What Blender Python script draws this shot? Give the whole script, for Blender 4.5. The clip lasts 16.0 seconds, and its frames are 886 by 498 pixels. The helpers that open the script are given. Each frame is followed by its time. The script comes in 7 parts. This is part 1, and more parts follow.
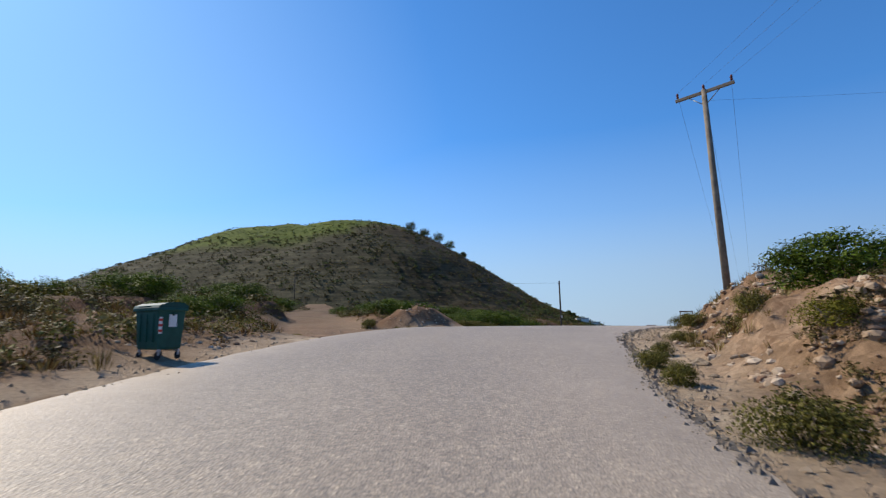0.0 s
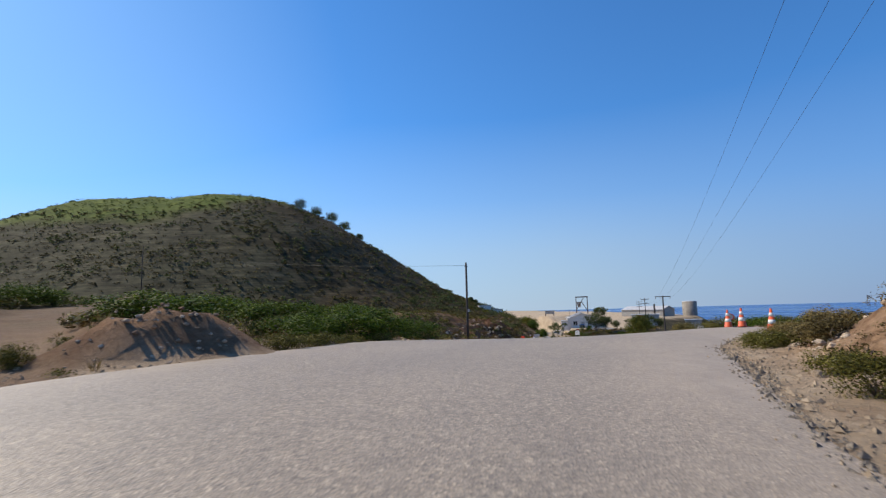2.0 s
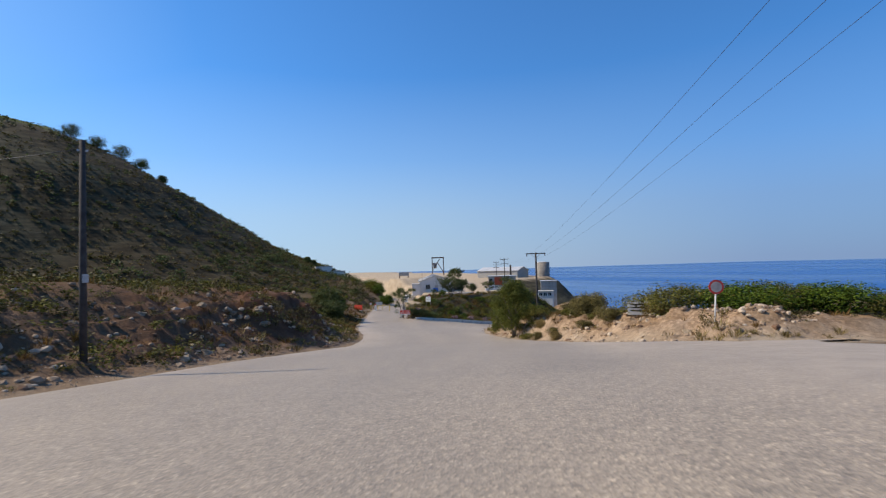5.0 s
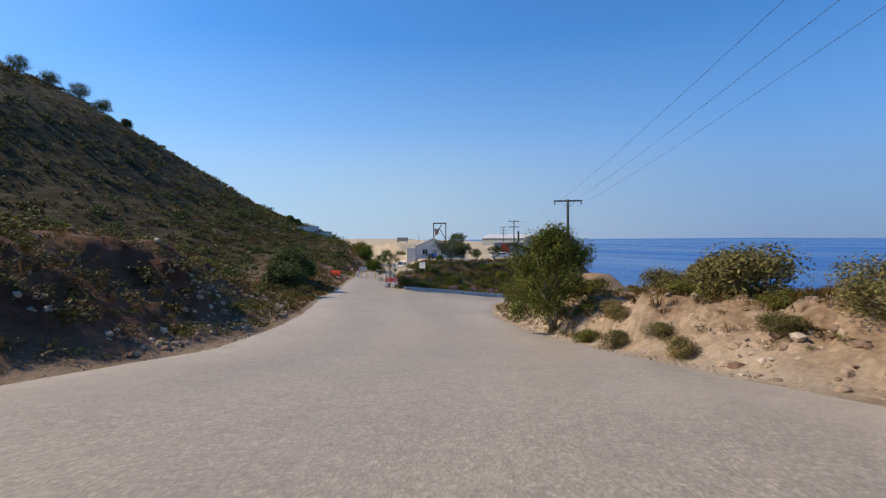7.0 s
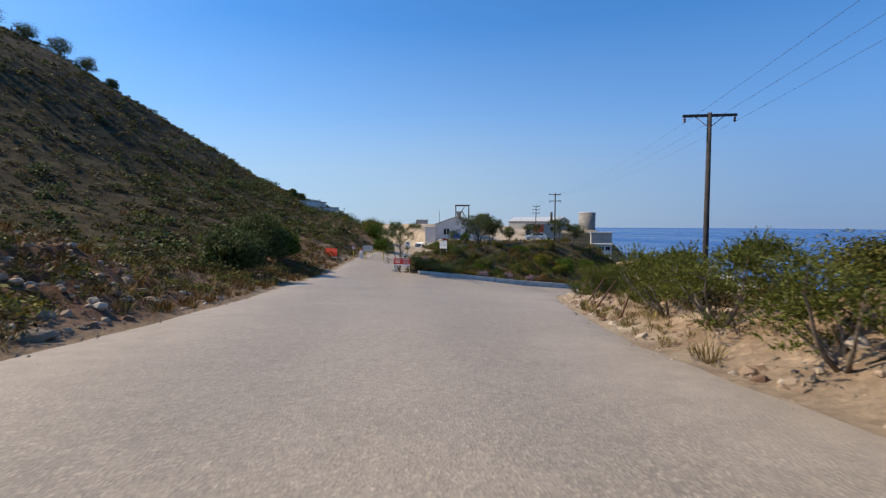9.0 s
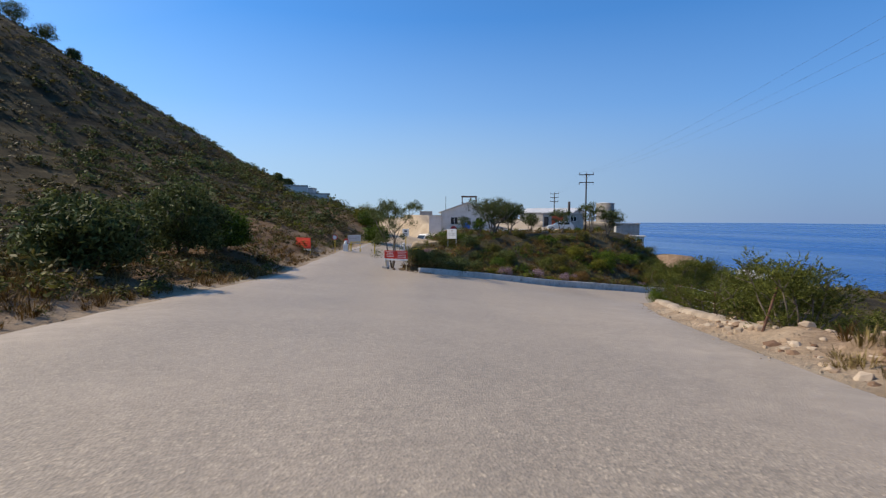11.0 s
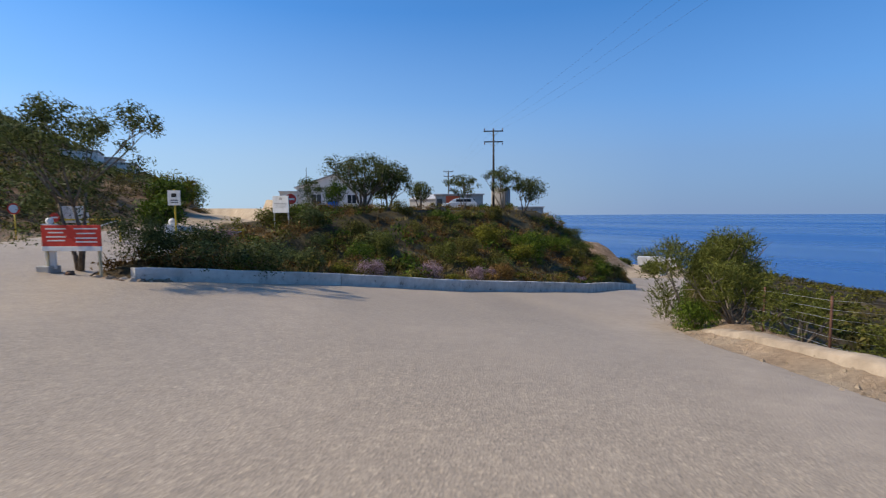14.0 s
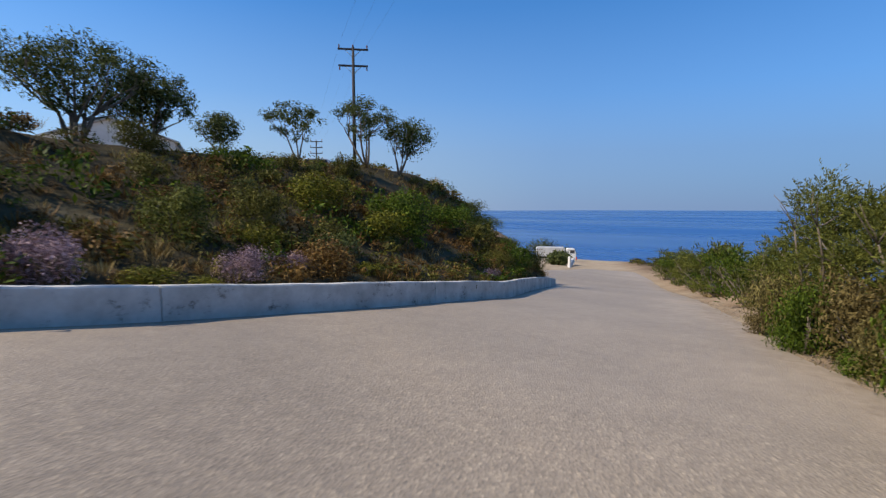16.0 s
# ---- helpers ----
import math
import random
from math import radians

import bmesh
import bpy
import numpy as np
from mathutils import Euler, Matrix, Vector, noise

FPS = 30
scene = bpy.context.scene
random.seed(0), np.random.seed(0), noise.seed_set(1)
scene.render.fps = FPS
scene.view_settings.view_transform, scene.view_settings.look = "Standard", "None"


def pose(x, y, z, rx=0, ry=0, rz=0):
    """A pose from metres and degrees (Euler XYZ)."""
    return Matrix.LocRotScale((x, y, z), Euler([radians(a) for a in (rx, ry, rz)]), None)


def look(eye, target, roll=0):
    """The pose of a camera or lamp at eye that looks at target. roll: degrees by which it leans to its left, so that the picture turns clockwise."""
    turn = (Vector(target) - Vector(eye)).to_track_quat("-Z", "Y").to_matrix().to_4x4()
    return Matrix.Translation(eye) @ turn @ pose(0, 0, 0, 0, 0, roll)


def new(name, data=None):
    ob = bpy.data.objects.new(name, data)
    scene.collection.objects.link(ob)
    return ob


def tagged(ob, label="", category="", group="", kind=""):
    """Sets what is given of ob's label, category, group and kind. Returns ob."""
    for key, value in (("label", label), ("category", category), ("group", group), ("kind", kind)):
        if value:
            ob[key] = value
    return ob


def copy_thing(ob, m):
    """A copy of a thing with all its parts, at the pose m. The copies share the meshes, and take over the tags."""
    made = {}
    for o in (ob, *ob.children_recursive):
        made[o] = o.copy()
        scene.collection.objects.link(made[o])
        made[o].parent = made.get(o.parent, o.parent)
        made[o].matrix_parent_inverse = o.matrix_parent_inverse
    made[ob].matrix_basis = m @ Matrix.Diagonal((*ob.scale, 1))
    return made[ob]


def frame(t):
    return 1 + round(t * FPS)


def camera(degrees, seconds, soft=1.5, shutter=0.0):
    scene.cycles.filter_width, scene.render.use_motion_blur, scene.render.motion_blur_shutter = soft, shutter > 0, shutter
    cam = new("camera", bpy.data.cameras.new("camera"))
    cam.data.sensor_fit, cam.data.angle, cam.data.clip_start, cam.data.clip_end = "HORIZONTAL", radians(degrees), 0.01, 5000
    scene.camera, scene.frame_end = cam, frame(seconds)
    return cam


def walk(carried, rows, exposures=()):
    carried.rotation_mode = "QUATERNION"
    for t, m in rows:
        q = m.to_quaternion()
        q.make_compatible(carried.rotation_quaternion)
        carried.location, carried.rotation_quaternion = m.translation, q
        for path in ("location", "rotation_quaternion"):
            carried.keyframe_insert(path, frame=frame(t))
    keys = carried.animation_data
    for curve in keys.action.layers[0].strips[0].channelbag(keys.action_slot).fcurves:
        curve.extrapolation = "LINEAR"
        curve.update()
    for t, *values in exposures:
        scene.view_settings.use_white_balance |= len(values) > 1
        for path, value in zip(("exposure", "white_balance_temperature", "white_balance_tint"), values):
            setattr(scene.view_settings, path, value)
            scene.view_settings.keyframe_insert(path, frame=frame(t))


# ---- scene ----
cam = camera(83.2, 16.0, soft=1.25, shutter=0.16)
PATH = [
    (0, (1.697, 3.210, 0.983), (1.633, 7.164, 1.589), -0.9),
    (0.5, (2.070, 7.281, 1.258), (2.156, 11.239, 1.828), -0.9),
    (1, (2.512, 11.174, 1.508), (2.788, 15.127, 2.052), -0.8),
    (1.5, (3.503, 15.359, 1.669), (3.991, 19.295, 2.185), -1.0),
    (2, (4.671, 19.571, 1.998), (5.377, 23.479, 2.474), -1.5),
    (2.5, (6.279, 23.705, 2.113), (7.213, 27.570, 2.545), -1.7),
    (3, (8.259, 28.199, 2.287), (9.415, 32.009, 2.669), -2.0),
    (3.5, (10.325, 32.142, 2.175), (11.683, 35.890, 2.507), -2.0),
    (4, (12.569, 36.075, 2.117), (14.105, 39.758, 2.391), -2.0),
    (4.5, (14.959, 39.895, 2.051), (16.629, 43.524, 2.255), -1.8),
    (5, (17.458, 43.759, 1.829), (19.207, 47.354, 1.969), -1.7),
    (7.5, (28.027, 63.393, -0.281), (29.719, 67.015, -0.431), 0.1),
    (8, (29.931, 67.750, -0.825), (31.573, 71.392, -1.007), 0.3),
    (8.5, (31.554, 71.734, -1.388), (33.146, 75.398, -1.584), 0.3),
    (11, (38.421, 89.331, -3.135), (39.947, 93.020, -3.381), 0.2),
    (11.5, (39.718, 92.023, -3.436), (41.325, 95.677, -3.688), -0.0),
    (12, (41.249, 95.049, -3.841), (42.973, 98.651, -4.087), -0.1),
    (12.5, (42.983, 98.079, -4.126), (44.847, 101.609, -4.382), -0.2),
    (13, (45.106, 101.145, -4.436), (47.106, 104.598, -4.706), -0.2),
    (13.5, (47.500, 104.248, -4.822), (49.638, 107.617, -5.102), -0.1),
    (14, (50.212, 107.411, -5.304), (52.484, 110.690, -5.596), -0.4),
    (14.5, (53.081, 110.855, -5.831), (55.514, 114.015, -6.139), -0.3),
    (15, (56.310, 114.125, -6.327), (58.905, 117.152, -6.654), -0.1),
    (15.5, (59.742, 116.859, -6.867), (62.492, 119.743, -7.213), 0.0),
    (16, (63.455, 119.408, -7.615), (66.358, 122.140, -7.947), -0.1),
]
walk(cam, [(t, look(eye, target, roll)) for t, eye, target, roll in PATH])

# ---- light ----
SUN_AZ, SUN_EL = radians(-57), radians(42.5)          # azimuth from +y towards +x
sun_dir = Vector((math.sin(SUN_AZ) * math.cos(SUN_EL), math.cos(SUN_AZ) * math.cos(SUN_EL), math.sin(SUN_EL)))
world = bpy.data.worlds.new("sky")
scene.world = world
world.use_nodes = True
wn, wl = world.node_tree.nodes, world.node_tree.links
sky = wn.new("ShaderNodeTexSky")
sky.sky_type, sky.sun_disc = "NISHITA", False
sky.sun_elevation, sky.sun_rotation = SUN_EL, SUN_AZ
sky.altitude, sky.air_density, sky.dust_density, sky.ozone_density = 50, 1.0, 0.35, 5.0
wn["Background"].inputs["Strength"].default_value = 0.1
lift = wn.new("ShaderNodeVectorMath")
lift.inputs[1].default_value = (0, 0, 0.035)
wl.new(wn.new("ShaderNodeTexCoord").outputs["Generated"], lift.inputs[0])
wl.new(lift.outputs[0], sky.inputs["Vector"])


def sky_tint(source, colour):
    n = wn.new("ShaderNodeMix")
    n.data_type, n.blend_type = "RGBA", "MULTIPLY"
    n.inputs[0].default_value = 1.0
    n.inputs[7].default_value = (*colour, 1)
    wl.new(source, n.inputs[6])
    return n.outputs[2]


# clear blue air above, a sea haze that thickens towards the horizon, pale round the sun's side and dull mauve-blue away from it
up = wn.new("ShaderNodeSeparateXYZ")
wl.new(wn.new("ShaderNodeTexCoord").outputs["Generated"], up.inputs[0])


def sky_ramp(source, stops):
    n = wn.new("ShaderNodeValToRGB")
    e = n.color_ramp.elements
    while len(e) < len(stops):
        e.new(0.5)
    for el, (at, c) in zip(e, stops):
        el.position, el.color = at, (*c, 1)
    wl.new(source, n.inputs["Fac"])
    return n.outputs["Color"]


toward = wn.new("ShaderNodeVectorMath")
toward.operation = "DOT_PRODUCT"
toward.inputs[1].default_value = (0.5 * math.sin(SUN_AZ), 0.5 * math.cos(SUN_AZ), 0)
wl.new(wn.new("ShaderNodeTexCoord").outputs["Generated"], toward.inputs[0])
half = wn.new("ShaderNodeMath")
half.operation = "ADD"
half.inputs[1].default_value = 0.5
wl.new(toward.outputs["Value"], half.inputs[0])
haze_colour = sky_ramp(half.outputs[0], ((0.12, (0.20, 0.30, 0.51)), (0.28, (0.235, 0.335, 0.545)), (0.58, (0.42, 0.54, 0.68)), (0.95, (0.54, 0.74, 0.95))))
haze = sky_ramp(up.outputs["Z"], ((0.0, (0.97,) * 3), (0.105, (0.74,) * 3), (0.21, (0.32,) * 3), (0.36, (0.02,) * 3), (0.75, (0.0,) * 3)))
air = wn.new("ShaderNodeMix")
air.data_type = "RGBA"
glow = wn.new("ShaderNodeMath")
glow.operation = "MAXIMUM"
wl.new(haze, glow.inputs[0])
wl.new(sky_ramp(half.outputs[0], ((0.74, (0.0,) * 3), (1.0, (0.42,) * 3))), glow.inputs[1])
wl.new(glow.outputs[0], air.inputs[0])
wl.new(sky_tint(sky.outputs[0], (0.66, 1.33, 1.80)), air.inputs[6])
wl.new(sky_tint(haze_colour, (10.0, 10.0, 10.0)), air.inputs[7])
wl.new(air.outputs[2], wn["Background"].inputs["Color"])
lamp = bpy.data.lights.new("sun", "SUN")
lamp.energy, lamp.angle, lamp.color = 5.35, radians(0.6), (1.0, 0.87, 0.70)
sun = new("sun", lamp)
sun.matrix_world = look(sun_dir * 300, (0, 0, 0))
scene.view_settings.exposure = 0.0


# ---- materials ----
def mat(name, build, rough=0.9, metal=0.0, spec=0.3):
    m = bpy.data.materials.new(name)
    m.use_nodes = True
    nt = m.node_tree
    b = nt.nodes["Principled BSDF"]
    b.inputs["Roughness"].default_value = rough
    b.inputs["Metallic"].default_value = metal
    b.inputs["Specular IOR Level"].default_value = spec
    build(nt, b)
    return m


def nd(nt, kind, **inputs):
    n = nt.nodes.new("ShaderNode" + kind)
    for k, v in inputs.items():
        n.inputs[k].default_value = v
    return n


def coords(nt):
    return nt.nodes.new("ShaderNodeNewGeometry").outputs["Position"]


def obcoords(nt):
    return nt.nodes.new("ShaderNodeTexCoord").outputs["Object"]


def noise_tex(nt, scale, detail=4.0, rough=0.6, vec=None):
    n = nd(nt, "TexNoise", Scale=scale, Detail=detail, Roughness=rough)
    nt.links.new(vec or coords(nt), n.inputs["Vector"])
    return n.outputs["Fac"]


def ramp(nt, fac, *stops):
    r = nt.nodes.new("ShaderNodeValToRGB")
    e = r.color_ramp.elements
    while len(e) < len(stops):
        e.new(0.5)
    for el, (p, c) in zip(e, stops):
        el.position, el.color = p, (*c, 1)
    nt.links.new(fac, r.inputs["Fac"])
    return r.outputs["Color"]


def mix(nt, fac, a, b, how="MIX"):
    m = nt.nodes.new("ShaderNodeMix")
    m.data_type, m.blend_type = "RGBA", how
    for sock, v in ((m.inputs[0], fac), (m.inputs[6], a), (m.inputs[7], b)):
        if isinstance(v, bpy.types.NodeSocket):
            nt.links.new(v, sock)
        elif isinstance(v, (int, float)):
            sock.default_value = v
        else:
            sock.default_value = (*v, 1)
    return m.outputs[2]


def bump(nt, b, height, strength=0.4, dist=0.05):
    n = nd(nt, "Bump", Strength=strength, Distance=dist)
    nt.links.new(height, n.inputs["Height"])
    nt.links.new(n.outputs[0], b.inputs["Normal"])


def attr(nt, name):
    a = nt.nodes.new("ShaderNodeAttribute")
    a.attribute_name = name
    return a.outputs["Fac"]


def b_ground(nt, b):
    soil = ramp(nt, noise_tex(nt, 0.35, 8), (0.25, (0.12, 0.073, 0.04)), (0.5, (0.19, 0.125, 0.072)), (0.75, (0.28, 0.20, 0.125)))
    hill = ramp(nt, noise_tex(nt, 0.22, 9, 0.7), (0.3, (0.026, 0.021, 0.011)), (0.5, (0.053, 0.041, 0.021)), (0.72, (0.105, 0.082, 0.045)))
    sand = ramp(nt, noise_tex(nt, 0.6, 9, 0.65), (0.25, (0.19, 0.125, 0.073)), (0.5, (0.335, 0.238, 0.153)), (0.75, (0.51, 0.395, 0.28)))
    sand = mix(nt, 0.9, sand, ramp(nt, noise_tex(nt, 2.3, 6, 0.7), (0.35, (0.7, 0.65, 0.6)), (0.65, (1.12, 1.1, 1.08))), "MULTIPLY")
    red = ramp(nt, noise_tex(nt, 0.8, 8, 0.65), (0.3, (0.068, 0.029, 0.016)), (0.55, (0.135, 0.064, 0.037)), (0.8, (0.235, 0.132, 0.08)))
    dust = ramp(nt, noise_tex(nt, 0.5, 8, 0.6), (0.3, (0.36, 0.28, 0.19)), (0.7, (0.52, 0.425, 0.305)))
    flat = nt.nodes.new("ShaderNodeMapping")
    flat.inputs["Scale"].default_value = (0.05, 0.05, 0.55)
    nt.links.new(coords(nt), flat.inputs["Vector"])
    strata = noise_tex(nt, 1.6, 7, 0.72, flat.outputs[0])
    bed = ramp(nt, strata, (0.36, (0.42, 0.42, 0.44)), (0.5, (0.95, 0.95, 0.95)), (0.62, (1.75, 1.72, 1.7)))
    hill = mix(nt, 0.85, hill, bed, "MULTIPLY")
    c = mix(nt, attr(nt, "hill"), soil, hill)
    # darker grey-green ground colour for the hill's far face and the knoll
    grey_green = ramp(nt, noise_tex(nt, 0.3, 9, 0.7), (0.3, (0.028, 0.029, 0.016)), (0.55, (0.06, 0.057, 0.033)), (0.75, (0.115, 0.10, 0.065)))
    grey_green = mix(nt, 0.9, grey_green, bed, "MULTIPLY")
    c = mix(nt, attr(nt, "dark_cover"), c, grey_green)
    turf = ramp(nt, noise_tex(nt, 0.25, 8, 0.65), (0.3, (0.05, 0.075, 0.012)), (0.7, (0.13, 0.165, 0.028)))
    c = mix(nt, attr(nt, "turf"), c, turf)
    chips = nd(nt, "TexVoronoi", Scale=6.0)
    nt.links.new(coords(nt), chips.inputs["Vector"])
    tone = nt.nodes.new("ShaderNodeSeparateColor")
    nt.links.new(chips.outputs["Color"], tone.inputs[0])
    sand = mix(nt, 0.75, sand, ramp(nt, tone.outputs[0], (0.0, (0.66, 0.60, 0.55)), (0.6, (0.98, 0.96, 0.94)), (1.0, (1.32, 1.28, 1.24))), "MULTIPLY")
    c = mix(nt, attr(nt, "sand"), c, sand)
    c = mix(nt, attr(nt, "red"), c, red)
    c = mix(nt, attr(nt, "dust"), c, dust)
    speck = ramp(nt, noise_tex(nt, 9, 6, 0.7), (0.35, (0.72, 0.7, 0.68)), (0.6, (1.04, 1.03, 1.02)))
    c = mix(nt, 0.8, c, speck, "MULTIPLY")
    nt.links.new(c, b.inputs["Base Color"])
    bump(nt, b, noise_tex(nt, 4, 12, 0.78), 0.75, 0.13)


def b_asphalt(nt, b):
    grain = noise_tex(nt, 40, 5, 0.75)
    vor = nd(nt, "TexVoronoi", Scale=34.0)
    nt.links.new(coords(nt), vor.inputs["Vector"])
    c = ramp(nt, grain, (0.32, (0.17, 0.14, 0.10)), (0.5, (0.285, 0.236, 0.175)), (0.7, (0.45, 0.375, 0.285)))
    sep = nt.nodes.new("ShaderNodeSeparateColor")
    nt.links.new(vor.outputs["Color"], sep.inputs[0])
    chip = ramp(nt, sep.outputs[0], (0.0, (0.5, 0.5, 0.5)), (0.5, (0.98, 0.97, 0.96)), (0.82, (1.15, 1.13, 1.10)), (1.0, (1.75, 1.7, 1.62)))
    c = mix(nt, 0.8, c, chip, "MULTIPLY")
    mid = ramp(nt, noise_tex(nt, 4.5, 6, 0.75), (0.3, (0.8, 0.795, 0.79)), (0.7, (1.18, 1.165, 1.14)))
    c = mix(nt, 0.8, c, mid, "MULTIPLY")
    big = ramp(nt, noise_tex(nt, 0.16, 7, 0.6), (0.3, (0.86, 0.86, 0.86)), (0.7, (1.08, 1.06, 1.03)))
    c = mix(nt, 0.9, c, big, "MULTIPLY")
    dusty = ramp(nt, noise_tex(nt, 1.6, 9, 0.75), (0.32, (0.29, 0.232, 0.168)), (0.7, (0.43, 0.347, 0.255)))
    c = mix(nt, attr(nt, "dust"), c, dusty)
    ragged = nd(nt, "Math")
    ragged.operation = "MULTIPLY_ADD"
    ragged.inputs[1].default_value = 0.35
    nt.links.new(noise_tex(nt, 1.4, 7, 0.7), ragged.inputs[0])
    nt.links.new(attr(nt, "verge"), ragged.inputs[2])
    sandy = ramp(nt, noise_tex(nt, 2.2, 9, 0.75), (0.3, (0.24, 0.182, 0.124)), (0.5, (0.36, 0.285, 0.205)), (0.72, (0.46, 0.37, 0.275)))
    c = mix(nt, ramp(nt, ragged.outputs[0], (0.62, (0, 0, 0)), (0.74, (1, 1, 1))), c, sandy)
    c = mix(nt, 1.0, c, ramp(nt, attr(nt, "lane"), (0.0, (0.84, 0.845, 0.86)), (0.5, (1.0, 1.0, 1.0)), (1.0, (1.12, 1.105, 1.08))), "MULTIPLY")
    nt.links.new(c, b.inputs["Base Color"])
    b.inputs["Roughness"].default_value = 0.58
    b.inputs["Specular IOR Level"].default_value = 0.55
    bump(nt, b, vor.outputs["Distance"], 0.55, 0.012)


def b_sea(nt, b):
    m = nt.nodes.new("ShaderNodeMapping")
    m.inputs["Rotation"].default_value = (0, 0, radians(40))
    m.inputs["Scale"].default_value = (1.0, 0.16, 1.0)
    nt.links.new(coords(nt), m.inputs["Vector"])
    streak = noise_tex(nt, 0.006, 6, 0.62, m.outputs[0])
    c = ramp(nt, streak, (0.35, (0.001, 0.042, 0.19)), (0.65, (0.003, 0.065, 0.26)))
    nt.links.new(c, b.inputs["Base Color"])
    b.inputs["Specular IOR Level"].default_value = 0.35
    r = nd(nt, "MapRange")
    for k, v in zip(("From Min", "From Max", "To Min", "To Max"), (0.35, 0.65, 0.16, 0.34)):
        r.inputs[k].default_value = v
    nt.links.new(streak, r.inputs["Value"])
    nt.links.new(r.outputs[0], b.inputs["Roughness"])
    bump(nt, b, noise_tex(nt, 0.25, 6, 0.7), 0.22, 1.0)


def leafy(*stops, trans=0.25, rough=0.6):
    stops = [(p, (k * r, k * g, 0.75 * k * bl)) for (p, (r, g, bl)), k in zip(stops, (0.34, 0.66, 0.97))]
    trans = 0.7 * trans

    def build(nt, b):
        isl = nt.nodes.new("ShaderNodeNewGeometry").outputs["Random Per Island"]
        patch = noise_tex(nt, 0.8, 4, 0.6)
        f = nd(nt, "Math")
        f.operation = "MULTIPLY_ADD"
        f.inputs[1].default_value = 0.45
        nt.links.new(isl, f.inputs[0])
        g = nd(nt, "Math")
        g.operation = "MULTIPLY"
        g.inputs[1].default_value = 0.55
        nt.links.new(patch, g.inputs[0])
        nt.links.new(g.outputs[0], f.inputs[2])
        c = ramp(nt, f.outputs[0], *stops)
        nt.links.new(c, b.inputs["Base Color"])
        tr = nt.nodes.new("ShaderNodeBsdfTranslucent")
        nt.links.new(c, tr.inputs["Color"])
        ms = nt.nodes.new("ShaderNodeMixShader")
        ms.inputs[0].default_value = trans
        nt.links.new(b.outputs[0], ms.inputs[1])
        nt.links.new(tr.outputs[0], ms.inputs[2])
        nt.links.new(ms.outputs[0], nt.nodes["Material Output"].inputs["Surface"])
    return mat("leaf", build, rough, 0, 0.12)


def worn(lo, hi, scale=3.0, rough=0.7, metal=0.0, strength=0.25, dist=0.01, detail=6, spec=0.3):
    def build(nt, b):
        v = obcoords(nt)
        n = noise_tex(nt, scale, detail, 0.65, v)
        c = ramp(nt, n, (0.32, lo), (0.68, hi))
        nt.links.new(c, b.inputs["Base Color"])
        bump(nt, b, noise_tex(nt, scale * 6, 5, 0.6, v), strength, dist)
    return mat("worn", build, rough, metal, spec)


M_GROUND = mat("ground", b_ground, 0.95, 0, 0.1)
M_ASPHALT = mat("asphalt", b_asphalt, 0.75, 0, 0.3)
M_SEA = mat("sea", b_sea, 0.3, 0, 0.3)
M_MASTIC = leafy((0.2, (0.03, 0.055, 0.007)), (0.5, (0.085, 0.135, 0.015)), (0.8, (0.17, 0.235, 0.032)), trans=0.35)
M_OLIVE = leafy((0.2, (0.055, 0.056, 0.012)), (0.5, (0.145, 0.135, 0.032)), (0.8, (0.26, 0.235, 0.065)), trans=0.3)
M_SCRUB = leafy((0.2, (0.04, 0.04, 0.012)), (0.5, (0.10, 0.09, 0.026)), (0.8, (0.185, 0.155, 0.05)), trans=0.25)
M_HILLTOP = leafy((0.2, (0.06, 0.085, 0.012)), (0.5, (0.12, 0.155, 0.022)), (0.8, (0.20, 0.23, 0.04)))
M_YELLOW = leafy((0.2, (0.08, 0.08, 0.01)), (0.5, (0.175, 0.17, 0.02)), (0.8, (0.30, 0.28, 0.04)))
M_HEATH = leafy((0.2, (0.055, 0.04, 0.018)), (0.5, (0.13, 0.098, 0.044)), (0.8, (0.235, 0.18, 0.088)), trans=0.1)
M_STRAW = leafy((0.2, (0.16, 0.10, 0.04)), (0.5, (0.28, 0.20, 0.09)), (0.8, (0.42, 0.33, 0.17)), trans=0.2)
M_RUSSET = leafy((0.2, (0.10, 0.052, 0.018)), (0.5, (0.20, 0.11, 0.04)), (0.8, (0.33, 0.20, 0.085)), trans=0.25)
M_DRYBUSH = leafy((0.2, (0.10, 0.08, 0.03)), (0.5, (0.20, 0.165, 0.07)), (0.8, (0.33, 0.275, 0.135)), trans=0.3)
M_THYME = leafy((0.2, (0.18, 0.10, 0.14)), (0.5, (0.40, 0.26, 0.38)), (0.8, (0.60, 0.44, 0.62)))
M_TAMARISK = leafy((0.2, (0.065, 0.078, 0.016)), (0.5, (0.15, 0.165, 0.038)), (0.8, (0.26, 0.27, 0.08)), trans=0.35)
M_TREE = leafy((0.2, (0.042, 0.058, 0.018)), (0.5, (0.105, 0.13, 0.048)), (0.8, (0.195, 0.22, 0.10)), trans=0.35)
def b_rubble(nt, b):
    isl = nt.nodes.new("ShaderNodeNewGeometry").outputs["Random Per Island"]
    c = ramp(nt, isl, (0.0, (0.17, 0.10, 0.065)), (0.35, (0.30, 0.215, 0.145)), (0.7, (0.42, 0.325, 0.23)), (1.0, (0.54, 0.45, 0.35)))
    c = mix(nt, 0.6, c, ramp(nt, noise_tex(nt, 7, 5), (0.3, (0.6, 0.58, 0.55)), (0.7, (1.1, 1.08, 1.05))), "MULTIPLY")
    nt.links.new(c, b.inputs["Base Color"])
    bump(nt, b, noise_tex(nt, 12, 5), 0.6, 0.03)


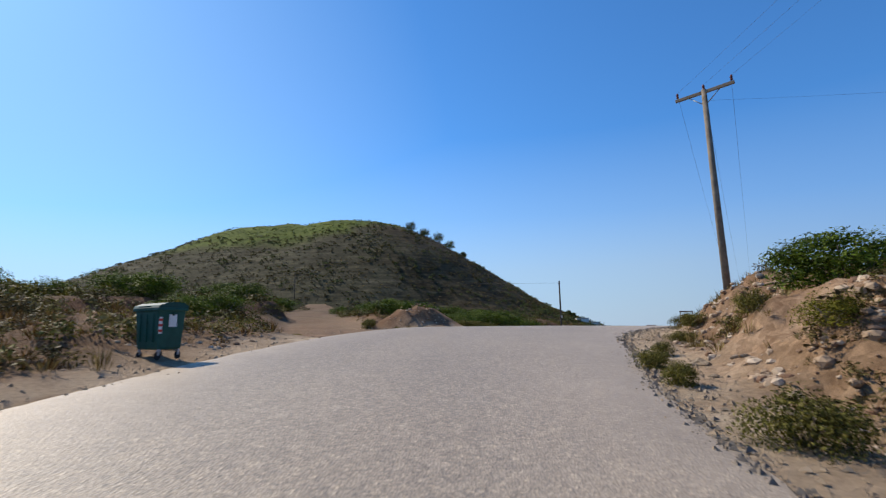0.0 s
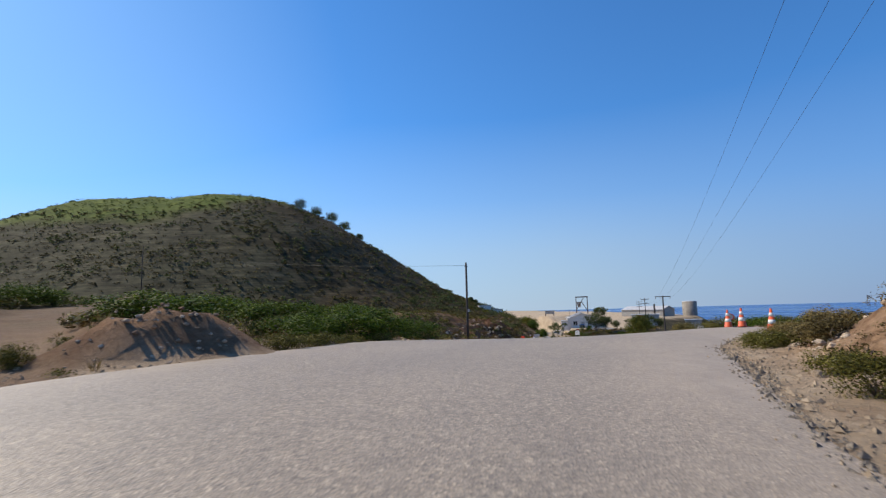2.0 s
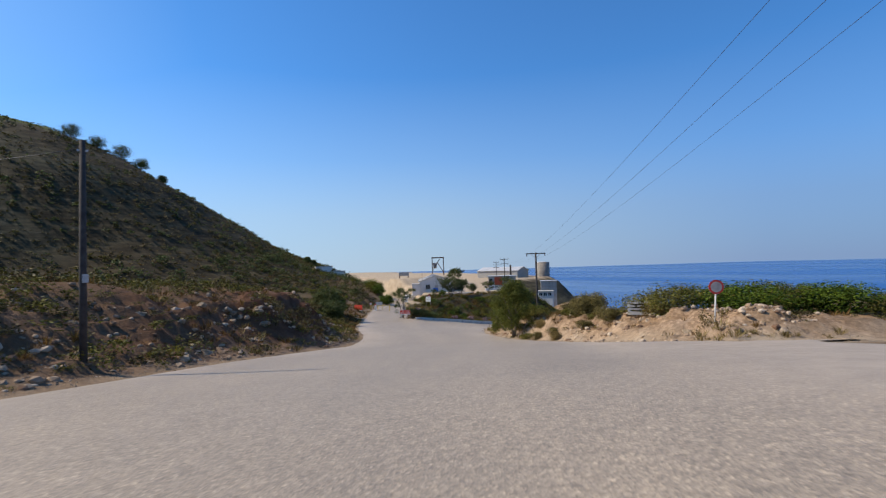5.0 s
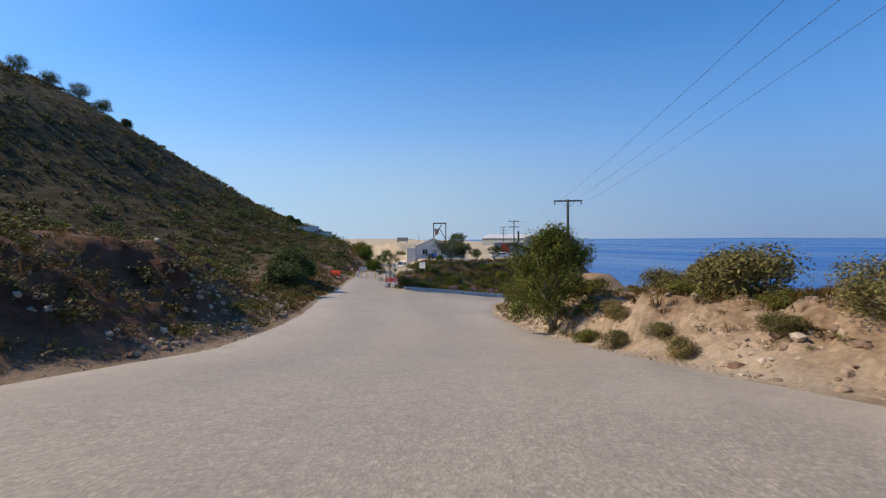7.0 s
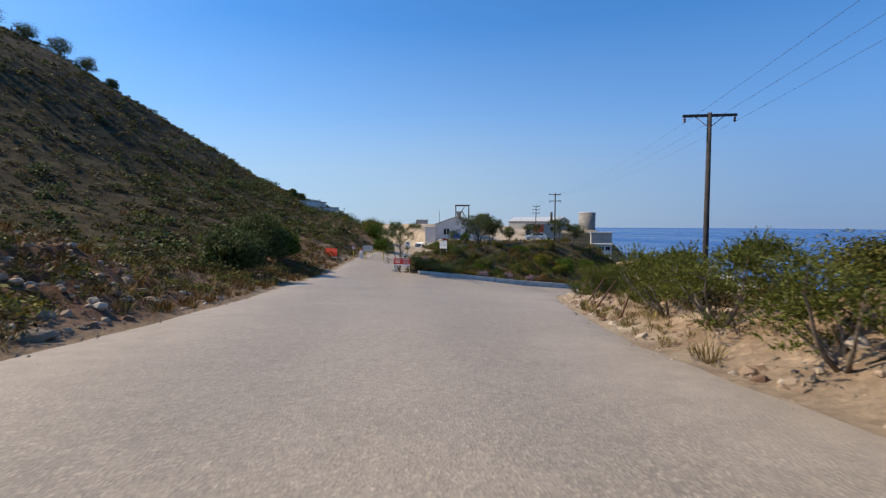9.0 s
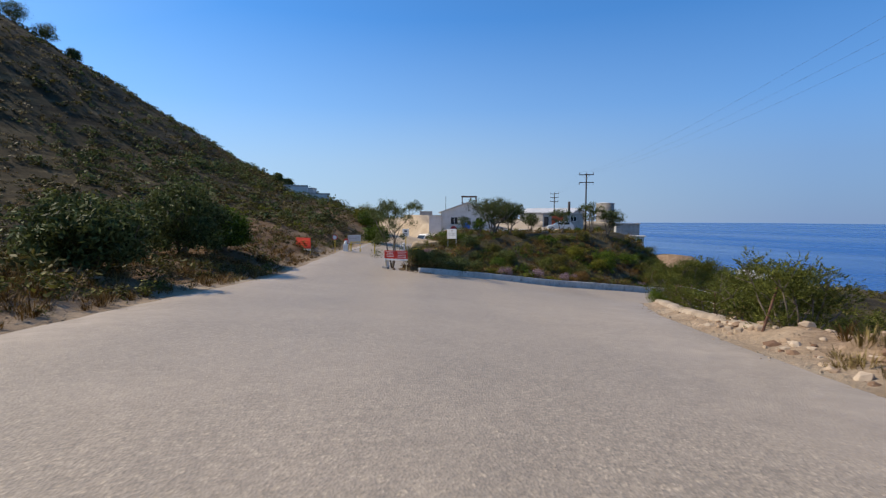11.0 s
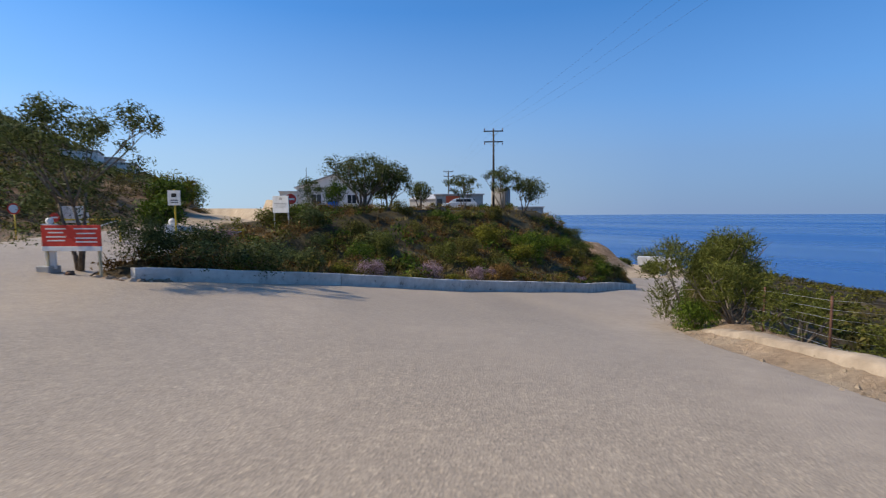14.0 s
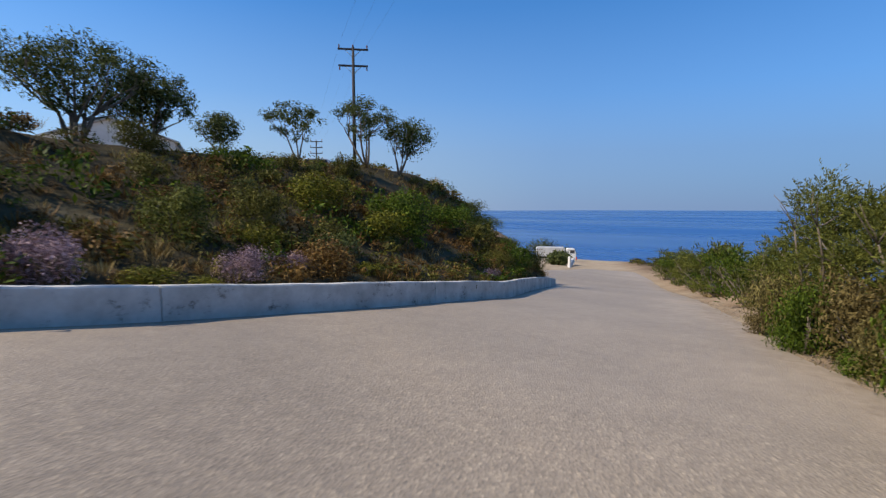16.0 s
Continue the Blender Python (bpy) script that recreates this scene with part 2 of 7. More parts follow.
M_RUBBLE = mat("rubble", b_rubble, 0.95, 0, 0.1)
M_BARK = worn((0.09, 0.07, 0.05), (0.22, 0.18, 0.14), 6, 0.95, 0, 0.6, 0.02)
M_ROCK = worn((0.17, 0.125, 0.08), (0.36, 0.285, 0.20), 2.2, 0.95, 0, 0.8, 0.03)
M_POLE = worn((0.13, 0.105, 0.08), (0.26, 0.22, 0.17), 4, 0.9, 0, 0.4, 0.01)
M_POLE_DARK = worn((0.035, 0.03, 0.028), (0.075, 0.066, 0.06), 4, 0.9, 0, 0.4, 0.01)
M_WIRE = worn((0.03, 0.03, 0.035), (0.06, 0.06, 0.065), 4, 0.6)
M_INSUL = worn((0.10, 0.03, 0.02), (0.2, 0.06, 0.04), 9, 0.3)
M_STEEL = worn((0.35, 0.35, 0.35), (0.55, 0.55, 0.55), 8, 0.5, 0.6)
M_RUST = worn((0.06, 0.03, 0.02), (0.16, 0.08, 0.05), 8, 0.85, 0.2)
M_BIN = worn((0.008, 0.06, 0.045), (0.016, 0.095, 0.07), 3, 0.5, 0, 0.1, 0.004)
M_BINLID = worn((0.006, 0.045, 0.036), (0.012, 0.075, 0.058), 3, 0.5, 0, 0.1, 0.004)
M_BLACK = worn((0.012, 0.012, 0.012), (0.03, 0.03, 0.03), 6, 0.7)
M_WHITE = worn((0.62, 0.61, 0.58), (0.80, 0.79, 0.76), 2.5, 0.7)
M_RED = worn((0.48, 0.035, 0.025), (0.62, 0.06, 0.04), 4, 0.5)
M_ORANGE = worn((0.55, 0.085, 0.03), (0.72, 0.13, 0.05), 5, 0.5)
M_BLUE = worn((0.02, 0.10, 0.42), (0.03, 0.15, 0.55), 5, 0.5)
M_YELLOWPAINT = worn((0.55, 0.36, 0.03), (0.72, 0.50, 0.06), 5, 0.6)
M_RENDER = worn((0.56, 0.54, 0.50), (0.74, 0.72, 0.68), 0.7, 0.9, 0, 0.2, 0.01)
M_CONCRETE = worn((0.30, 0.285, 0.26), (0.46, 0.44, 0.40), 1.2, 0.9, 0, 0.3, 0.01)
M_GLASS = worn((0.02, 0.025, 0.03), (0.04, 0.045, 0.05), 1, 0.08, 0, 0.02, 0.001, spec=0.6)
M_SHEET = worn((0.42, 0.42, 0.41), (0.62, 0.61, 0.59), 0.8, 0.55, 0.1, 0.15, 0.01)
def b_wallpaint(nt, b):
    v = obcoords(nt)
    c = ramp(nt, noise_tex(nt, 1.1, 8, 0.65, v), (0.32, (0.40, 0.385, 0.35)), (0.62, (0.64, 0.62, 0.575)))
    c = mix(nt, 1.0, c, ramp(nt, noise_tex(nt, 2.6, 10, 0.78, v), (0.34, (0.30, 0.28, 0.25)), (0.43, (0.92, 0.91, 0.90)), (0.7, (1.05, 1.05, 1.04))), "MULTIPLY")
    nt.links.new(c, b.inputs["Base Color"])
    bump(nt, b, noise_tex(nt, 7, 8, 0.7, v), 0.5, 0.015)


M_WALLPAINT = mat("wallpaint", b_wallpaint, 0.9, 0, 0.15)


# ---- mesh helpers ----
def mesh_of(verts, faces, smooth=False):
    me = bpy.data.meshes.new("m")
    me.from_pydata([tuple(v) for v in verts], [], [tuple(f) for f in faces])
    if smooth:
        me.polygons.foreach_set("use_smooth", [True] * len(me.polygons))
    me.update()
    return me


def quads(verts):
    """A mesh of separate quads from an array (n, 4, 3)."""
    n = len(verts)
    me = bpy.data.meshes.new("leaves")
    me.vertices.add(4 * n)
    me.vertices.foreach_set("co", verts.astype(np.float32).ravel())
    me.loops.add(4 * n)
    me.loops.foreach_set("vertex_index", np.arange(4 * n, dtype=np.int32))
    me.polygons.add(n)
    me.polygons.foreach_set("loop_start", np.arange(0, 4 * n, 4, dtype=np.int32))
    me.polygons.foreach_set("loop_total", np.full(n, 4, dtype=np.int32))
    me.update(calc_edges=True)
    return me


def part(name, data, material, parent=None, label=""):
    if isinstance(data, bmesh.types.BMesh):
        me = bpy.data.meshes.new(name)
        data.to_mesh(me)
        data.free()
        data = me
    if material and not data.materials:
        data.materials.append(material)
    ob = new(name, data)
    ob.parent = parent
    if label:
        tagged(ob, label)
    return ob


def thing(name, m, label, category, group="", kind=""):
    ob = new(name)
    ob.empty_display_size = 0.2
    ob.matrix_world = m
    return tagged(ob, label, category, group, kind)


def box(bm, x0, y0, z0, x1, y1, z1, bevel=0.0, taper=1.0):
    """An axis box added to bm; taper scales its lower end."""
    r = bmesh.ops.create_cube(bm, size=1.0)
    for v in r["verts"]:
        k = taper if v.co.z < 0 else 1.0
        v.co = Vector(((x0 + x1) / 2 + v.co.x * (x1 - x0) * k, (y0 + y1) / 2 + v.co.y * (y1 - y0) * k, (z0 + z1) / 2 + v.co.z * (z1 - z0)))
    if bevel:
        es = list({e for v in r["verts"] for e in v.link_edges})
        bmesh.ops.bevel(bm, geom=es, offset=bevel, segments=2, profile=0.5, affect="EDGES")
    return bm


def bx(*a, **k):
    return box(bmesh.new(), *a, **k)


def tube(bm, pts, radii, sides=8):
    """A tube through pts with a radius at each."""
    pts = [Vector(p) for p in pts]
    rings = []
    for i, p in enumerate(pts):
        d = (pts[min(i + 1, len(pts) - 1)] - pts[max(i - 1, 0)]).normalized()
        a = d.orthogonal().normalized() if abs(d.z) < 0.95 else Vector((1, 0, 0)).cross(d).normalized()
        b = d.cross(a)
        r = radii[i] if hasattr(radii, "__len__") else radii
        rings.append([bm.verts.new(p + (a * math.cos(2 * math.pi * k / sides) + b * math.sin(2 * math.pi * k / sides)) * r) for k in range(sides)])
    for u, v in zip(rings, rings[1:]):
        for k in range(sides):
            f = bm.faces.new((u[k], u[(k + 1) % sides], v[(k + 1) % sides], v[k]))
            f.smooth = True
    bm.faces.new(rings[0][::-1])
    bm.faces.new(rings[-1])
    return bm


def tb(*a, **k):
    return tube(bmesh.new(), *a, **k)


# ---- the lie of the land ----
# road datum: x, y, z of the road surface at a few stations and side points
DATUM = np.array([
    (-1.0, -25.0, -1.9), (1.7, 3.2, -0.62), (4.7, 19.5, 0.60), (8.3, 28.2, 0.86), (12.6, 36.1, 0.78), (17.5, 43.8, 0.40),
    (28.0, 63.4, -1.88), (31.5, 71.7, -2.99), (38.4, 89.3, -4.73), (43.0, 98.1, -5.73), (50.2, 107.4, -6.90), (63.5, 119.4, -9.22),
    (51.0, 124.3, -7.15), (58.5, 127.0, -8.3), (66.6, 128.9, -9.6), (79.7, 131.1, -11.2), (99.0, 140.3, -14.0), (50.3, 137.0, -6.7),
    (33.0, 55.0, -0.9), (24.5, 43.2, 0.72), (-5.4, 15.2, 0.42), (165.0, 178.0, -20.0), (60.0, 160.0, -5.2),
    (5.0, 41.5, 0.72), (12.6, 57.0, -0.66), (26.2, 76.0, -3.15), (34.0, 101.0, -5.35), (41.0, 122.0, -6.7), (36.9, 73.0, -3.3), (44.9, 90.7, -5.15),
    (52.7, 103.0, -6.6), (62.0, 113.5, -8.4), (90.0, 50.0, -3.0)])
LEFT = np.array([(-7, -60), (-4.3, 5), (-3.9, 14), (-3.0, 21), (-1.2, 30), (1.8, 35), (5, 41.5), (9.3, 46.5), (12.6, 57), (16.5, 62), (22, 70), (26.2, 76),
                 (28.8, 82), (31.3, 90), (34, 101), (37, 111), (40.5, 121), (45, 132), (48, 139), (55.5, 152), (64.5, 176), (68, 230)], float)
RIGHT = np.array([(3, -60), (4, 2), (4.4, 8), (4.9, 11.4), (5.9, 15.1), (7.1, 19.5), (9, 23.6), (11.9, 28), (14.8, 32.3), (18.4, 36.0), (26, 38.4), (45, 40.5), (90, 40.5)], float)
RIGHT2 = np.array([(90, 52), (50, 51.5), (38, 52), (33, 54.6), (33.3, 60), (34.5, 65), (35.5, 68), (36.9, 73), (38.4, 77.5), (40.9, 83.6), (44.9, 90.7), (48, 95.7),
                   (52.7, 103), (58.2, 109.2), (62, 113.5), (67, 117.3), (74.8, 121), (81.2, 123.4), (90, 127), (112, 137.5), (150, 158), (230, 190)], float)
WALL = np.array([(51, 124.3), (54, 125.3), (58.5, 127), (62, 128), (66.6, 128.9), (72.7, 129.6), (79.7, 131.1), (88, 134.8), (99, 140.3)], float)
KNOLL = np.array([(82, 230), (76, 176), (63, 152), (54.5, 140), (52.5, 131), (49.5, 126), (51, 124.3), (54, 125.3), (58.5, 127), (62, 128), (66.6, 128.9), (72.7, 129.6),
                  (79.7, 131.1), (88, 134.8), (99, 140.3), (108, 147), (118, 160), (121, 172), (140, 184), (172, 208), (188, 240), (192, 300), (215, 420)], float)


def spline_fit(c):
    n = len(c)
    r = np.hypot(c[:, None, 0] - c[None, :, 0], c[:, None, 1] - c[None, :, 1])
    a = np.zeros((n + 3, n + 3))
    a[:n, :n] = r + np.eye(n) * 0.4
    a[:n, n:] = np.column_stack([np.ones(n), c[:, :2]])
    a[n:, :n] = a[:n, n:].T
    return np.linalg.solve(a, np.concatenate([c[:, 2], np.zeros(3)]))


W_DATUM = spline_fit(DATUM)


def datum(p):
    r = np.sqrt((p[:, None, 0] - DATUM[None, :, 0]) ** 2 + (p[:, None, 1] - DATUM[None, :, 1]) ** 2 + 2.0)
    n = len(DATUM)
    return r @ W_DATUM[:n] + W_DATUM[n] + p @ W_DATUM[n + 1:]


def to_line(p, line):
    """Distance to a polyline, the nearest place on it, and on which side of it p lies (+1: left of its direction)."""
    best = np.full(len(p), 1e9)
    near = np.zeros((len(p), 2))
    side = np.ones(len(p))
    for a, b in zip(line[:-1], line[1:]):
        v = b - a
        k = np.clip(((p - a) @ v) / (v @ v), 0, 1)
        q = a + k[:, None] * v
        d = np.hypot(*(p - q).T)
        s = np.sign(v[0] * (p[:, 1] - a[1]) - v[1] * (p[:, 0] - a[0]))
        m = d < best - 1e-6
        best[m], near[m], side[m] = d[m], q[m], s[m]
    return best, near, side


def smooth01(x):
    x = np.clip(x, 0, 1)
    return x * x * (3 - 2 * x)


def fbm(p, scale, octaves=4, seed=0):
    """Value noise on arrays."""
    out, amp, tot = np.zeros(len(p)), 1.0, 0.0
    rs = np.random.RandomState(91 + seed)
    tab = rs.rand(256, 256)
    q = p / scale + 1000.37
    for _ in range(octaves):
        i = np.floor(q).astype(int)
        f = q - i
        f = f * f * (3 - 2 * f)
        g = lambda dx, dy: tab[(i[:, 0] + dx) % 256, (i[:, 1] + dy) % 256]
        out += amp * ((g(0, 0) * (1 - f[:, 0]) + g(1, 0) * f[:, 0]) * (1 - f[:, 1]) + (g(0, 1) * (1 - f[:, 0]) + g(1, 1) * f[:, 0]) * f[:, 1] - 0.5)
        tot += amp
        amp *= 0.5
        q = q * 2.03 + 17.1
    return out / tot * 2


HILL_A, HILL_B = np.array((-77.0, 243.0)), np.array((-40.0, 232.0))


def hill_height(p):
    west = np.clip(HILL_A[0] - p[:, 0], 0, None)
    d, _, _ = to_line(p + np.column_stack([0.33 * west, 0 * west]), np.array([HILL_A, HILL_B]))
    d = d + fbm(p, 40, 3, 5) * 3.5
    return np.interp(d, [0, 20, 23, 37, 61, 86, 100, 112, 130, 180, 420], [46.8, 46.5, 45.3, 38.0, 23.5, 7.2, 1.0, -2.6, -6.2, -10, -20])


def zone(p):
    """Signed distances outside the road: left land, first right bank, second right bank, knoll."""
    dl, nl, sl = to_line(p, LEFT)
    dr, nr, sr = to_line(p, RIGHT)
    d2, n2, s2 = to_line(p, RIGHT2)
    dk, nk, sk = to_line(p, KNOLL)
    return (dl * sl, nl), (-dr * sr, nr), (-d2 * s2, n2), (dk * sk, nk)


TERRACE = -5.1
CREST = np.array([(62, 230), (58, 170), (55.5, 150), (57, 141.5), (60, 140.5), (66, 142.6), (71, 143.6), (78, 144.0), (84, 144.4), (88, 145.8), (91, 148.5), (93, 156), (96, 170), (102, 190), (122, 215), (164, 231), (174, 250), (172, 300), (190, 420)], float)


def terrain(p, rough=True):
    """Height of the ground and its soil weights at points p (n, 2)."""
    (dl, nl), (dr, nr), (d2, n2), (dk, nk) = zone(p)
    base = datum(p)
    z = base - 0.06
    hillw, sand, red, dust = (np.zeros(len(p)) for _ in range(4))
    bumps = fbm(p, 3.2, 4, 1)
    fine = fbm(p, 0.9, 3, 2)
    ledge = np.clip(fbm(p, 1.3, 4, 41) - 0.12, 0, 0.4) + 0.35 * fbm(p, 0.42, 2, 42)
    # left land
    m = (dl > 0) & (dl <= np.where(dk > 0, -1e9, 1e9) + 1e12) & (dk <= 0)
    y = nl[:, 1]
    rise = np.interp(y, [0, 14, 28, 36, 46, 55, 62, 72, 82, 92, 102, 112, 125, 140, 160], [1.3, 1.0, 0.6, 1.0, 1.2, 2.0, 3.0, 3.7, 4.0, 3.2, 1.6, 0.8, 0.6, 0.8, 1.5])
    wide = np.interp(y, [0, 30, 46, 56, 66, 80, 100, 125], [5, 7, 10, 9, 7.5, 7.5, 7, 5])
    edge = datum(nl)
    wob = np.clip(dl * (1 + 0.35 * bumps), 0, None)
    zl = edge - 0.06 + rise * smooth01(wob / wide) + 0.055 * np.clip(dl - wide, 0, 70) - 0.02 * np.clip(dl - 75, 0, 400)
    hh = hill_height(p)
    k = 4.0
    zl2 = np.maximum(zl, hh) + np.where(np.abs(zl - hh) < k, (k - np.abs(zl - hh)) ** 2 / (4 * k), 0)
    off = smooth01(dl / 9)
    zl2 = zl2 * off + zl * (1 - off)
    off = smooth01(dl / 3)
    crag = np.abs(fbm(p, 1.7, 4, 31))
    zl2 += off * (bumps * 0.3 + fine * 0.12 + (0.35 * ledge - 0.22 * crag) * (1 - smooth01((dl - 7) / 5))) + smooth01((dl - 20) / 30) * fbm(p, 14, 4, 3) * 1.1
    z = np.where(m, zl2, z)
    hillw = np.where(m, smooth01((dl - 6) / 10), hillw)
    cut = np.interp(y, [40, 58, 68, 95, 108], [0.1, 0.3, 0.9, 0.9, 0]) * smooth01(dl / 1.0) * (1 - smooth01((dl - 5) / 4))
    mound = np.interp(y, [0, 20, 30, 38, 46], [0.8, 0.6, 0.9, 0.7, 0.2]) * (1 - smooth01((dl - 7) / 5))
    red = np.where(m, np.clip(np.maximum(cut, mound * 0.6) * (0.8 + 0.7 * bumps), 0, 1), red)
    # first right bank
    m = (dr > 0)
    y = nr[:, 1]
    rise = np.interp(y, [-20, 5, 14, 20, 27, 33, 37, 40], [1.0, 1.35, 1.6, 2.0, 1.9, 1.45, 1.1, 0.8])
    rise = rise * np.interp(nr[:, 0], [0, 16, 22, 40], [1, 1, 0.75, 0.5])
    wob = np.clip(dr * (1 + 0.35 * bumps), 0, None)
    zr = datum(nr) - 0.08 + rise * smooth01((wob - 1.3) / 3.8) + 0.02 * np.clip(dr - 5, 0, 12) - 0.3 * np.clip(dr - 26, 0, 500)
    zr += smooth01((dr - 0.6) / 2.0) * (bumps * 0.3 + fine * 0.16 + 0.45 * ledge - 0.3 * np.abs(fbm(p, 1.5, 4, 32)))
    z = np.where(m, zr, z)
    sand = np.where(m, np.clip(1.1 - dr / 30, 0, 1) * (0.75 + 0.5 * bumps), sand)
    red = np.where(m, np.clip(0.28 + 0.6 * fbm(p, 3, 4, 9), 0, 0.65) * smooth01((dr - 1) / 2), red)
    # second right bank, which falls away to the sea
    m = (d2 > 0)
    y = n2[:, 1]
    rise = np.interp(y, [50, 54, 62, 72, 80, 86, 93, 100, 112, 118, 130, 160], [0.5, 0.7, 1.1, 1.5, 1.2, 0.7, 0.5, 0.26, 0.26, 0.34, 0.45, 0.3])
    crest = np.interp(y, [50, 56, 66, 80, 92, 100, 112, 125], [15, 12, 9, 6.5, 4.0, 1.4, 1.3, 4.5])
    slope = np.interp(y, [50, 70, 92, 104, 118, 140], [0.16, 0.22, 0.34, 0.62, 0.4, 0.12])
    wide = np.interp(y, [50, 62, 70, 80, 92, 100, 112, 125], [3, 3.2, 2.2, 2.4, 2.4, 0.8, 0.8, 2.5])
    wob = np.clip(d2 * (1 + 0.3 * bumps), 0, None)
    zr = datum(n2) - 0.08 + rise * smooth01((wob - 0.3) / wide) - slope * np.clip(d2 - crest, 0, 30) - 0.32 * np.clip(d2 - crest - 30, 0, 400)
    zr += smooth01(d2 / 2.5) * (bumps * np.interp(y, [94, 100, 114, 120], [0.24, 0.08, 0.08, 0.24]) + fine * np.interp(y, [94, 100, 114, 120], [0.14, 0.05, 0.05, 0.14]) + 0.5 * ledge * (d2 < 12) * np.interp(y, [96, 100, 118, 122], [1, 0.25, 0.25, 1]) - 0.25 * np.abs(fbm(p, 1.5, 4, 33)) * (d2 < 14)) + smooth01((d2 - 15) / 20) * fbm(p, 12, 4, 6) * 1.2
    z = np.where(m, zr, z)
    sand = np.where(m, np.clip(1.15 - d2 / np.interp(y, [80, 95, 100, 118, 126], [25, 16, 5, 4, 3]), 0, 1), sand)
    hillw = np.where(m, smooth01((d2 - np.interp(y, [80, 98, 104, 118, 126], [14, 8, 1.5, 1.5, 1.5])) / 5), hillw)
    # weathered beds that step the bare banks
    bare = np.clip(np.where(dr > 0, smooth01((dr - 1.2) / 1.5) * (1 - smooth01((dr - 6) / 3)), 0)
                   + np.where(d2 > 0, smooth01((d2 - 0.5) / 1.0) * (1 - smooth01((d2 - 5) / 3)) * (n2[:, 1] < 98), 0)
                   + np.where((dl > 0) & (dk <= 0), smooth01((dl - 0.4) / 0.8) * (1 - smooth01((dl - 5) / 3)) * smooth01((nl[:, 1] - 40) / 8) * smooth01((106 - nl[:, 1]) / 6), 0), 0, 1)
    z = z + bare * 0.07 * np.sin(z * 2 * math.pi / 0.46 + 2.2 * fbm(p, 4, 2, 51))
    # knoll and works terrace
    m = (dk > 0)
    dc, _, sc = to_line(p, CREST)
    top = TERRACE - 0.75 * smooth01((66 - p[:, 0]) / 6) * smooth01((165 - p[:, 1]) / 15) + 0.012 * np.clip(p[:, 1] - 160, 0, 200) + bumps * 0.08
    f = np.where(sc > 0, 1.0, dk / (dk + dc + 1e-6))
    foot = datum(nk) - 0.14 + 0.46 * smooth01((dk - 0.62) / 0.6)
    zk = foot + (top - foot) * (f - 0.06 * np.sin(2 * math.pi * f))
    hillw = np.where(m, 0.6, hillw)
    flat = smooth01((f - 0.93) / 0.06)
    ridge, _, _ = to_line(p, np.array([(77.0, 216.0), (90.0, 222.0), (112.0, 240.0)]))
    heap = 2.1 * smooth01((7.5 + 0.8 * bumps - ridge) / 4.5)
    zk += heap + (1 - flat) * smooth01((dk - 0.7) / 2) * (bumps * 0.3 + fine * 0.12)
    z = np.where(m, zk, z)
    dust = np.where(m, flat * np.clip(smooth01((p[:, 1] - 149) / 4) + smooth01((62 - p[:, 0]) / 4) * smooth01((p[:, 1] - 139) / 3), 0, 1), dust)
    dust = np.where((dl <= 0) & (dk <= 0) & (d2 <= 0) & (p[:, 1] > 136), np.maximum(dust, 0.9 + 0.2 * fine), dust)
    # sand heap by the lower road
    hr = np.hypot((p[:, 0] - 135) / 9, (p[:, 1] - 179) / 8) * (1 + 0.2 * bumps)
    pile = smooth01(1.35 - hr)
    z = np.maximum(z, z + (-11.6 - z) * pile)
    sand = np.maximum(sand, smooth01(pile * 6))
    dust = dust * (1 - smooth01(pile * 6))
    # beyond all
    far = np.hypot(p[:, 0] - 40, p[:, 1] - 100)
    shore = np.clip((p[:, 0] - 160 - 0.1 * np.clip(p[:, 1], -400, 400)) / 220, 0, 1)
    z = z * (1 - smooth01(shore)) + -46 * smooth01(shore)
    z = np.clip(z, -48, None)
    # dusty verges along the road
    near = np.minimum.reduce([np.abs(dl), np.abs(dr), np.abs(d2)])
    verge = (1 - smooth01((near - 0.3) / 2.2)) * 0.9
    verge = verge * np.where((np.abs(dl) <= near + 1e-6), np.interp(nl[:, 1], [50, 60, 100, 108], [1, 0.35, 0.35, 1]), 1)
    dust = np.maximum(dust, np.where((dk > 0), dust, verge * (0.7 + 0.6 * fine)))
    # earth track that leaves the road on the left
    td, _, _ = to_line(p, np.array([(-3.0, 27.0), (-7.5, 38.0), (-12.5, 52.0), (-14.0, 66.0), (-22.0, 90.0)]))
    tw = np.interp(p[:, 1], [24, 32, 40, 50], [4.2, 2.4, 1.7, 1.6])
    on = (1 - smooth01((td - tw) / 1.6)) * (p[:, 0] < 3) * (dl > -1)
    tz = np.interp(p[:, 1], [20, 30, 42, 57, 90], [0.3, 0.62, 1.6, 2.7, 5.0])
    z = z * (1 - on) + np.where(dl > 0, tz, z) * on
    z = z + on * (dl > 0) * (0.10 * bumps + 0.06 * fine)
    dust = np.maximum(dust * (1 - 0.8 * on), on * 0.22)
    red = np.maximum(red, on * (0.5 + 0.3 * bumps))
    # red earth bank cut beside the track
    cd, _, cs = to_line(p, np.array([(-13.0, 20.0), (-11.8, 30.0), (-10.2, 40.0), (-16.0, 50.0), (-30.0, 56.0)]))
    cut = smooth01((cd * cs + 0.3 * bumps) / 1.1) * (1 - smooth01((cd - 10) / 14)) * (p[:, 0] < -5) * smooth01((p[:, 1] - 18) / 6) * smooth01((60 - p[:, 1]) / 8)
    z = z + 0.75 * cut
    face = np.clip(1 - np.abs(cd - 0.5) / 1.3, 0, 1) * (cut > 0.02)
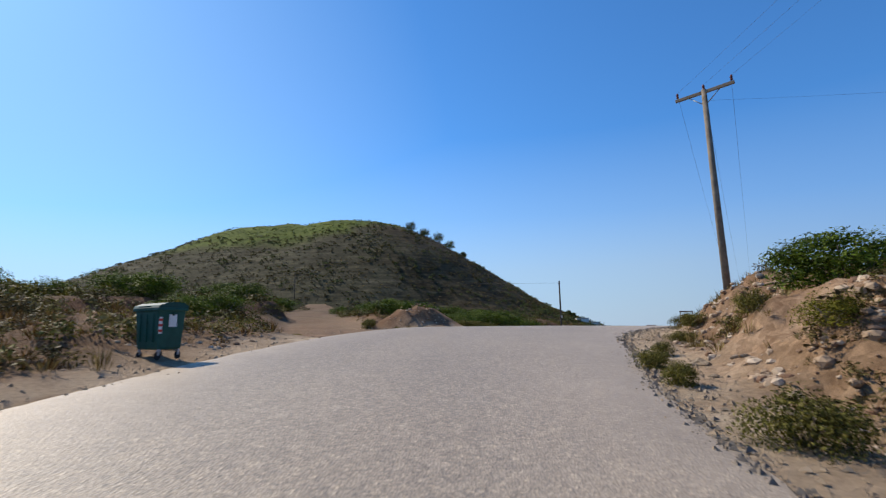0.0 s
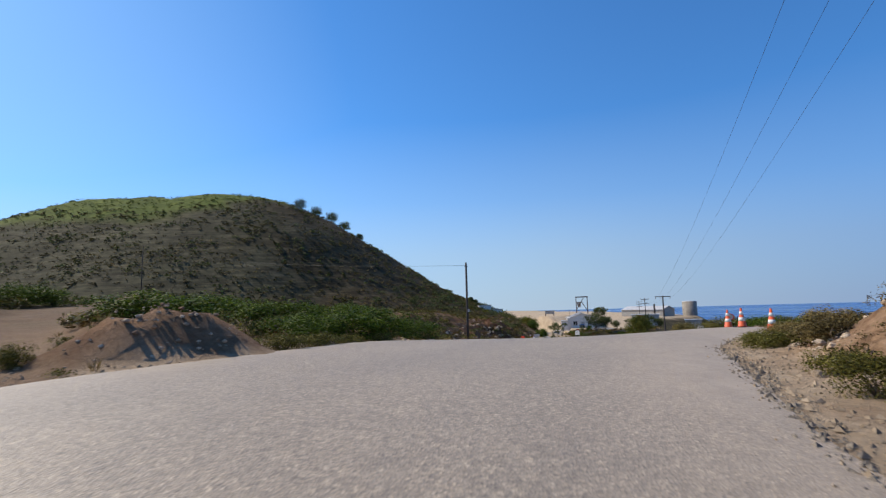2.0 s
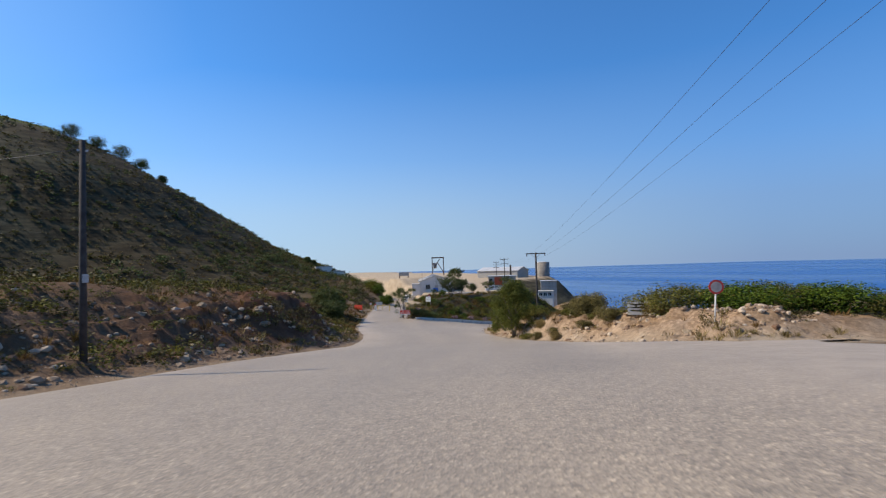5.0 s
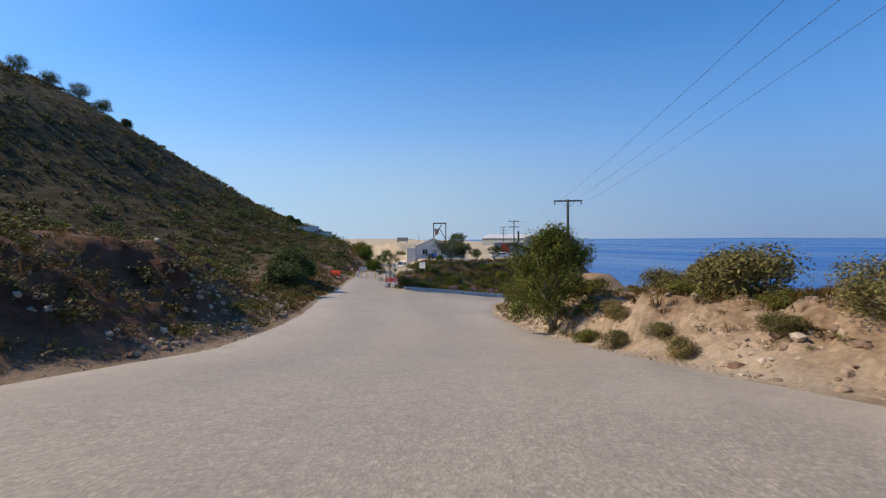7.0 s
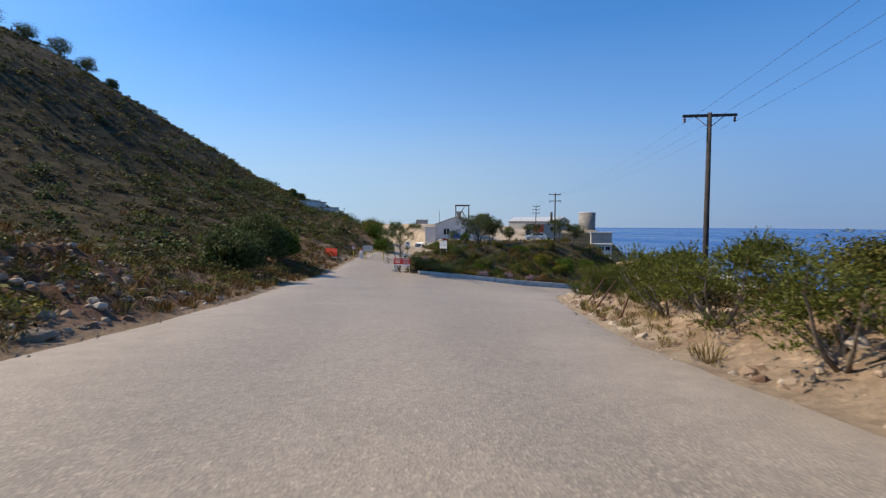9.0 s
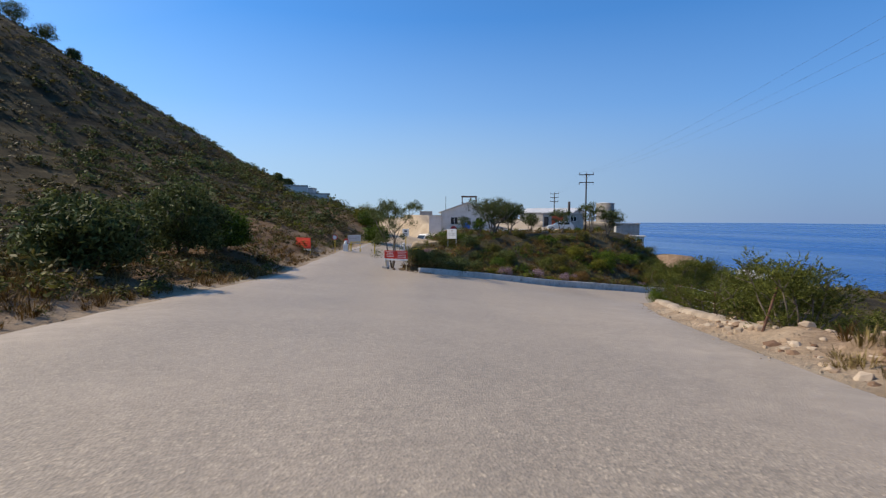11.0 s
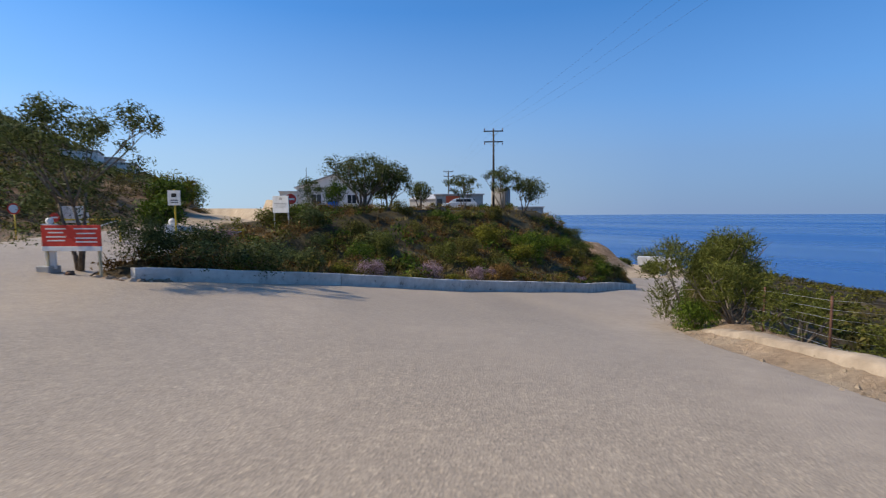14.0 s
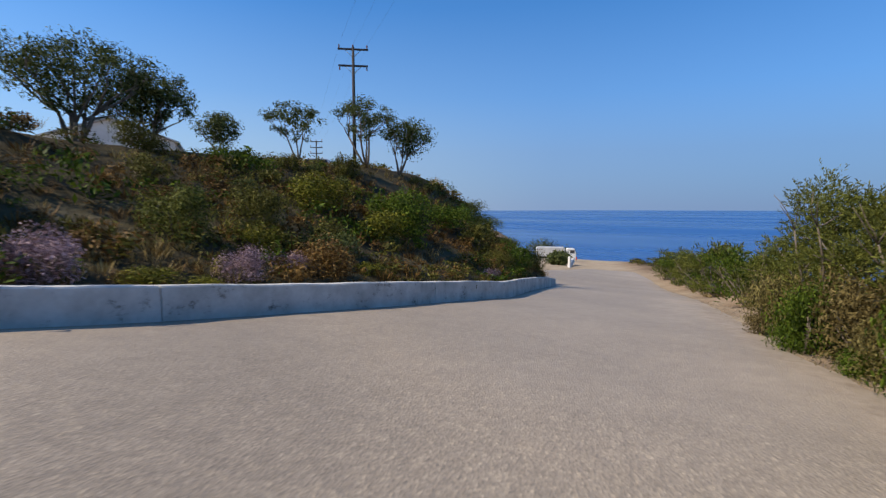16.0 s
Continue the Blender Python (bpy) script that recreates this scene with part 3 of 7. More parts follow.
    # heap of red earth at the road's edge
    u, v = (p[:, 0] + 0.4) * 0.95 + (p[:, 1] - 34.5) * 0.32, -(p[:, 0] + 0.4) * 0.32 + (p[:, 1] - 34.5) * 0.95
    mound = smooth01((1.3 - np.hypot(u / 2.3, v / 1.3) * (1 + 0.3 * bumps + 0.15 * fine)) / 1.0)
    z = z + mound * (1.05 + 0.4 * fine + 0.6 * ledge)
    red = np.clip(np.maximum(red, np.maximum(0.95 * face, 0.5 * smooth01(mound * 5))), 0, 1)
    sand = np.maximum(sand, 0.5 * smooth01(mound * 5))
    dust = dust * (1 - np.maximum(face, smooth01(mound * 5)))
    return z, hillw, np.clip(sand, 0, 1), red, np.clip(dust, 0, 1)


def ground_z(x, y):
    return float(terrain(np.array([(x, y)], float))[0][0])


def spread(step, x0, x1, y0, y1, rs):
    xs, ys = np.meshgrid(np.arange(x0, x1, step), np.arange(y0, y1, step))
    p = np.column_stack([xs.ravel(), ys.ravel()])
    return p + (rs.rand(*p.shape) - 0.5) * step * 0.6


def grid_sheet():
    """Points of the ground, dense along the road and thin far off, joined by a Delaunay mesh."""
    from mathutils.geometry import delaunay_2d_cdt
    rs = np.random.RandomState(4)
    def near(p):
        return np.minimum.reduce([to_line(p, q)[0] for q in (LEFT[1:20], RIGHT[1:12], RIGHT2[1:20], KNOLL[2:18])])
    rows = []
    for step, rect, lo, hi in ((0.5, (-16, 105, -2, 150), -1, 5.5), (1.2, (-40, 125, -15, 185), 5.5, 22), (3.0, (-140, 180, -60, 320), 22, 75),
                               (7.0, (-260, 300, -150, 420), 75, 200), (25.0, (-700, 600, -500, 800), 200, 480), (220.0, (-3000, 1500, -3000, 3200), 480, 9e9)):
        p = spread(step, rect[0], rect[1], rect[2], rect[3], rs)
        d = near(p)
        if step > 0.6:
            inside = (p[:, 0] > rows[-1][1][0]) & (p[:, 0] < rows[-1][1][1]) & (p[:, 1] > rows[-1][1][2]) & (p[:, 1] < rows[-1][1][3])
            keep = ((d >= lo) & (d < hi)) | ((d < lo) & ~inside)
        else:
            keep = d < hi
        rows.append((p[keep], rect))
    for step, rect, line, side in ((0.26, (4, 15, 1, 35), RIGHT, -1), (0.34, (2, 34, 40, 108), LEFT, 1), (0.34, (33, 52, 54, 98), RIGHT2, -1)):
        q = spread(step, rect[0], rect[1], rect[2], rect[3], rs)
        d, _, sd = to_line(q, line)
        rows.append((q[(d * sd * side > 0.3) & (d < 5.5)], rect))
    q = spread(0.5, -16, -2, 20, 50, rs)
    rows.append((q[near(q) > 5.5], None))
    p = np.vstack([r[0] for r in rows])
    out = delaunay_2d_cdt([Vector(q) for q in p], [], [], 0, 1e-5)
    v = np.array([tuple(q) for q in out[0]])
    return v, out[2]


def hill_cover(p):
    """Weights of a darker grey-green ground on the far face of the hill and of green turf on its top."""
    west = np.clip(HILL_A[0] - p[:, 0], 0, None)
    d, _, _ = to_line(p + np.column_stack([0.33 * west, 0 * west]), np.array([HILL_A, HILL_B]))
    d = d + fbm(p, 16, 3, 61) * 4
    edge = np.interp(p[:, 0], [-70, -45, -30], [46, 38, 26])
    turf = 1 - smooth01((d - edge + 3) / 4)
    dark_cover = smooth01((2 - p[:, 0] + 45 * fbm(p, 16, 4, 62)) / 30) * smooth01((p[:, 1] - 95) / 40) * (1 - turf)
    return dark_cover, turf

gv, gf = grid_sheet()
gz, w_hill, w_sand, w_red, w_dust = terrain(gv)
ground_mesh = mesh_of(np.column_stack([gv, gz]), gf, True)
w_dark_cover, w_turf = hill_cover(gv)
w_dark_cover = np.maximum(w_dark_cover, np.where(zone(gv)[3][0] > 0.8, 1.2 * (1 - w_dust), 0))
for key, val in (("dark_cover", w_dark_cover * w_hill), ("turf", w_turf), ("hill", w_hill), ("sand", w_sand), ("red", w_red), ("dust", w_dust)):
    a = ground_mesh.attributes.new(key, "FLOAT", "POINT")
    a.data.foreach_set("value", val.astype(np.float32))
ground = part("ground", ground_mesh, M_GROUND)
tagged(ground, "dry rocky hillside of reddish earth and pale sand", "ground", kind="structure")

sea = part("water", mesh_of([(-200, -4900, -40), (4900, -4900, -40), (4900, 4900, -40), (-200, 4900, -40)], [(0, 1, 2, 3)]), M_SEA)
tagged(sea, "deep blue calm sea reaching to the horizon", "sea", kind="structure")


def verge_width(p):
    """How far the bare sandy verge reaches into the lower road."""
    return np.interp(p[:, 1], [112, 117, 160], [0, 0.8, 0.8]) * np.clip(1 + 0.7 * fbm(p, 2.6, 3, 18), 0.3, 2)


def road_sheet():
    """The asphalt: rows across from the left edge to the right one, and the mouth of the side road."""
    rs = np.random.RandomState(8)
    xs, ys = np.meshgrid(np.arange(-8, 124, 0.7), np.arange(-40, 160, 0.7))
    p = np.column_stack([xs.ravel(), ys.ravel()])
    (dl, _), (dr, _), (d2, _), (dk, _) = zone(p)
    jag = fbm(p, 1.6, 3, 7) * 0.22
    edge = np.maximum.reduce([dl, dr, d2, dk])
    for dd, line in ((dl, LEFT), (dr, RIGHT), (d2, RIGHT2), (dk, KNOLL)):
        out = (dd > -0.25) & (dd < 0.62) & (edge <= dd + 1e-9)
        _, q, _ = to_line(p[out], line)
        p[out] = q + (rs.rand(int(out.sum()), 1) - 0.5) * 0.5 * np.array([[0.7, 0.7]])
        edge[out] = 0.0
    keep = (edge < 0.1) & (p[:, 0] < 34 + np.clip(p[:, 1] - 52, 0, 90) * 9) & (p[:, 1] < 150)
    p, edge, dk, dl, d2 = p[keep], edge[keep], dk[keep], dl[keep], d2[keep]
    from mathutils.geometry import delaunay_2d_cdt
    out = delaunay_2d_cdt([Vector(q) for q in p], [], [], 0, 1e-5)
    v = np.array([tuple(q) for q in out[0]])
    f = np.array([t for t in out[2] if len(t) == 3])
    span = np.max([np.hypot(*(v[f[:, i]] - v[f[:, (i + 1) % 3]]).T) for i in range(3)], axis=0)
    f = f[span < 1.4]
    (dl, _), (dr, _), (d2, _), (dk, _) = zone(v)
    edge = np.maximum.reduce([dl, dr, d2, dk])
    z = datum(v) + 0.0 - 0.07 * smooth01((edge + 0.5) / 0.7) + fbm(v, 6, 3, 12) * 0.02
    me = mesh_of(np.column_stack([v, z]), f, True)
    dust = np.clip(1 - (-np.maximum(dl, np.maximum(dr, d2)) - 0.1) / 2.6, 0, 1) * 0.8 + np.clip((v[:, 0] - 17 - (v[:, 1] - 36) * 0.45) / 6, 0, 1) * (v[:, 1] < 60)
    dust += np.interp(v[:, 1], [25, 60, 110, 130], [0, 0.25, 0.5, 0.6])
    dust = np.clip(dust * (0.75 + 0.6 * fbm(v, 2.5, 4, 15)), 0, 1)
    # worn wheel lanes: streaks that follow the road
    _, near_l, _ = to_line(v, LEFT)
    lane = 0.5 + 0.55 * fbm(np.column_stack([dl, near_l[:, 1] * 0.07]), 1.7, 2, 16)
    for key, val in (("dust", dust), ("lane", np.clip(lane, 0, 1)), ("verge", np.clip(0.5 + (d2 + verge_width(v)) / 2, 0, 1) * (v[:, 1] > 108))):
        a = me.attributes.new(key, "FLOAT", "POINT")
        a.data.foreach_set("value", val.astype(np.float32))
    return me


road = part("road", road_sheet(), M_ASPHALT)
tagged(road, "worn pale grey asphalt road dusted with sand", "road", kind="structure")


# ---- foliage ----
def leaf_quads(c, n, size, rs, slim=0.5):
    """A rhombic leaf at each centre c, facing about along n."""
    n = n + rs.normal(0, 0.55, n.shape)
    n /= np.linalg.norm(n, axis=1, keepdims=True) + 1e-9
    t = rs.normal(0, 1, n.shape)
    t -= n * (t * n).sum(1, keepdims=True)
    t /= np.linalg.norm(t, axis=1, keepdims=True) + 1e-9
    b = np.cross(n, t)
    s = size * (0.6 + 0.8 * rs.rand(len(c), 1))
    return np.stack([c - t * s, c + b * s * slim, c + t * s, c - b * s * slim], axis=1)


def dome(rs, leaves, lobes=14, size=0.1, lobe=0.38, slim=0.55, flat=0.75, core=(7, 3), inner=0.74):
    """Leaves of a bush of unit radius standing on z = 0, in uneven lobes, over an inner mass of leaf sheets."""
    a = rs.rand(lobes) * 2 * math.pi
    r = np.sqrt((np.arange(lobes) + rs.rand(lobes)) / lobes) * 0.74
    h = flat * np.sqrt(np.clip(1 - (r / 0.98) ** 2, 0, 1)) * (0.5 + 0.5 * rs.rand(lobes))
    cs = np.column_stack([np.cos(a) * r, np.sin(a) * r, h])
    rl = lobe * (0.7 + 0.6 * rs.rand(lobes))
    k = rs.randint(0, lobes, leaves)
    d = rs.normal(0, 1, (leaves, 3))
    d[:, 2] = np.abs(d[:, 2]) * 0.9 + rs.normal(0, 0.25, leaves)
    d /= np.linalg.norm(d, axis=1, keepdims=True)
    c = cs[k] + d * (rl[k] * ((0.78 + 0.3 * rs.rand(leaves)) if core else (0.3 + 0.78 * rs.rand(leaves) ** 0.6)))[:, None]
    if not core:
        fall = rs.rand(leaves) < 0.42
        c[fall, 2] *= rs.rand(int(fall.sum()))
    c[:, 2] = np.where(c[:, 2] < 0.02, 0.02 + 0.2 * rs.rand(leaves), c[:, 2])
    out = [leaf_quads(c, d, size, rs, slim)]
    if not core:
        return out[0]
    nu, nv = core
    for i in range(lobes):
        u = np.linspace(0, 2 * math.pi, nu + 1)
        v = np.linspace(-0.5, 1.45, nv + 1)
        g = np.array([[(math.cos(p) * math.cos(t), math.sin(p) * math.cos(t), math.sin(t)) for p in u] for t in v])
        jig = inner * rl[i] * (1 + 0.16 * rs.normal(0, 1, g.shape[:2] + (1,)))
        jig[:, -1] = jig[:, 0]
        g = g * jig + cs[i]
        g[..., 2] = np.maximum(g[..., 2], 0.0)
        out.append(np.stack([g[:-1, :-1], g[:-1, 1:], g[1:, 1:], g[1:, :-1]], axis=2).reshape(-1, 4, 3))
    return np.concatenate(out)


def tuft(rs, blades, spread=0.35):
    """Upright blades of a grass tuft of unit height."""
    a = rs.rand(blades) * 2 * math.pi
    r = np.sqrt(rs.rand(blades)) * spread
    foot = np.column_stack([np.cos(a) * r, np.sin(a) * r, np.zeros(blades)])
    lean = np.column_stack([np.cos(a), np.sin(a), np.zeros(blades)]) * (0.15 + 0.5 * rs.rand(blades, 1)) + rs.normal(0, 0.12, (blades, 3))
    tip = foot + lean + np.array([0, 0, 1.0]) * (0.5 + 0.5 * rs.rand(blades, 1))
    side = np.column_stack([-np.sin(a + rs.rand(blades)), np.cos(a), np.zeros(blades)]) * 0.03
    mid = (foot + tip) / 2 + np.array([0, 0, 0.08])
    return np.stack([foot, mid - side, tip, mid + side], axis=1)


def plant(template, x, y, z, r, h, turn):
    ca, sa = math.cos(turn), math.sin(turn)
    q = template.copy()
    q[..., 0], q[..., 1] = (template[..., 0] * ca - template[..., 1] * sa) * r + x, (template[..., 0] * sa + template[..., 1] * ca) * r + y
    q[..., 2] = template[..., 2] * h + z
    return q


def stuff(name, templates, spots, material, label, category, seed):
    """One mesh of many plants: spots are rows of x, y, radius, height."""
    rs = np.random.RandomState(seed)
    z = terrain(spots[:, :2])[0]
    out = [plant(templates[rs.randint(len(templates))], x, y, zz - 0.04, r, h, rs.rand() * 6.28) for (x, y, r, h), zz in zip(spots, z)]
    ob = part(name, quads(np.concatenate(out)), material)
    return tagged(ob, label, category, kind="stuff")


RS = np.random.RandomState(21)


def scatter(n, x0, x1, y0, y1, keep, rmin, rmax, squat, seed, clump=9.0, thresh=0.0):
    """Random spots in a box where keep(zones, p) holds, thicker where a slow noise is high."""
    rs = np.random.RandomState(seed)
    p = np.column_stack([x0 + (x1 - x0) * rs.rand(n), y0 + (y1 - y0) * rs.rand(n)])
    z = zone(p)
    td, _, _ = to_line(p, np.array([(-3.0, 27.0), (-7.5, 38.0), (-12.5, 52.0), (-14.0, 66.0), (-22.0, 90.0)]))
    k = keep([a[0] for a in z], p) & (fbm(p, clump, 3, seed % 50) + 0.35 * (rs.rand(n) - 0.5) > thresh) & ((td > np.interp(p[:, 1], [24, 32, 40, 50], [4.9, 3.2, 2.4, 2.2])) | (p[:, 0] > 0))
    p = p[k]
    r = rmin + (rmax - rmin) * rs.rand(len(p)) ** 1.8
    return np.column_stack([p, r, r * squat * (0.7 + 0.6 * rs.rand(len(p)))])


def along(n, line, side, dmin, dmax, rmin, rmax, squat, seed, clump=5.0, thresh=-0.1, power=1.0):
    """Random spots beside a line, from dmin to dmax outside it."""
    rs = np.random.RandomState(seed)
    seg = np.hypot(*np.diff(line, axis=0).T)
    s = np.concatenate([[0], np.cumsum(seg)])
    k = rs.rand(n) * s[-1]
    i = np.clip(np.searchsorted(s, k) - 1, 0, len(line) - 2)
    d = (line[i + 1] - line[i]) / seg[i][:, None]
    p = line[i] + d * (k - s[i])[:, None] + np.column_stack([-d[:, 1], d[:, 0]]) * (side * (dmin + (dmax - dmin) * rs.rand(n) ** power))[:, None]
    z = [a[0] for a in zone(p)]
    td, _, _ = to_line(p, np.array([(-3.0, 27.0), (-7.5, 38.0), (-12.5, 52.0), (-14.0, 66.0), (-22.0, 90.0)]))
    clear = (np.maximum.reduce(z) > dmin * 0.8) & ((td > np.interp(p[:, 1], [24, 32, 40, 50], [4.6, 3.0, 2.3, 2.1])) | (p[:, 0] > 0)) & (np.hypot(p[:, 0] + 4.85, p[:, 1] - 14.4) > 1.7) & (np.hypot(p[:, 0] + 0.4, p[:, 1] - 34.5) > 2.7)
    k = clear & (fbm(p, clump, 3, seed % 50) + 0.35 * (rs.rand(n) - 0.5) > thresh)
    p = p[k]
    r = rmin + (rmax - rmin) * rs.rand(len(p)) ** 1.8
    return np.column_stack([p, r, r * squat * (0.7 + 0.6 * rs.rand(len(p)))])


coarse = [dome(np.random.RandomState(i), 30, 3, 0.23, 0.55, 0.6, 0.75, None) for i in range(14)]
medium = [dome(np.random.RandomState(20 + i), 80, 5, 0.155, 0.48, 0.42, 0.8, None) for i in range(10)]
near = [dome(np.random.RandomState(120 + i), 124, 6, 0.118, 0.44, 0.36, 0.8, None) for i in range(8)]
tufts = [tuft(np.random.RandomState(60 + i), 26) for i in range(6)]

left_far = lambda d, p: (d[0] > 14) & (d[3] < 0) & (to_line(p, np.array([HILL_A, HILL_B]))[0] > np.interp(p[:, 0], [-70, -45, -30], [38, 33, 26]))
slope_k = lambda d, p: (d[3] > 0.7) & (terrain(p)[4] < 0.35) & (p[:, 1] < 200) & (to_line(p, CREST)[0] > 1.8)
right_down = lambda d, p: (d[2] > 20) & (p[:, 0] < 190)
mesa = lambda d, p: (d[3] < 0) & (to_line(p, np.array([HILL_A, HILL_B]))[0] < np.interp(p[:, 0], [-70, -45, -30], [39, 34, 27]))
LB = LEFT[1:22]
stuff("hill_dark_scrub", coarse, scatter(9000, -170, 62, 90, 262, left_far, 0.35, 1.2, 0.75, 4, 5, 0.05), M_TREE, "dark green bushes dotted over the hillside", "scrub", 41)
stuff("hill_dry_grass", tufts, scatter(5000, -60, 62, 80, 240, left_far, 0.4, 0.9, 0.7, 46, 12, 0.1), M_STRAW, "straw-coloured dry grass in patches on the hillside", "grass", 42)
stuff("hill_scrub", coarse, scatter(10000, -170, 62, 90, 262, left_far, 0.3, 0.9, 0.65, 3, 7, -0.35), M_HEATH, "grey-brown low scrub covering the dry hillside", "scrub", 1)
stuff("hill_green_scrub", coarse, scatter(13000, -170, 62, 70, 262, left_far, 0.3, 1.05, 0.65, 5, 9, 0.0), M_SCRUB, "olive-green cushions of scrub on the hillside", "scrub", 2)
stuff("hilltop_scrub", coarse, scatter(4500, -150, 0, 180, 262, mesa, 0.4, 0.9, 0.5, 6, 14, -0.5), M_HILLTOP, "bright green low scrub on the flat hilltop", "scrub", 21)
NEAR_BANK = np.array([(-4.6, -2.0), (-4.3, 5.0), (-3.9, 14.0), (-3.0, 21.0)])
stuff("bank_dry_scrub", near, along(520, NEAR_BANK, 1, 1.7, 18, 0.25, 0.9, 0.7, 50, 4, -0.3), M_DRYBUSH, "dry brown thorny scrub on the earth bank by the bin", "scrub", 43)
stuff("bank_olive_scrub", near, along(260, NEAR_BANK, 1, 2.2, 20, 0.25, 0.9, 0.7, 51, 4, -0.1), M_OLIVE, "olive-green cushions on the earth bank by the bin", "scrub", 44)
stuff("bank_russet_grass", tufts, along(500, NEAR_BANK, 1, 1.2, 14, 0.2, 0.5, 1.0, 52, 4, -0.2), M_RUSSET, "orange-brown dry grass on the earth bank by the bin", "grass", 45)
stuff("flat_scrub", medium, scatter(3400, -75, 34, 0, 110, lambda d, p: (d[0] > 8) & (d[3] < 0), 0.3, 1.1, 0.65, 7, 9, -0.15), M_SCRUB, "olive-green scrub on the flat land below the hill", "scrub", 3)
stuff("flat_dry_scrub", medium, scatter(2600, -75, 40, 0, 110, lambda d, p: (d[0] > 7) & (d[3] < 0), 0.3, 0.9, 0.65, 8, 7, -0.05), M_HEATH, "grey-brown thorny scrub below the hill", "scrub", 22)
stuff("verge_scrub", near, np.vstack([along(1500, LEFT[1:17], 1, 0.9, 13, 0.18, 0.8, 0.75, 9, 4, -0.15), along(300, LEFT[17:21], 1, 0.9, 12, 0.2, 0.8, 0.75, 49, 4, -0.1)]), M_HEATH, "dry grey-brown thorny scrub beside the road", "scrub", 4)
stuff("verge_green_scrub", near, np.vstack([along(2000, LEFT[3:16], 1, 0.7, 14, 0.2, 0.85, 0.65, 11, 4, -0.2), along(350, LEFT[16:21], 1, 0.9, 14, 0.2, 0.9, 0.7, 48, 4, -0.05)]), M_OLIVE, "small olive-green cushions beside the road", "scrub", 5)
stuff("shoulder_scrub", medium, along(1300, LEFT[14:], 1, 1.5, 30, 0.3, 1.0, 0.75, 12, 5, -0.15), M_SCRUB, "olive-green scrub on the shoulder of the hill", "scrub", 25)
stuff("shoulder_dark_scrub", medium, along(800, LEFT[14:], 1, 3.5, 42, 0.5, 1.7, 0.8, 53, 6, 0.0), M_TREE, "dark green bushes on the shoulder of the hill", "scrub", 46)
stuff("shoulder_heath", medium, along(1200, LEFT[14:], 1, 2.0, 40, 0.3, 1.1, 0.7, 54, 5, -0.1), M_HEATH, "grey-brown thorny scrub on the shoulder of the hill", "scrub", 47)
stuff("shoulder_grass", tufts, along(2200, LEFT[14:], 1, 1.5, 36, 0.35, 0.7, 0.8, 55, 6, -0.05), M_RUSSET, "orange-brown dry grass on the shoulder of the hill", "grass", 48)
stuff("shoulder_yellow_scrub", medium, along(420, LEFT[16:], 1, 5, 26, 0.4, 1.1, 0.7, 14, 7, 0.05), M_YELLOW, "yellow-green scrub on the shoulder of the hill", "scrub", 26)
stuff("knoll_scrub", near, scatter(3600, 50, 125, 124, 165, slope_k, 0.25, 0.85, 0.9, 13, 4, -0.2), M_OLIVE, "olive-green scrub on the slope above the low wall", "scrub", 6)
stuff("knoll_dark_scrub", near, scatter(2200, 50, 125, 124, 165, slope_k, 0.3, 1.0, 0.9, 15, 5, 0.0), M_MASTIC, "dark green scrub on the slope above the low wall", "scrub", 7)
stuff("knoll_dry_scrub", near, scatter(3800, 50, 125, 124, 165, slope_k, 0.2, 0.75, 0.9, 17, 4, -0.25), M_RUSSET, "dry brown scrub on the slope above the low wall", "scrub", 8)
stuff("bank_scrub", near, np.vstack([along(1300, RIGHT[1:11], -1, 1.8, 12, 0.14, 0.55, 0.85, 19, 4, -0.15), along(900, RIGHT2[3:14], -1, 1.3, 12, 0.12, 0.5, 0.85, 20, 4, -0.05), along(250, RIGHT2[14:20], -1, 1.6, 14, 0.12, 0.5, 0.85, 47, 4, 0.0)]), M_HEATH, "dry thorny scrub on the sandy bank", "scrub", 9)
stuff("bank_green_scrub", near, np.vstack([along(760, RIGHT[1:11], -1, 2.2, 14, 0.15, 0.5, 0.75, 23, 4, 0.0), along(900, RIGHT2[2:20], -1, 1.4, 18, 0.12, 0.55, 0.75, 24, 4, 0.08)]), M_OLIVE, "olive-green cushions on the sandy bank", "scrub", 10)
stuff("slope_bushes", medium, along(420, RIGHT2[12:18], -1, 2.4, 26, 0.4, 1.2, 0.85, 33, 5, 0.0), M_SCRUB, "olive-green bushes on the slope below the fence", "scrub", 31)
stuff("slope_green_bushes", medium, along(300, RIGHT2[12:18], -1, 2.6, 24, 0.4, 1.3, 0.9, 34, 5, 0.1), M_TAMARISK, "feathery green bushes on the slope below the fence", "scrub", 32)
stuff("lower_scrub", medium, along(1000, RIGHT2[16:22], -1, 2.5, 40, 0.4, 1.4, 0.75, 40, 7, 0.0), M_SCRUB, "olive-green scrub on the slope beside the lower road", "scrub", 34)
stuff("lower_dry_scrub", medium, along(450, RIGHT2[16:22], -1, 2.5, 40, 0.4, 1.1, 0.7, 41, 7, 0.1), M_YELLOW, "yellow-green scrub on the slope beside the lower road", "scrub", 35)
inland = lambda d, p: ((d[1] > 12) | ((d[2] > 14) & (p[:, 1] < 95))) & (d[0] < 0)
stuff("plateau_scrub", coarse, scatter(3600, 15, 130, -40, 95, inland, 0.3, 1.0, 0.65, 44, 8, -0.2), M_SCRUB, "low olive-green scrub on the plateau behind the banks", "scrub", 36)
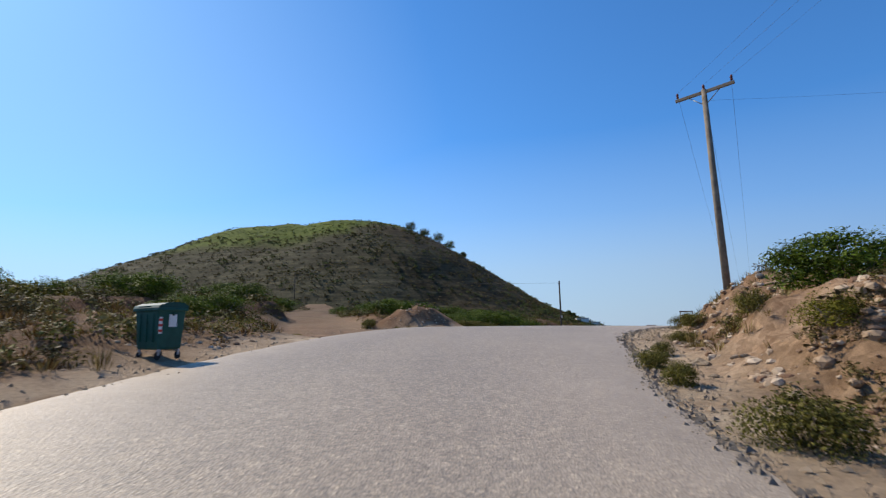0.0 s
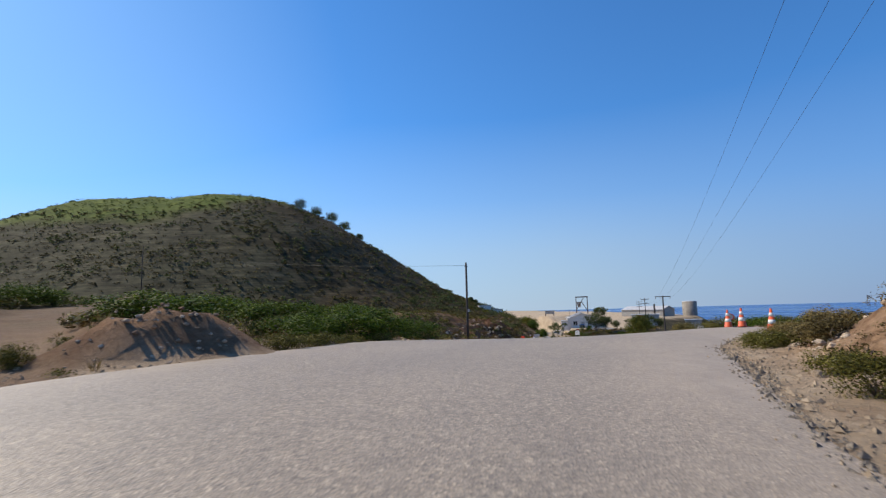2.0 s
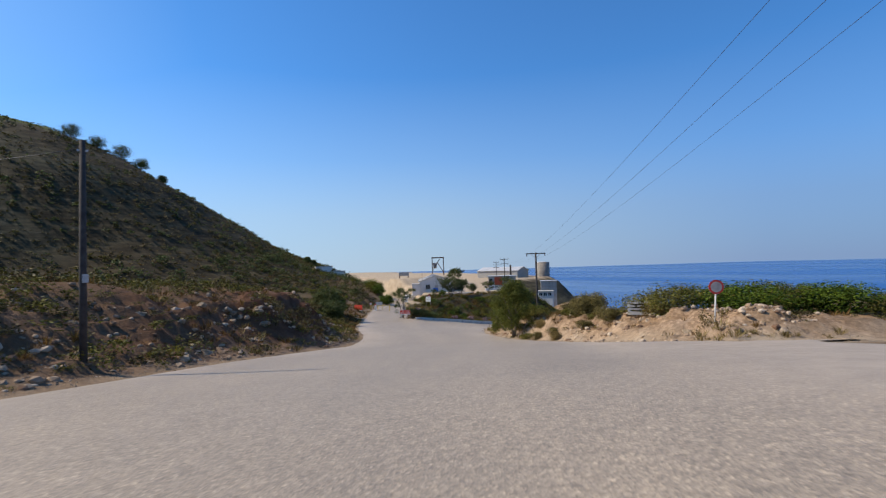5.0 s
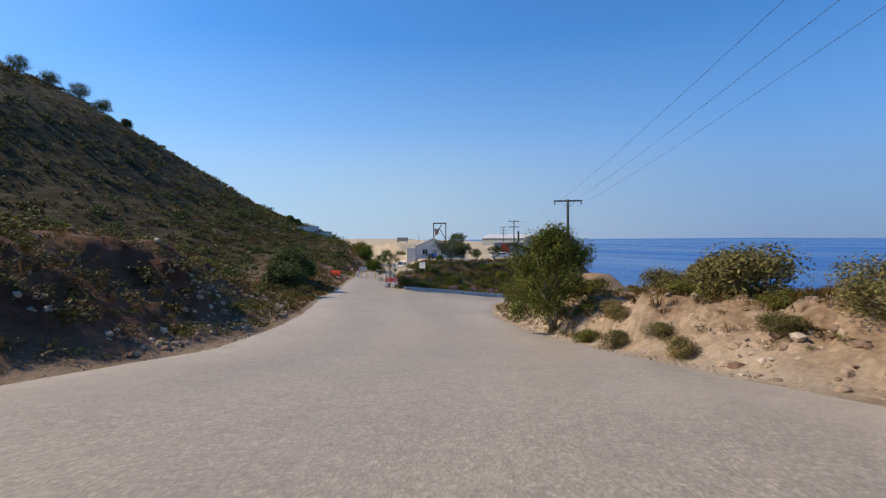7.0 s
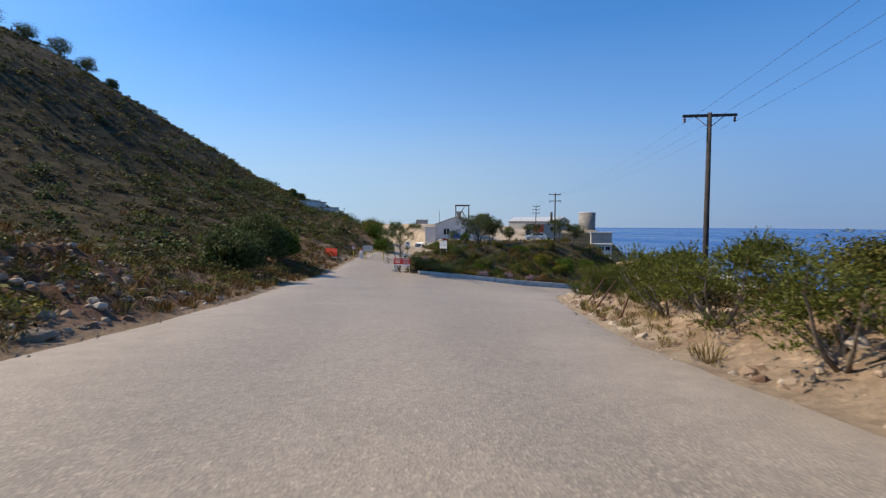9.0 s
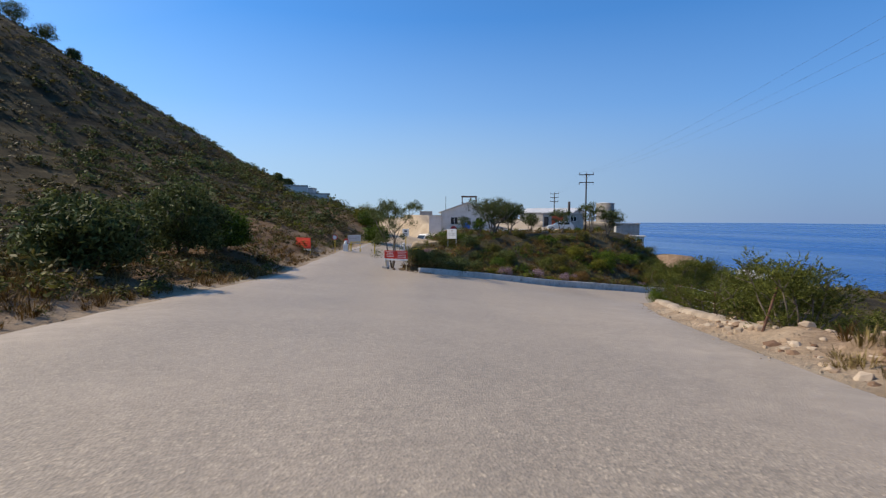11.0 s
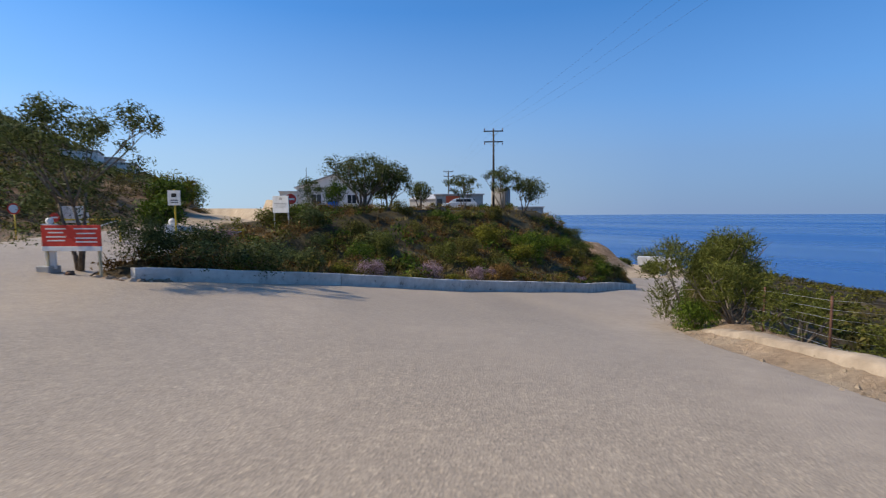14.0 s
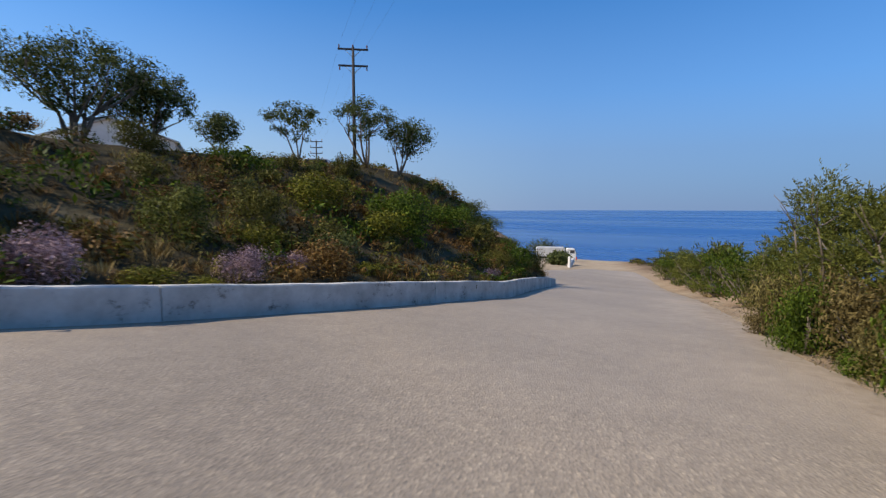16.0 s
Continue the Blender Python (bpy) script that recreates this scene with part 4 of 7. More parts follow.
stuff("plateau_dry_scrub", coarse, scatter(2600, 15, 130, -40, 95, inland, 0.3, 0.8, 0.6, 45, 6, -0.1), M_HEATH, "dry brown scrub on the plateau behind the banks", "scrub", 37)
stuff("cape_scrub", coarse, scatter(6000, 60, 200, 20, 175, right_down, 0.4, 1.3, 0.65, 25, 9, -0.15), M_OLIVE, "scrub on the slope that falls to the sea", "scrub", 11)
stuff("dry_grass", tufts, np.vstack([along(1500, LB, 1, 0.4, 8, 0.2, 0.5, 1.0, 27, 4, 0.0, 1.6), along(1300, RIGHT[1:11], -1, 1.6, 10, 0.2, 0.45, 1.0, 28, 4, -0.05),
                                     along(900, RIGHT2[2:12], -1, 0.5, 6, 0.2, 0.45, 1.0, 29, 4, 0.05, 1.5), along(300, RIGHT2[15:20], -1, 1.2, 6, 0.2, 0.4, 1.0, 39, 4, 0.05, 1.5), along(1500, KNOLL[5:16], 1, 0.4, 12, 0.2, 0.5, 1.0, 30, 4, -0.05, 1.3)]),
      M_STRAW, "straw-coloured dry grass in tufts along the verges", "grass", 12)


stuff("russet_grass", tufts, np.vstack([scatter(5200, 50, 125, 124, 165, slope_k, 0.25, 0.6, 1.0, 35, 5, -0.2), along(1300, LEFT[13:19], 1, 0.5, 9, 0.25, 0.55, 1.0, 36, 4, -0.2, 1.4),
                                        along(1700, RIGHT2[3:14], -1, 1.6, 9, 0.2, 0.45, 1.0, 37, 4, -0.05), along(900, LEFT[5:13], 1, 1.5, 12, 0.2, 0.5, 1.0, 38, 4, 0.0)]), M_RUSSET, "orange-brown dry grass in dense tufts", "grass", 33)


def shrub(x, y, r, h, material, label, seed, name="shrub", leaves=900, lobes=16, size=0.075, group=""):
    """A bush: woody stems and a crown of leaves."""
    rs = np.random.RandomState(seed)
    t = thing(name, pose(x, y, ground_z(x, y) - 0.03), label, "shrub", group)
    for i in range(7):
        a = rs.rand() * 6.28
        e = Vector((math.cos(a) * r * 0.55, math.sin(a) * r * 0.55, h * (0.45 + 0.3 * rs.rand())))
        part("stem", tb([(0, 0, -0.05), e * 0.5 + Vector((0, 0, 0.05 * h)), e], [0.028, 0.018, 0.008], 5), M_BARK, t)
    lobes = max(8, lobes // 2)
    q = dome(rs, int(leaves * 1.9), lobes, size * 0.92, min(0.6, 1.75 / lobes ** 0.55), 0.36, 0.85, None)
    part("foliage", quads(plant(q, 0, 0, 0, r, h / 0.95, 0)), material, t)
    return t


GREEN = "dense dark green mastic bush"
for i, (x, y, r, h) in enumerate([(5.0, 44.6, 2.8, 1.4), (2.4, 41.8, 2.2, 1.0), (7.6, 49.0, 2.3, 1.1), (-2.5, 40.0, 3.0, 1.2), (1.0, 47.5, 2.8, 1.3), (4.2, 53, 2.6, 1.2),
                                  (-11, 31, 2.2, 1.3), (-15, 29, 2.6, 1.3), (-18, 35, 2.8, 1.5), (-10.5, 25.5, 1.6, 0.9), (-22, 27, 2.5, 1.3), (-14.5, 42, 2.2, 1.3), (-19, 48, 2.6, 1.5), (-24, 57, 3.2, 1.5), (-18.5, 60, 3.0, 1.4), (-29, 50, 3.0, 1.5), (-8.0, 60, 2.6, 1.2), (-4, 56, 2.6, 1.2), (-8, 67, 3.0, 1.4), (-22, 42, 2.6, 1.3), (-27, 38, 2.8, 1.3), (-9.2, 53, 1.6, 0.9)]):
    shrub(x, y, r, h, M_MASTIC, GREEN + " on the verge", 200 + i, leaves=5200, lobes=46, size=0.035, group="green bushes by the road")
for i, (x, y, r, h) in enumerate([(10.6, 14.6, 1.7, 1.2), (12.6, 12.4, 2.0, 1.35), (14.6, 15, 2.0, 1.3), (13.6, 9.5, 2.0, 1.3), (17, 12, 2.2, 1.3), (11.5, 6.5, 1.8, 1.2)]):
    shrub(x, y, r, h, M_MASTIC, GREEN + " on top of the sandy bank", 230 + i, leaves=4200, lobes=36, size=0.038, group="green bushes on the bank")
for i in range(11):
    k = i / 10
    shrub(38.2 + 12 * k + RS.rand() * 1.2, 60.5 - 10.5 * k + RS.rand() * 2, 2.5, 1.15, M_MASTIC if i % 3 else M_OLIVE, "low green hedge bush on the sandy bank", 250 + i, leaves=3000, lobes=30, size=0.04, group="bushes beyond the junction")
for i, (x, y, r, h) in enumerate([(5.3, 8.6, 0.58, 0.55), (5.5, 11.9, 0.36, 0.36), (5.75, 13.6, 0.4, 0.36), (7.5, 11.0, 0.5, 0.45), (6.6, 15.2, 0.3, 0.3), (8.2, 14.2, 0.45, 0.4), (8.9, 19.2, 0.5, 0.4),
                                  (10.1, 21.0, 0.5, 0.45), (11.8, 25.5, 0.6, 0.5), (13.3, 27.3, 0.65, 0.42), (16.2, 31.9, 0.8, 0.4), (16.2, 30.2, 0.9, 0.5), (17.2, 33.2, 0.8, 0.4), (8.4, 8.4, 0.5, 0.5), (10.2, 17.4, 0.55, 0.45)]):
    shrub(x, y, r, h, M_YELLOW if i in (3, 12) else M_HEATH if i == 11 else M_OLIVE, "rounded yellow-green cushion bush on the sandy bank", 270 + i, leaves=3000, lobes=24, size=0.045, group="cushion bushes on the bank")
for i, (x, y, r, h) in enumerate([(20.6, 35.9, 0.95, 0.55), (22.1, 36.1, 1.1, 0.6), (19.6, 34.6, 0.9, 0.45), (18.9, 33.4, 0.8, 0.4), (23.6, 36.5, 1.0, 0.5), (21.0, 34.2, 1.1, 0.6)]):
    shrub(x, y, r, h, (M_DRYBUSH, M_YELLOW, M_STRAW)[i % 3], "tall tangled yellow grass at the corner of the bank", 290 + i, leaves=3600, lobes=24, size=0.045, group="grass at the junction")
for i, (x, y, r, h) in enumerate([(39.4, 67.6, 1.5, 1.35), (41.5, 65.5, 1.3, 1.1), (41.2, 70.0, 1.2, 1.0), (36.6, 69.9, 0.55, 0.42), (37.1, 71.6, 0.5, 0.4), (36.0, 67.3, 0.5, 0.42), (42, 73, 1.2, 1.0), (41.9, 77, 1.2, 0.9),
                                  (37.2, 60.8, 0.9, 0.8), (36.5, 63.5, 0.8, 0.7), (43.2, 80.6, 1.0, 0.9), (37.8, 70.9, 0.6, 0.45), (36.9, 68.6, 0.5, 0.35), (38.3, 66.2, 0.7, 0.45), (38.9, 72.2, 0.6, 0.4), (36.4, 65.2, 0.5, 0.35), (38.6, 69.2, 0.5, 0.4), (39.6, 76.2, 0.6, 0.45), (38.0, 63.6, 0.7, 0.5)]):
    shrub(x, y, r, h, (M_DRYBUSH, M_OLIVE, M_STRAW)[i % 3] if i > 2 else M_DRYBUSH, "dry bushy scrub on the sandy mound", 300 + i, leaves=4200, lobes=30, size=0.045, group="dry bushes on the mound")
for i, (x, y, r, h) in enumerate([(2.4, 36.6, 0.8, 0.45), (3.5, 38.4, 0.8, 0.45), (4.6, 40.2, 0.6, 0.35), (-3.3, 33.2, 0.5, 0.5), (5.9, 42.4, 0.7, 0.4)]):
    shrub(x, y, r, h, M_OLIVE, "low olive-green cushion bush beside the earth heap", 315 + i, leaves=3000, lobes=24, size=0.045, group="cushion bushes on the verge")
for i, (x, y, r, h) in enumerate([(60.7, 128.7, 0.75, 0.85), (64.8, 129.7, 0.85, 0.85), (68.6, 130.5, 0.6, 0.7), (70.2, 131.2, 0.5, 0.45), (55.5, 134.2, 0.7, 0.6), (81, 133, 0.45, 0.4)]):
    shrub(x, y, r, h, M_THYME, "rounded thyme bush covered with mauve flowers", 320 + i, leaves=2600, lobes=26, size=0.04, group="flowering thyme bushes")
for i, (x, y, r, h) in enumerate([(55.2, 126.9, 1.5, 1.1), (52.8, 126.5, 1.6, 1.3), (51.4, 126.2, 0.9, 1.2), (57.4, 128.6, 1.2, 0.9)]):
    shrub(x, y, r, h, M_TREE, "dark green bush behind the red board", 330 + i, leaves=3000, lobes=26, size=0.042, group="bushes behind the board")
for i, (x, y, r, h) in enumerate([(74.6, 136.8, 1.4, 1.3), (78.5, 136.2, 1.7, 1.7), (84, 138.5, 1.5, 1.3), (68, 133, 1.0, 1.2), (71, 134.6, 1.0, 1.2), (89, 140, 1.4, 1.2), (95, 142.5, 1.2, 1.0), (63.5, 133.2, 1.1, 1.2)]):
    shrub(x, y, r, h, (M_YELLOW, M_MASTIC)[i > 0 and i < 3] if i < 3 else (M_OLIVE, M_TAMARISK)[i % 2], "bushy green shrub on the slope above the wall", 340 + i, leaves=3000, lobes=26, size=0.042, group="shrubs on the knoll")


for i, (x, y, r, h) in enumerate([(62.6, 129.1, 0.55, 0.32), (63.7, 129.3, 0.5, 0.3), (66.6, 130.0, 0.6, 0.35), (59.3, 128.6, 0.6, 0.4), (67.6, 130.0, 0.45, 0.3), (72.9, 131.4, 0.5, 0.35), (61.8, 130.4, 0.7, 0.5), (76.4, 135.2, 1.3, 0.95), (70.0, 132.8, 0.8, 0.6)]):
    shrub(x, y, r, h, M_YELLOW, "bright yellow-green cushion above the low wall", 660 + i, leaves=1500, lobes=18, size=0.06, group="yellow cushions above the wall")
kr = np.random.RandomState(17)
for i in range(46):
    x = 57.5 + 38 * kr.rand()
    lo = np.interp(x, WALL[:, 0], WALL[:, 1]) + 1.3
    y = lo + (np.interp(x, [57, 60, 66, 78, 91], [140, 139, 141, 142, 145]) - lo) * kr.rand()
    r = 0.5 + 0.75 * kr.rand() ** 1.4
    shrub(x, y, r, r * (0.75 + 0.4 * kr.rand()), (M_MASTIC, M_OLIVE, M_TREE, M_OLIVE, M_RUSSET)[kr.randint(5)], "rounded bush among dry scrub on the slope above the wall", 600 + i, leaves=1300, lobes=18, size=0.06, group="bushes among the knoll scrub")


# ---- trees ----
def limb(bm, start, way, length, r0, r1, rs, bend=0.25):
    pts = [Vector(start)]
    w = Vector(way).normalized()
    for k in range(4):
        w = (w + Vector(rs.normal(0, bend, 3)) * 0.5 + Vector((0, 0, 0.08))).normalized()
        pts.append(pts[-1] + w * length / 4)
    tube(bm, pts, [r0 + (r1 - r0) * k / 4 for k in range(5)], 7)
    return pts[-1], w


def tree(x, y, height, width, material, label, seed, trunk=0.09, stems=3, leaves=5200, fork=0.28, size=0.085, lobe=0.42, name="tree", lean=(0, 0), group="", top=0.0, crown_flat=0.8, slim=0.28, skirt=0.0, fill=1.5):
    """A tree with a forked tapering trunk, limbs, twigs, and a crown of separate leaf sprays with gaps."""
    rs = np.random.RandomState(seed)
    t = thing(name, pose(x, y, ground_z(x, y) - 0.06), label, "tree", group)
    bm = bmesh.new()
    tips = []
    for s in range(stems):
        a = 6.28 * (s + 0.5 * rs.rand()) / stems
        out = Vector((math.cos(a), math.sin(a), 0))
        e, w = limb(bm, out * trunk * 0.6, Vector((lean[0], lean[1], 1.0)) + out * (0.25 + 0.25 * rs.rand()), height * (fork + 0.12 * rs.rand()), trunk, trunk * 0.62, rs, 0.18)
        for k in range(3 + rs.randint(2)):
            b = rs.rand() * 6.28
            side = Vector((math.cos(b), math.sin(b), 0)) * 0.8 + out * 0.7
            e2, w2 = limb(bm, e, side + Vector((lean[0], lean[1], 0.55 + 0.7 * rs.rand())), width * (0.26 + 0.16 * rs.rand()), trunk * 0.5, trunk * 0.24, rs)
            for j in range(3):
                c = rs.rand() * 6.28
                e3, _ = limb(bm, e2, w2 + Vector((math.cos(c), math.sin(c), 0.3 + 0.5 * rs.rand())) * 0.8, width * (0.10 + 0.10 * rs.rand()), trunk * 0.22, trunk * 0.07, rs, 0.35)
                tips.append(e3)
    tips = np.array([tuple(p) for p in tips])
    span = np.abs(tips[:, :2] - np.array([lean[0], lean[1]]) * height * 0.5).max()
    kz, kx = height * 0.88 / tips[:, 2].max(), width * 0.44 / span
    for v in bm.verts:
        low = min(1.0, v.co.z / (0.3 * height))
        f = 1 + (kx - 1) * max(0.0, low)
        v.co = Vector((v.co.x * f, v.co.y * f, v.co.z * kz))
    part("trunk", bm, M_BARK, t)
    tips = tips * np.array([kx, kx, kz])
    more = int(len(tips) * fill)
    if more:
        d = rs.normal(0, 1, (more, 3))
        d /= np.linalg.norm(d, axis=1, keepdims=True)
        d = d * (rs.rand(more, 1) ** 0.4) * np.array([0.38 * width, 0.38 * width, 0.31 * height])
        tips = np.vstack([tips, d + np.array([lean[0] * height * 0.5, lean[1] * height * 0.5, 0.62 * height])])
    low = int(len(tips) * skirt)
    if low:
        a = rs.rand(low) * 6.28
        rr = width * 0.42 * np.sqrt(rs.rand(low))
        tips = np.vstack([tips, np.column_stack([np.cos(a) * rr, np.sin(a) * rr, height * (0.15 + 0.4 * rs.rand(low))])])
    k = rs.randint(0, len(tips), leaves)
    d = rs.normal(0, 1, (leaves, 3))
    d /= np.linalg.norm(d, axis=1, keepdims=True)
    rad = width * 0.5 * lobe * (0.55 + 0.7 * rs.rand(len(tips)))[k] * rs.rand(leaves) ** 0.5
    c = tips[k] + d * rad[:, None] * np.array([1, 1, crown_flat])
    c[:, 2] = np.where(c[:, 2] < height * 0.12, height * (0.12 + 0.2 * rs.rand(leaves)), c[:, 2])
    part("crown", quads(leaf_quads(c, d, size, rs, slim)), material, t)
    return t


OLIVE_L = "olive tree with forked trunk and grey-green leaves"
tree(38.2, 74.8, 4.35, 3.7, M_TAMARISK, "small leafy green tree leaning beside the road", 401, 0.075, 4, 34000, 0.26, 0.06, 0.27, lean=(0.0, 0.04), skirt=0.25, fill=0.9, crown_flat=1.1)
tree(68.4, 145.3, 4.9, 6.4, M_TREE, OLIVE_L + " on the terrace edge", 402, 0.13, 5, 11000, 0.24, 0.09, 0.23, name="olive_tree", group="trees on the terrace")
tree(71.4, 146.4, 4.3, 4.6, M_TREE, OLIVE_L + " on the terrace edge", 403, 0.10, 4, 7500, 0.26, 0.10, 0.28, name="olive_tree", group="trees on the terrace")
tree(75.3, 147.3, 2.9, 2.4, M_TREE, "small bushy tree with dark green leaves on the terrace", 404, 0.07, 3, 3200, 0.25, 0.09, 0.42, group="trees on the terrace")
tree(78.4, 144.6, 3.6, 3.6, M_TREE, "small airy olive tree with sparse leaves on the terrace", 405, 0.06, 3, 3000, 0.34, 0.085, 0.24, fill=0.9, name="olive_tree", group="trees on the terrace")
tree(83.2, 144.6, 4.6, 4.0, M_TREE, "airy olive tree beside the double-armed power pole", 406, 0.08, 4, 4600, 0.34, 0.085, 0.24, fill=0.9, name="olive_tree", group="trees on the terrace")
tree(85.6, 144.2, 3.9, 3.9, M_TREE, "leaning olive tree with dense dark green crown", 407, 0.09, 3, 5200, 0.26, 0.09, 0.32, lean=(0.35, -0.1), name="olive_tree", group="trees on the terrace")
tree(49.7, 127.0, 5.9, 5.4, M_TREE, "slanting tamarisk with a sparse feathery crown behind the red board", 408, 0.08, 3, 9500, 0.36, 0.07, 0.2, lean=(-0.02, -0.08), skirt=0.15, name="tamarisk_tree", slim=0.28, fill=0.6)
tree(62.3, 141.0, 2.9, 2.0, M_TREE, "slender small tree at the edge of the yard", 409, 0.05, 2, 1500, 0.36, 0.08, 0.36)
tree(64.0, 140.5, 2.3, 1.8, M_MASTIC, "small dark green tree at the edge of the yard", 410, 0.05, 3, 2200, 0.22, 0.08, 0.44)
for i, (x, y, h, w) in enumerate([(35.4, 123.0, 5.0, 5.6), (33.2, 112.2, 3.3, 4.4), (37.6, 127.0, 3.0, 3.8)]):
    tree(x, y, h, w, M_TREE if i != 2 else M_MASTIC, "broad dark green tree low on the roadside slope", 420 + i, 0.12, 6, 12000, 0.14, 0.14, 0.32, group="trees on the left slope", skirt=1.2)
for i, (x, y, h, w) in enumerate([(-16.0, 220, 4.5, 5.5), (-10.0, 222, 4.2, 5.0), (-4.0, 223, 4.6, 5.5), (1.0, 224, 4.2, 5.0), (7.0, 220, 2.6, 3.4), (46.3, 197.0, 1.9, 2.6), (48.4, 199.0, 1.7, 2.4)]):
    tree(x, y, h, w, M_TREE, "dark windswept tree on the flank of the hill", 430 + i, 0.14, 4, 3000, 0.25, 0.13, 0.45, slim=0.5, group="trees on the hill flank", skirt=1.2)
for i, (x, y, h, w) in enumerate([(57, 165, 3.2, 4.2), (55.5, 158, 2.4, 3.6), (54, 148, 2.2, 3.4), (60, 178, 3.0, 4.5)]):
    tree(x, y, h, w, M_MASTIC if i else M_YELLOW, "bushy green tree at the foot of the hill", 440 + i, 0.10, 5, 3600, 0.14, 0.14, 0.46, group="trees beside the yard", skirt=0.8)
def tamarisk(x, y, h, w, label, seed, dense=1.0, material=None):
    """A tamarisk bush: bare leaning stems below, and clumps of feathery plumes with gaps between them above."""
    rs = np.random.RandomState(seed)
    t = thing("tamarisk_bush", pose(x, y, ground_z(x, y) - 0.05), label, "shrub", "tamarisks along the road")
    ends = []
    for k in range(8):
        bm = bmesh.new()
        a = 6.28 * (k + rs.rand()) / 8
        e, way = limb(bm, (0.12 * math.cos(a), 0.12 * math.sin(a), 0), (math.cos(a) * 0.75 * w / h, math.sin(a) * 0.75 * w / h, 1), h * (0.45 + 0.3 * rs.rand()), 0.04, 0.016, rs)
        for j in range(3):
            e2, _ = limb(bm, e, way + Vector(rs.normal(0, 0.6, 3)), h * (0.12 + 0.16 * rs.rand()), 0.016, 0.006, rs)
            ends.append(tuple(e2))
        part("stem", bm, M_BARK, t)
    ends = np.array(ends)
    ends[:, 2] *= 0.84 * h / ends[:, 2].max()
    ends[:, :2] *= 0.40 * w / np.abs(ends[:, :2]).max()
    skirt = 9
    a = rs.rand(skirt) * 6.28
    ends = np.vstack([ends, np.column_stack([np.cos(a) * 0.33 * w, np.sin(a) * 0.33 * w, h * (0.12 + 0.35 * rs.rand(skirt))])])
    n = int(180 * w * h * dense)
    k = rs.randint(0, len(ends), n)
    d = rs.normal(0, 1, (n, 3))
    d /= np.linalg.norm(d, axis=1, keepdims=True)
    clump = (0.10 + 0.09 * rs.rand(len(ends)))[k][:, None]
    root = ends[k] + d * clump * np.array([w, w, 0.8 * h]) * rs.rand(n, 1) ** 0.5
    root[:, 2] = np.clip(root[:, 2], 0.05, h * 0.95)
    way = np.column_stack([d[:, 0], d[:, 1], np.abs(d[:, 2]) * 0.5 + 0.45]) + rs.normal(0, 0.3, (n, 3))
    way /= np.linalg.norm(way, axis=1, keepdims=True)
    ln = (0.16 + 0.26 * rs.rand(n)) * (0.5 + 0.16 * h)
    m = 15 if x < 84 else 7
    fine_leaf = 0.62 if x < 84 else 1.2
    u = np.tile(np.linspace(0.05, 1, m), n)
    i = np.repeat(np.arange(n), m)
    sway = rs.normal(0, 1, (n * m, 3))
    c = root[i] + way[i] * (ln[i] * u)[:, None] + sway * (0.06 * ln[i] * (1.4 - u))[:, None] - np.column_stack([np.zeros(n * m), np.zeros(n * m), 0.14 * ln[i] * u ** 2])
    tdir = way[i] * 0.8 + sway * 0.4
    tdir /= np.linalg.norm(tdir, axis=1, keepdims=True)
    side = np.cross(tdir, rs.normal(0, 1, (n * m, 3)))
    side /= np.linalg.norm(side, axis=1, keepdims=True) + 1e-9
    s = fine_leaf * (0.04 + 0.04 * rs.rand(n * m))[:, None]
    part("foliage", quads(np.stack([c - tdir * s, c + side * s * 0.27, c + tdir * s, c - side * s * 0.27], axis=1)), material or M_TAMARISK, t)
    return t


FENCE_L, BANK_L = "feathery green tamarisk bush behind the wire fence", "feathery green tamarisk bush on the sandy bank"
for i, (x, y, h, w) in enumerate([(40.7, 79.6, 1.7, 2.4), (42.4, 82.8, 1.8, 2.6), (43.9, 85.6, 1.8, 2.6), (45.9, 87.6, 2.1, 3.0), (47.6, 85.4, 2.4, 3.2), (49.0, 90.0, 2.0, 2.8),
                                  (51.9, 97.7, 2.4, 2.6), (53.9, 99.9, 2.7, 2.8), (56.0, 101.0, 2.6, 3.0), (57.6, 103.3, 3.1, 3.2), (55.4, 103.2, 1.6, 2.2), (56.0, 97.5, 2.8, 3.6), (60.0, 101.5, 2.6, 3.6),
                                  (58.4, 106.2, 1.4, 2.0), (60.2, 108.2, 1.3, 2.0), (62.0, 109.6, 1.5, 2.2), (64.4, 107.6, 2.2, 3.4), (67.0, 109.4, 2.4, 3.4),
                                  (64.4, 112.4, 1.5, 2.0), (67.9, 117.1, 3.4, 3.2), (66.6, 114.9, 2.2, 2.2), (69.5, 116.6, 3.4, 2.6), (70.9, 117.6, 2.7, 2.2), (72.8, 118.3, 3.9, 2.8),
                                  (74.9, 119.3, 2.8, 2.4), (76.9, 120.5, 3.8, 2.3), (79.6, 120.9, 2.9, 2.6), (82.4, 122.3, 2.8, 2.8)]):
    tamarisk(x, y, h, w, FENCE_L if x > 55 else BANK_L, 460 + i)
for i in range(9):
    x = 85.5 + 3.4 * i
    y = np.interp(x, [81.2, 90, 112, 150], [123.4, 127, 137.5, 158])
    tamarisk(x + 0.6, y - 1.3 - 0.5 * (i % 2), 2.6 + 0.5 * ((i * 7) % 3) / 2, 3.2, "feathery green tamarisk bush beside the lower road", 520 + i, 0.5, M_TAMARISK if i % 3 else M_MASTIC)
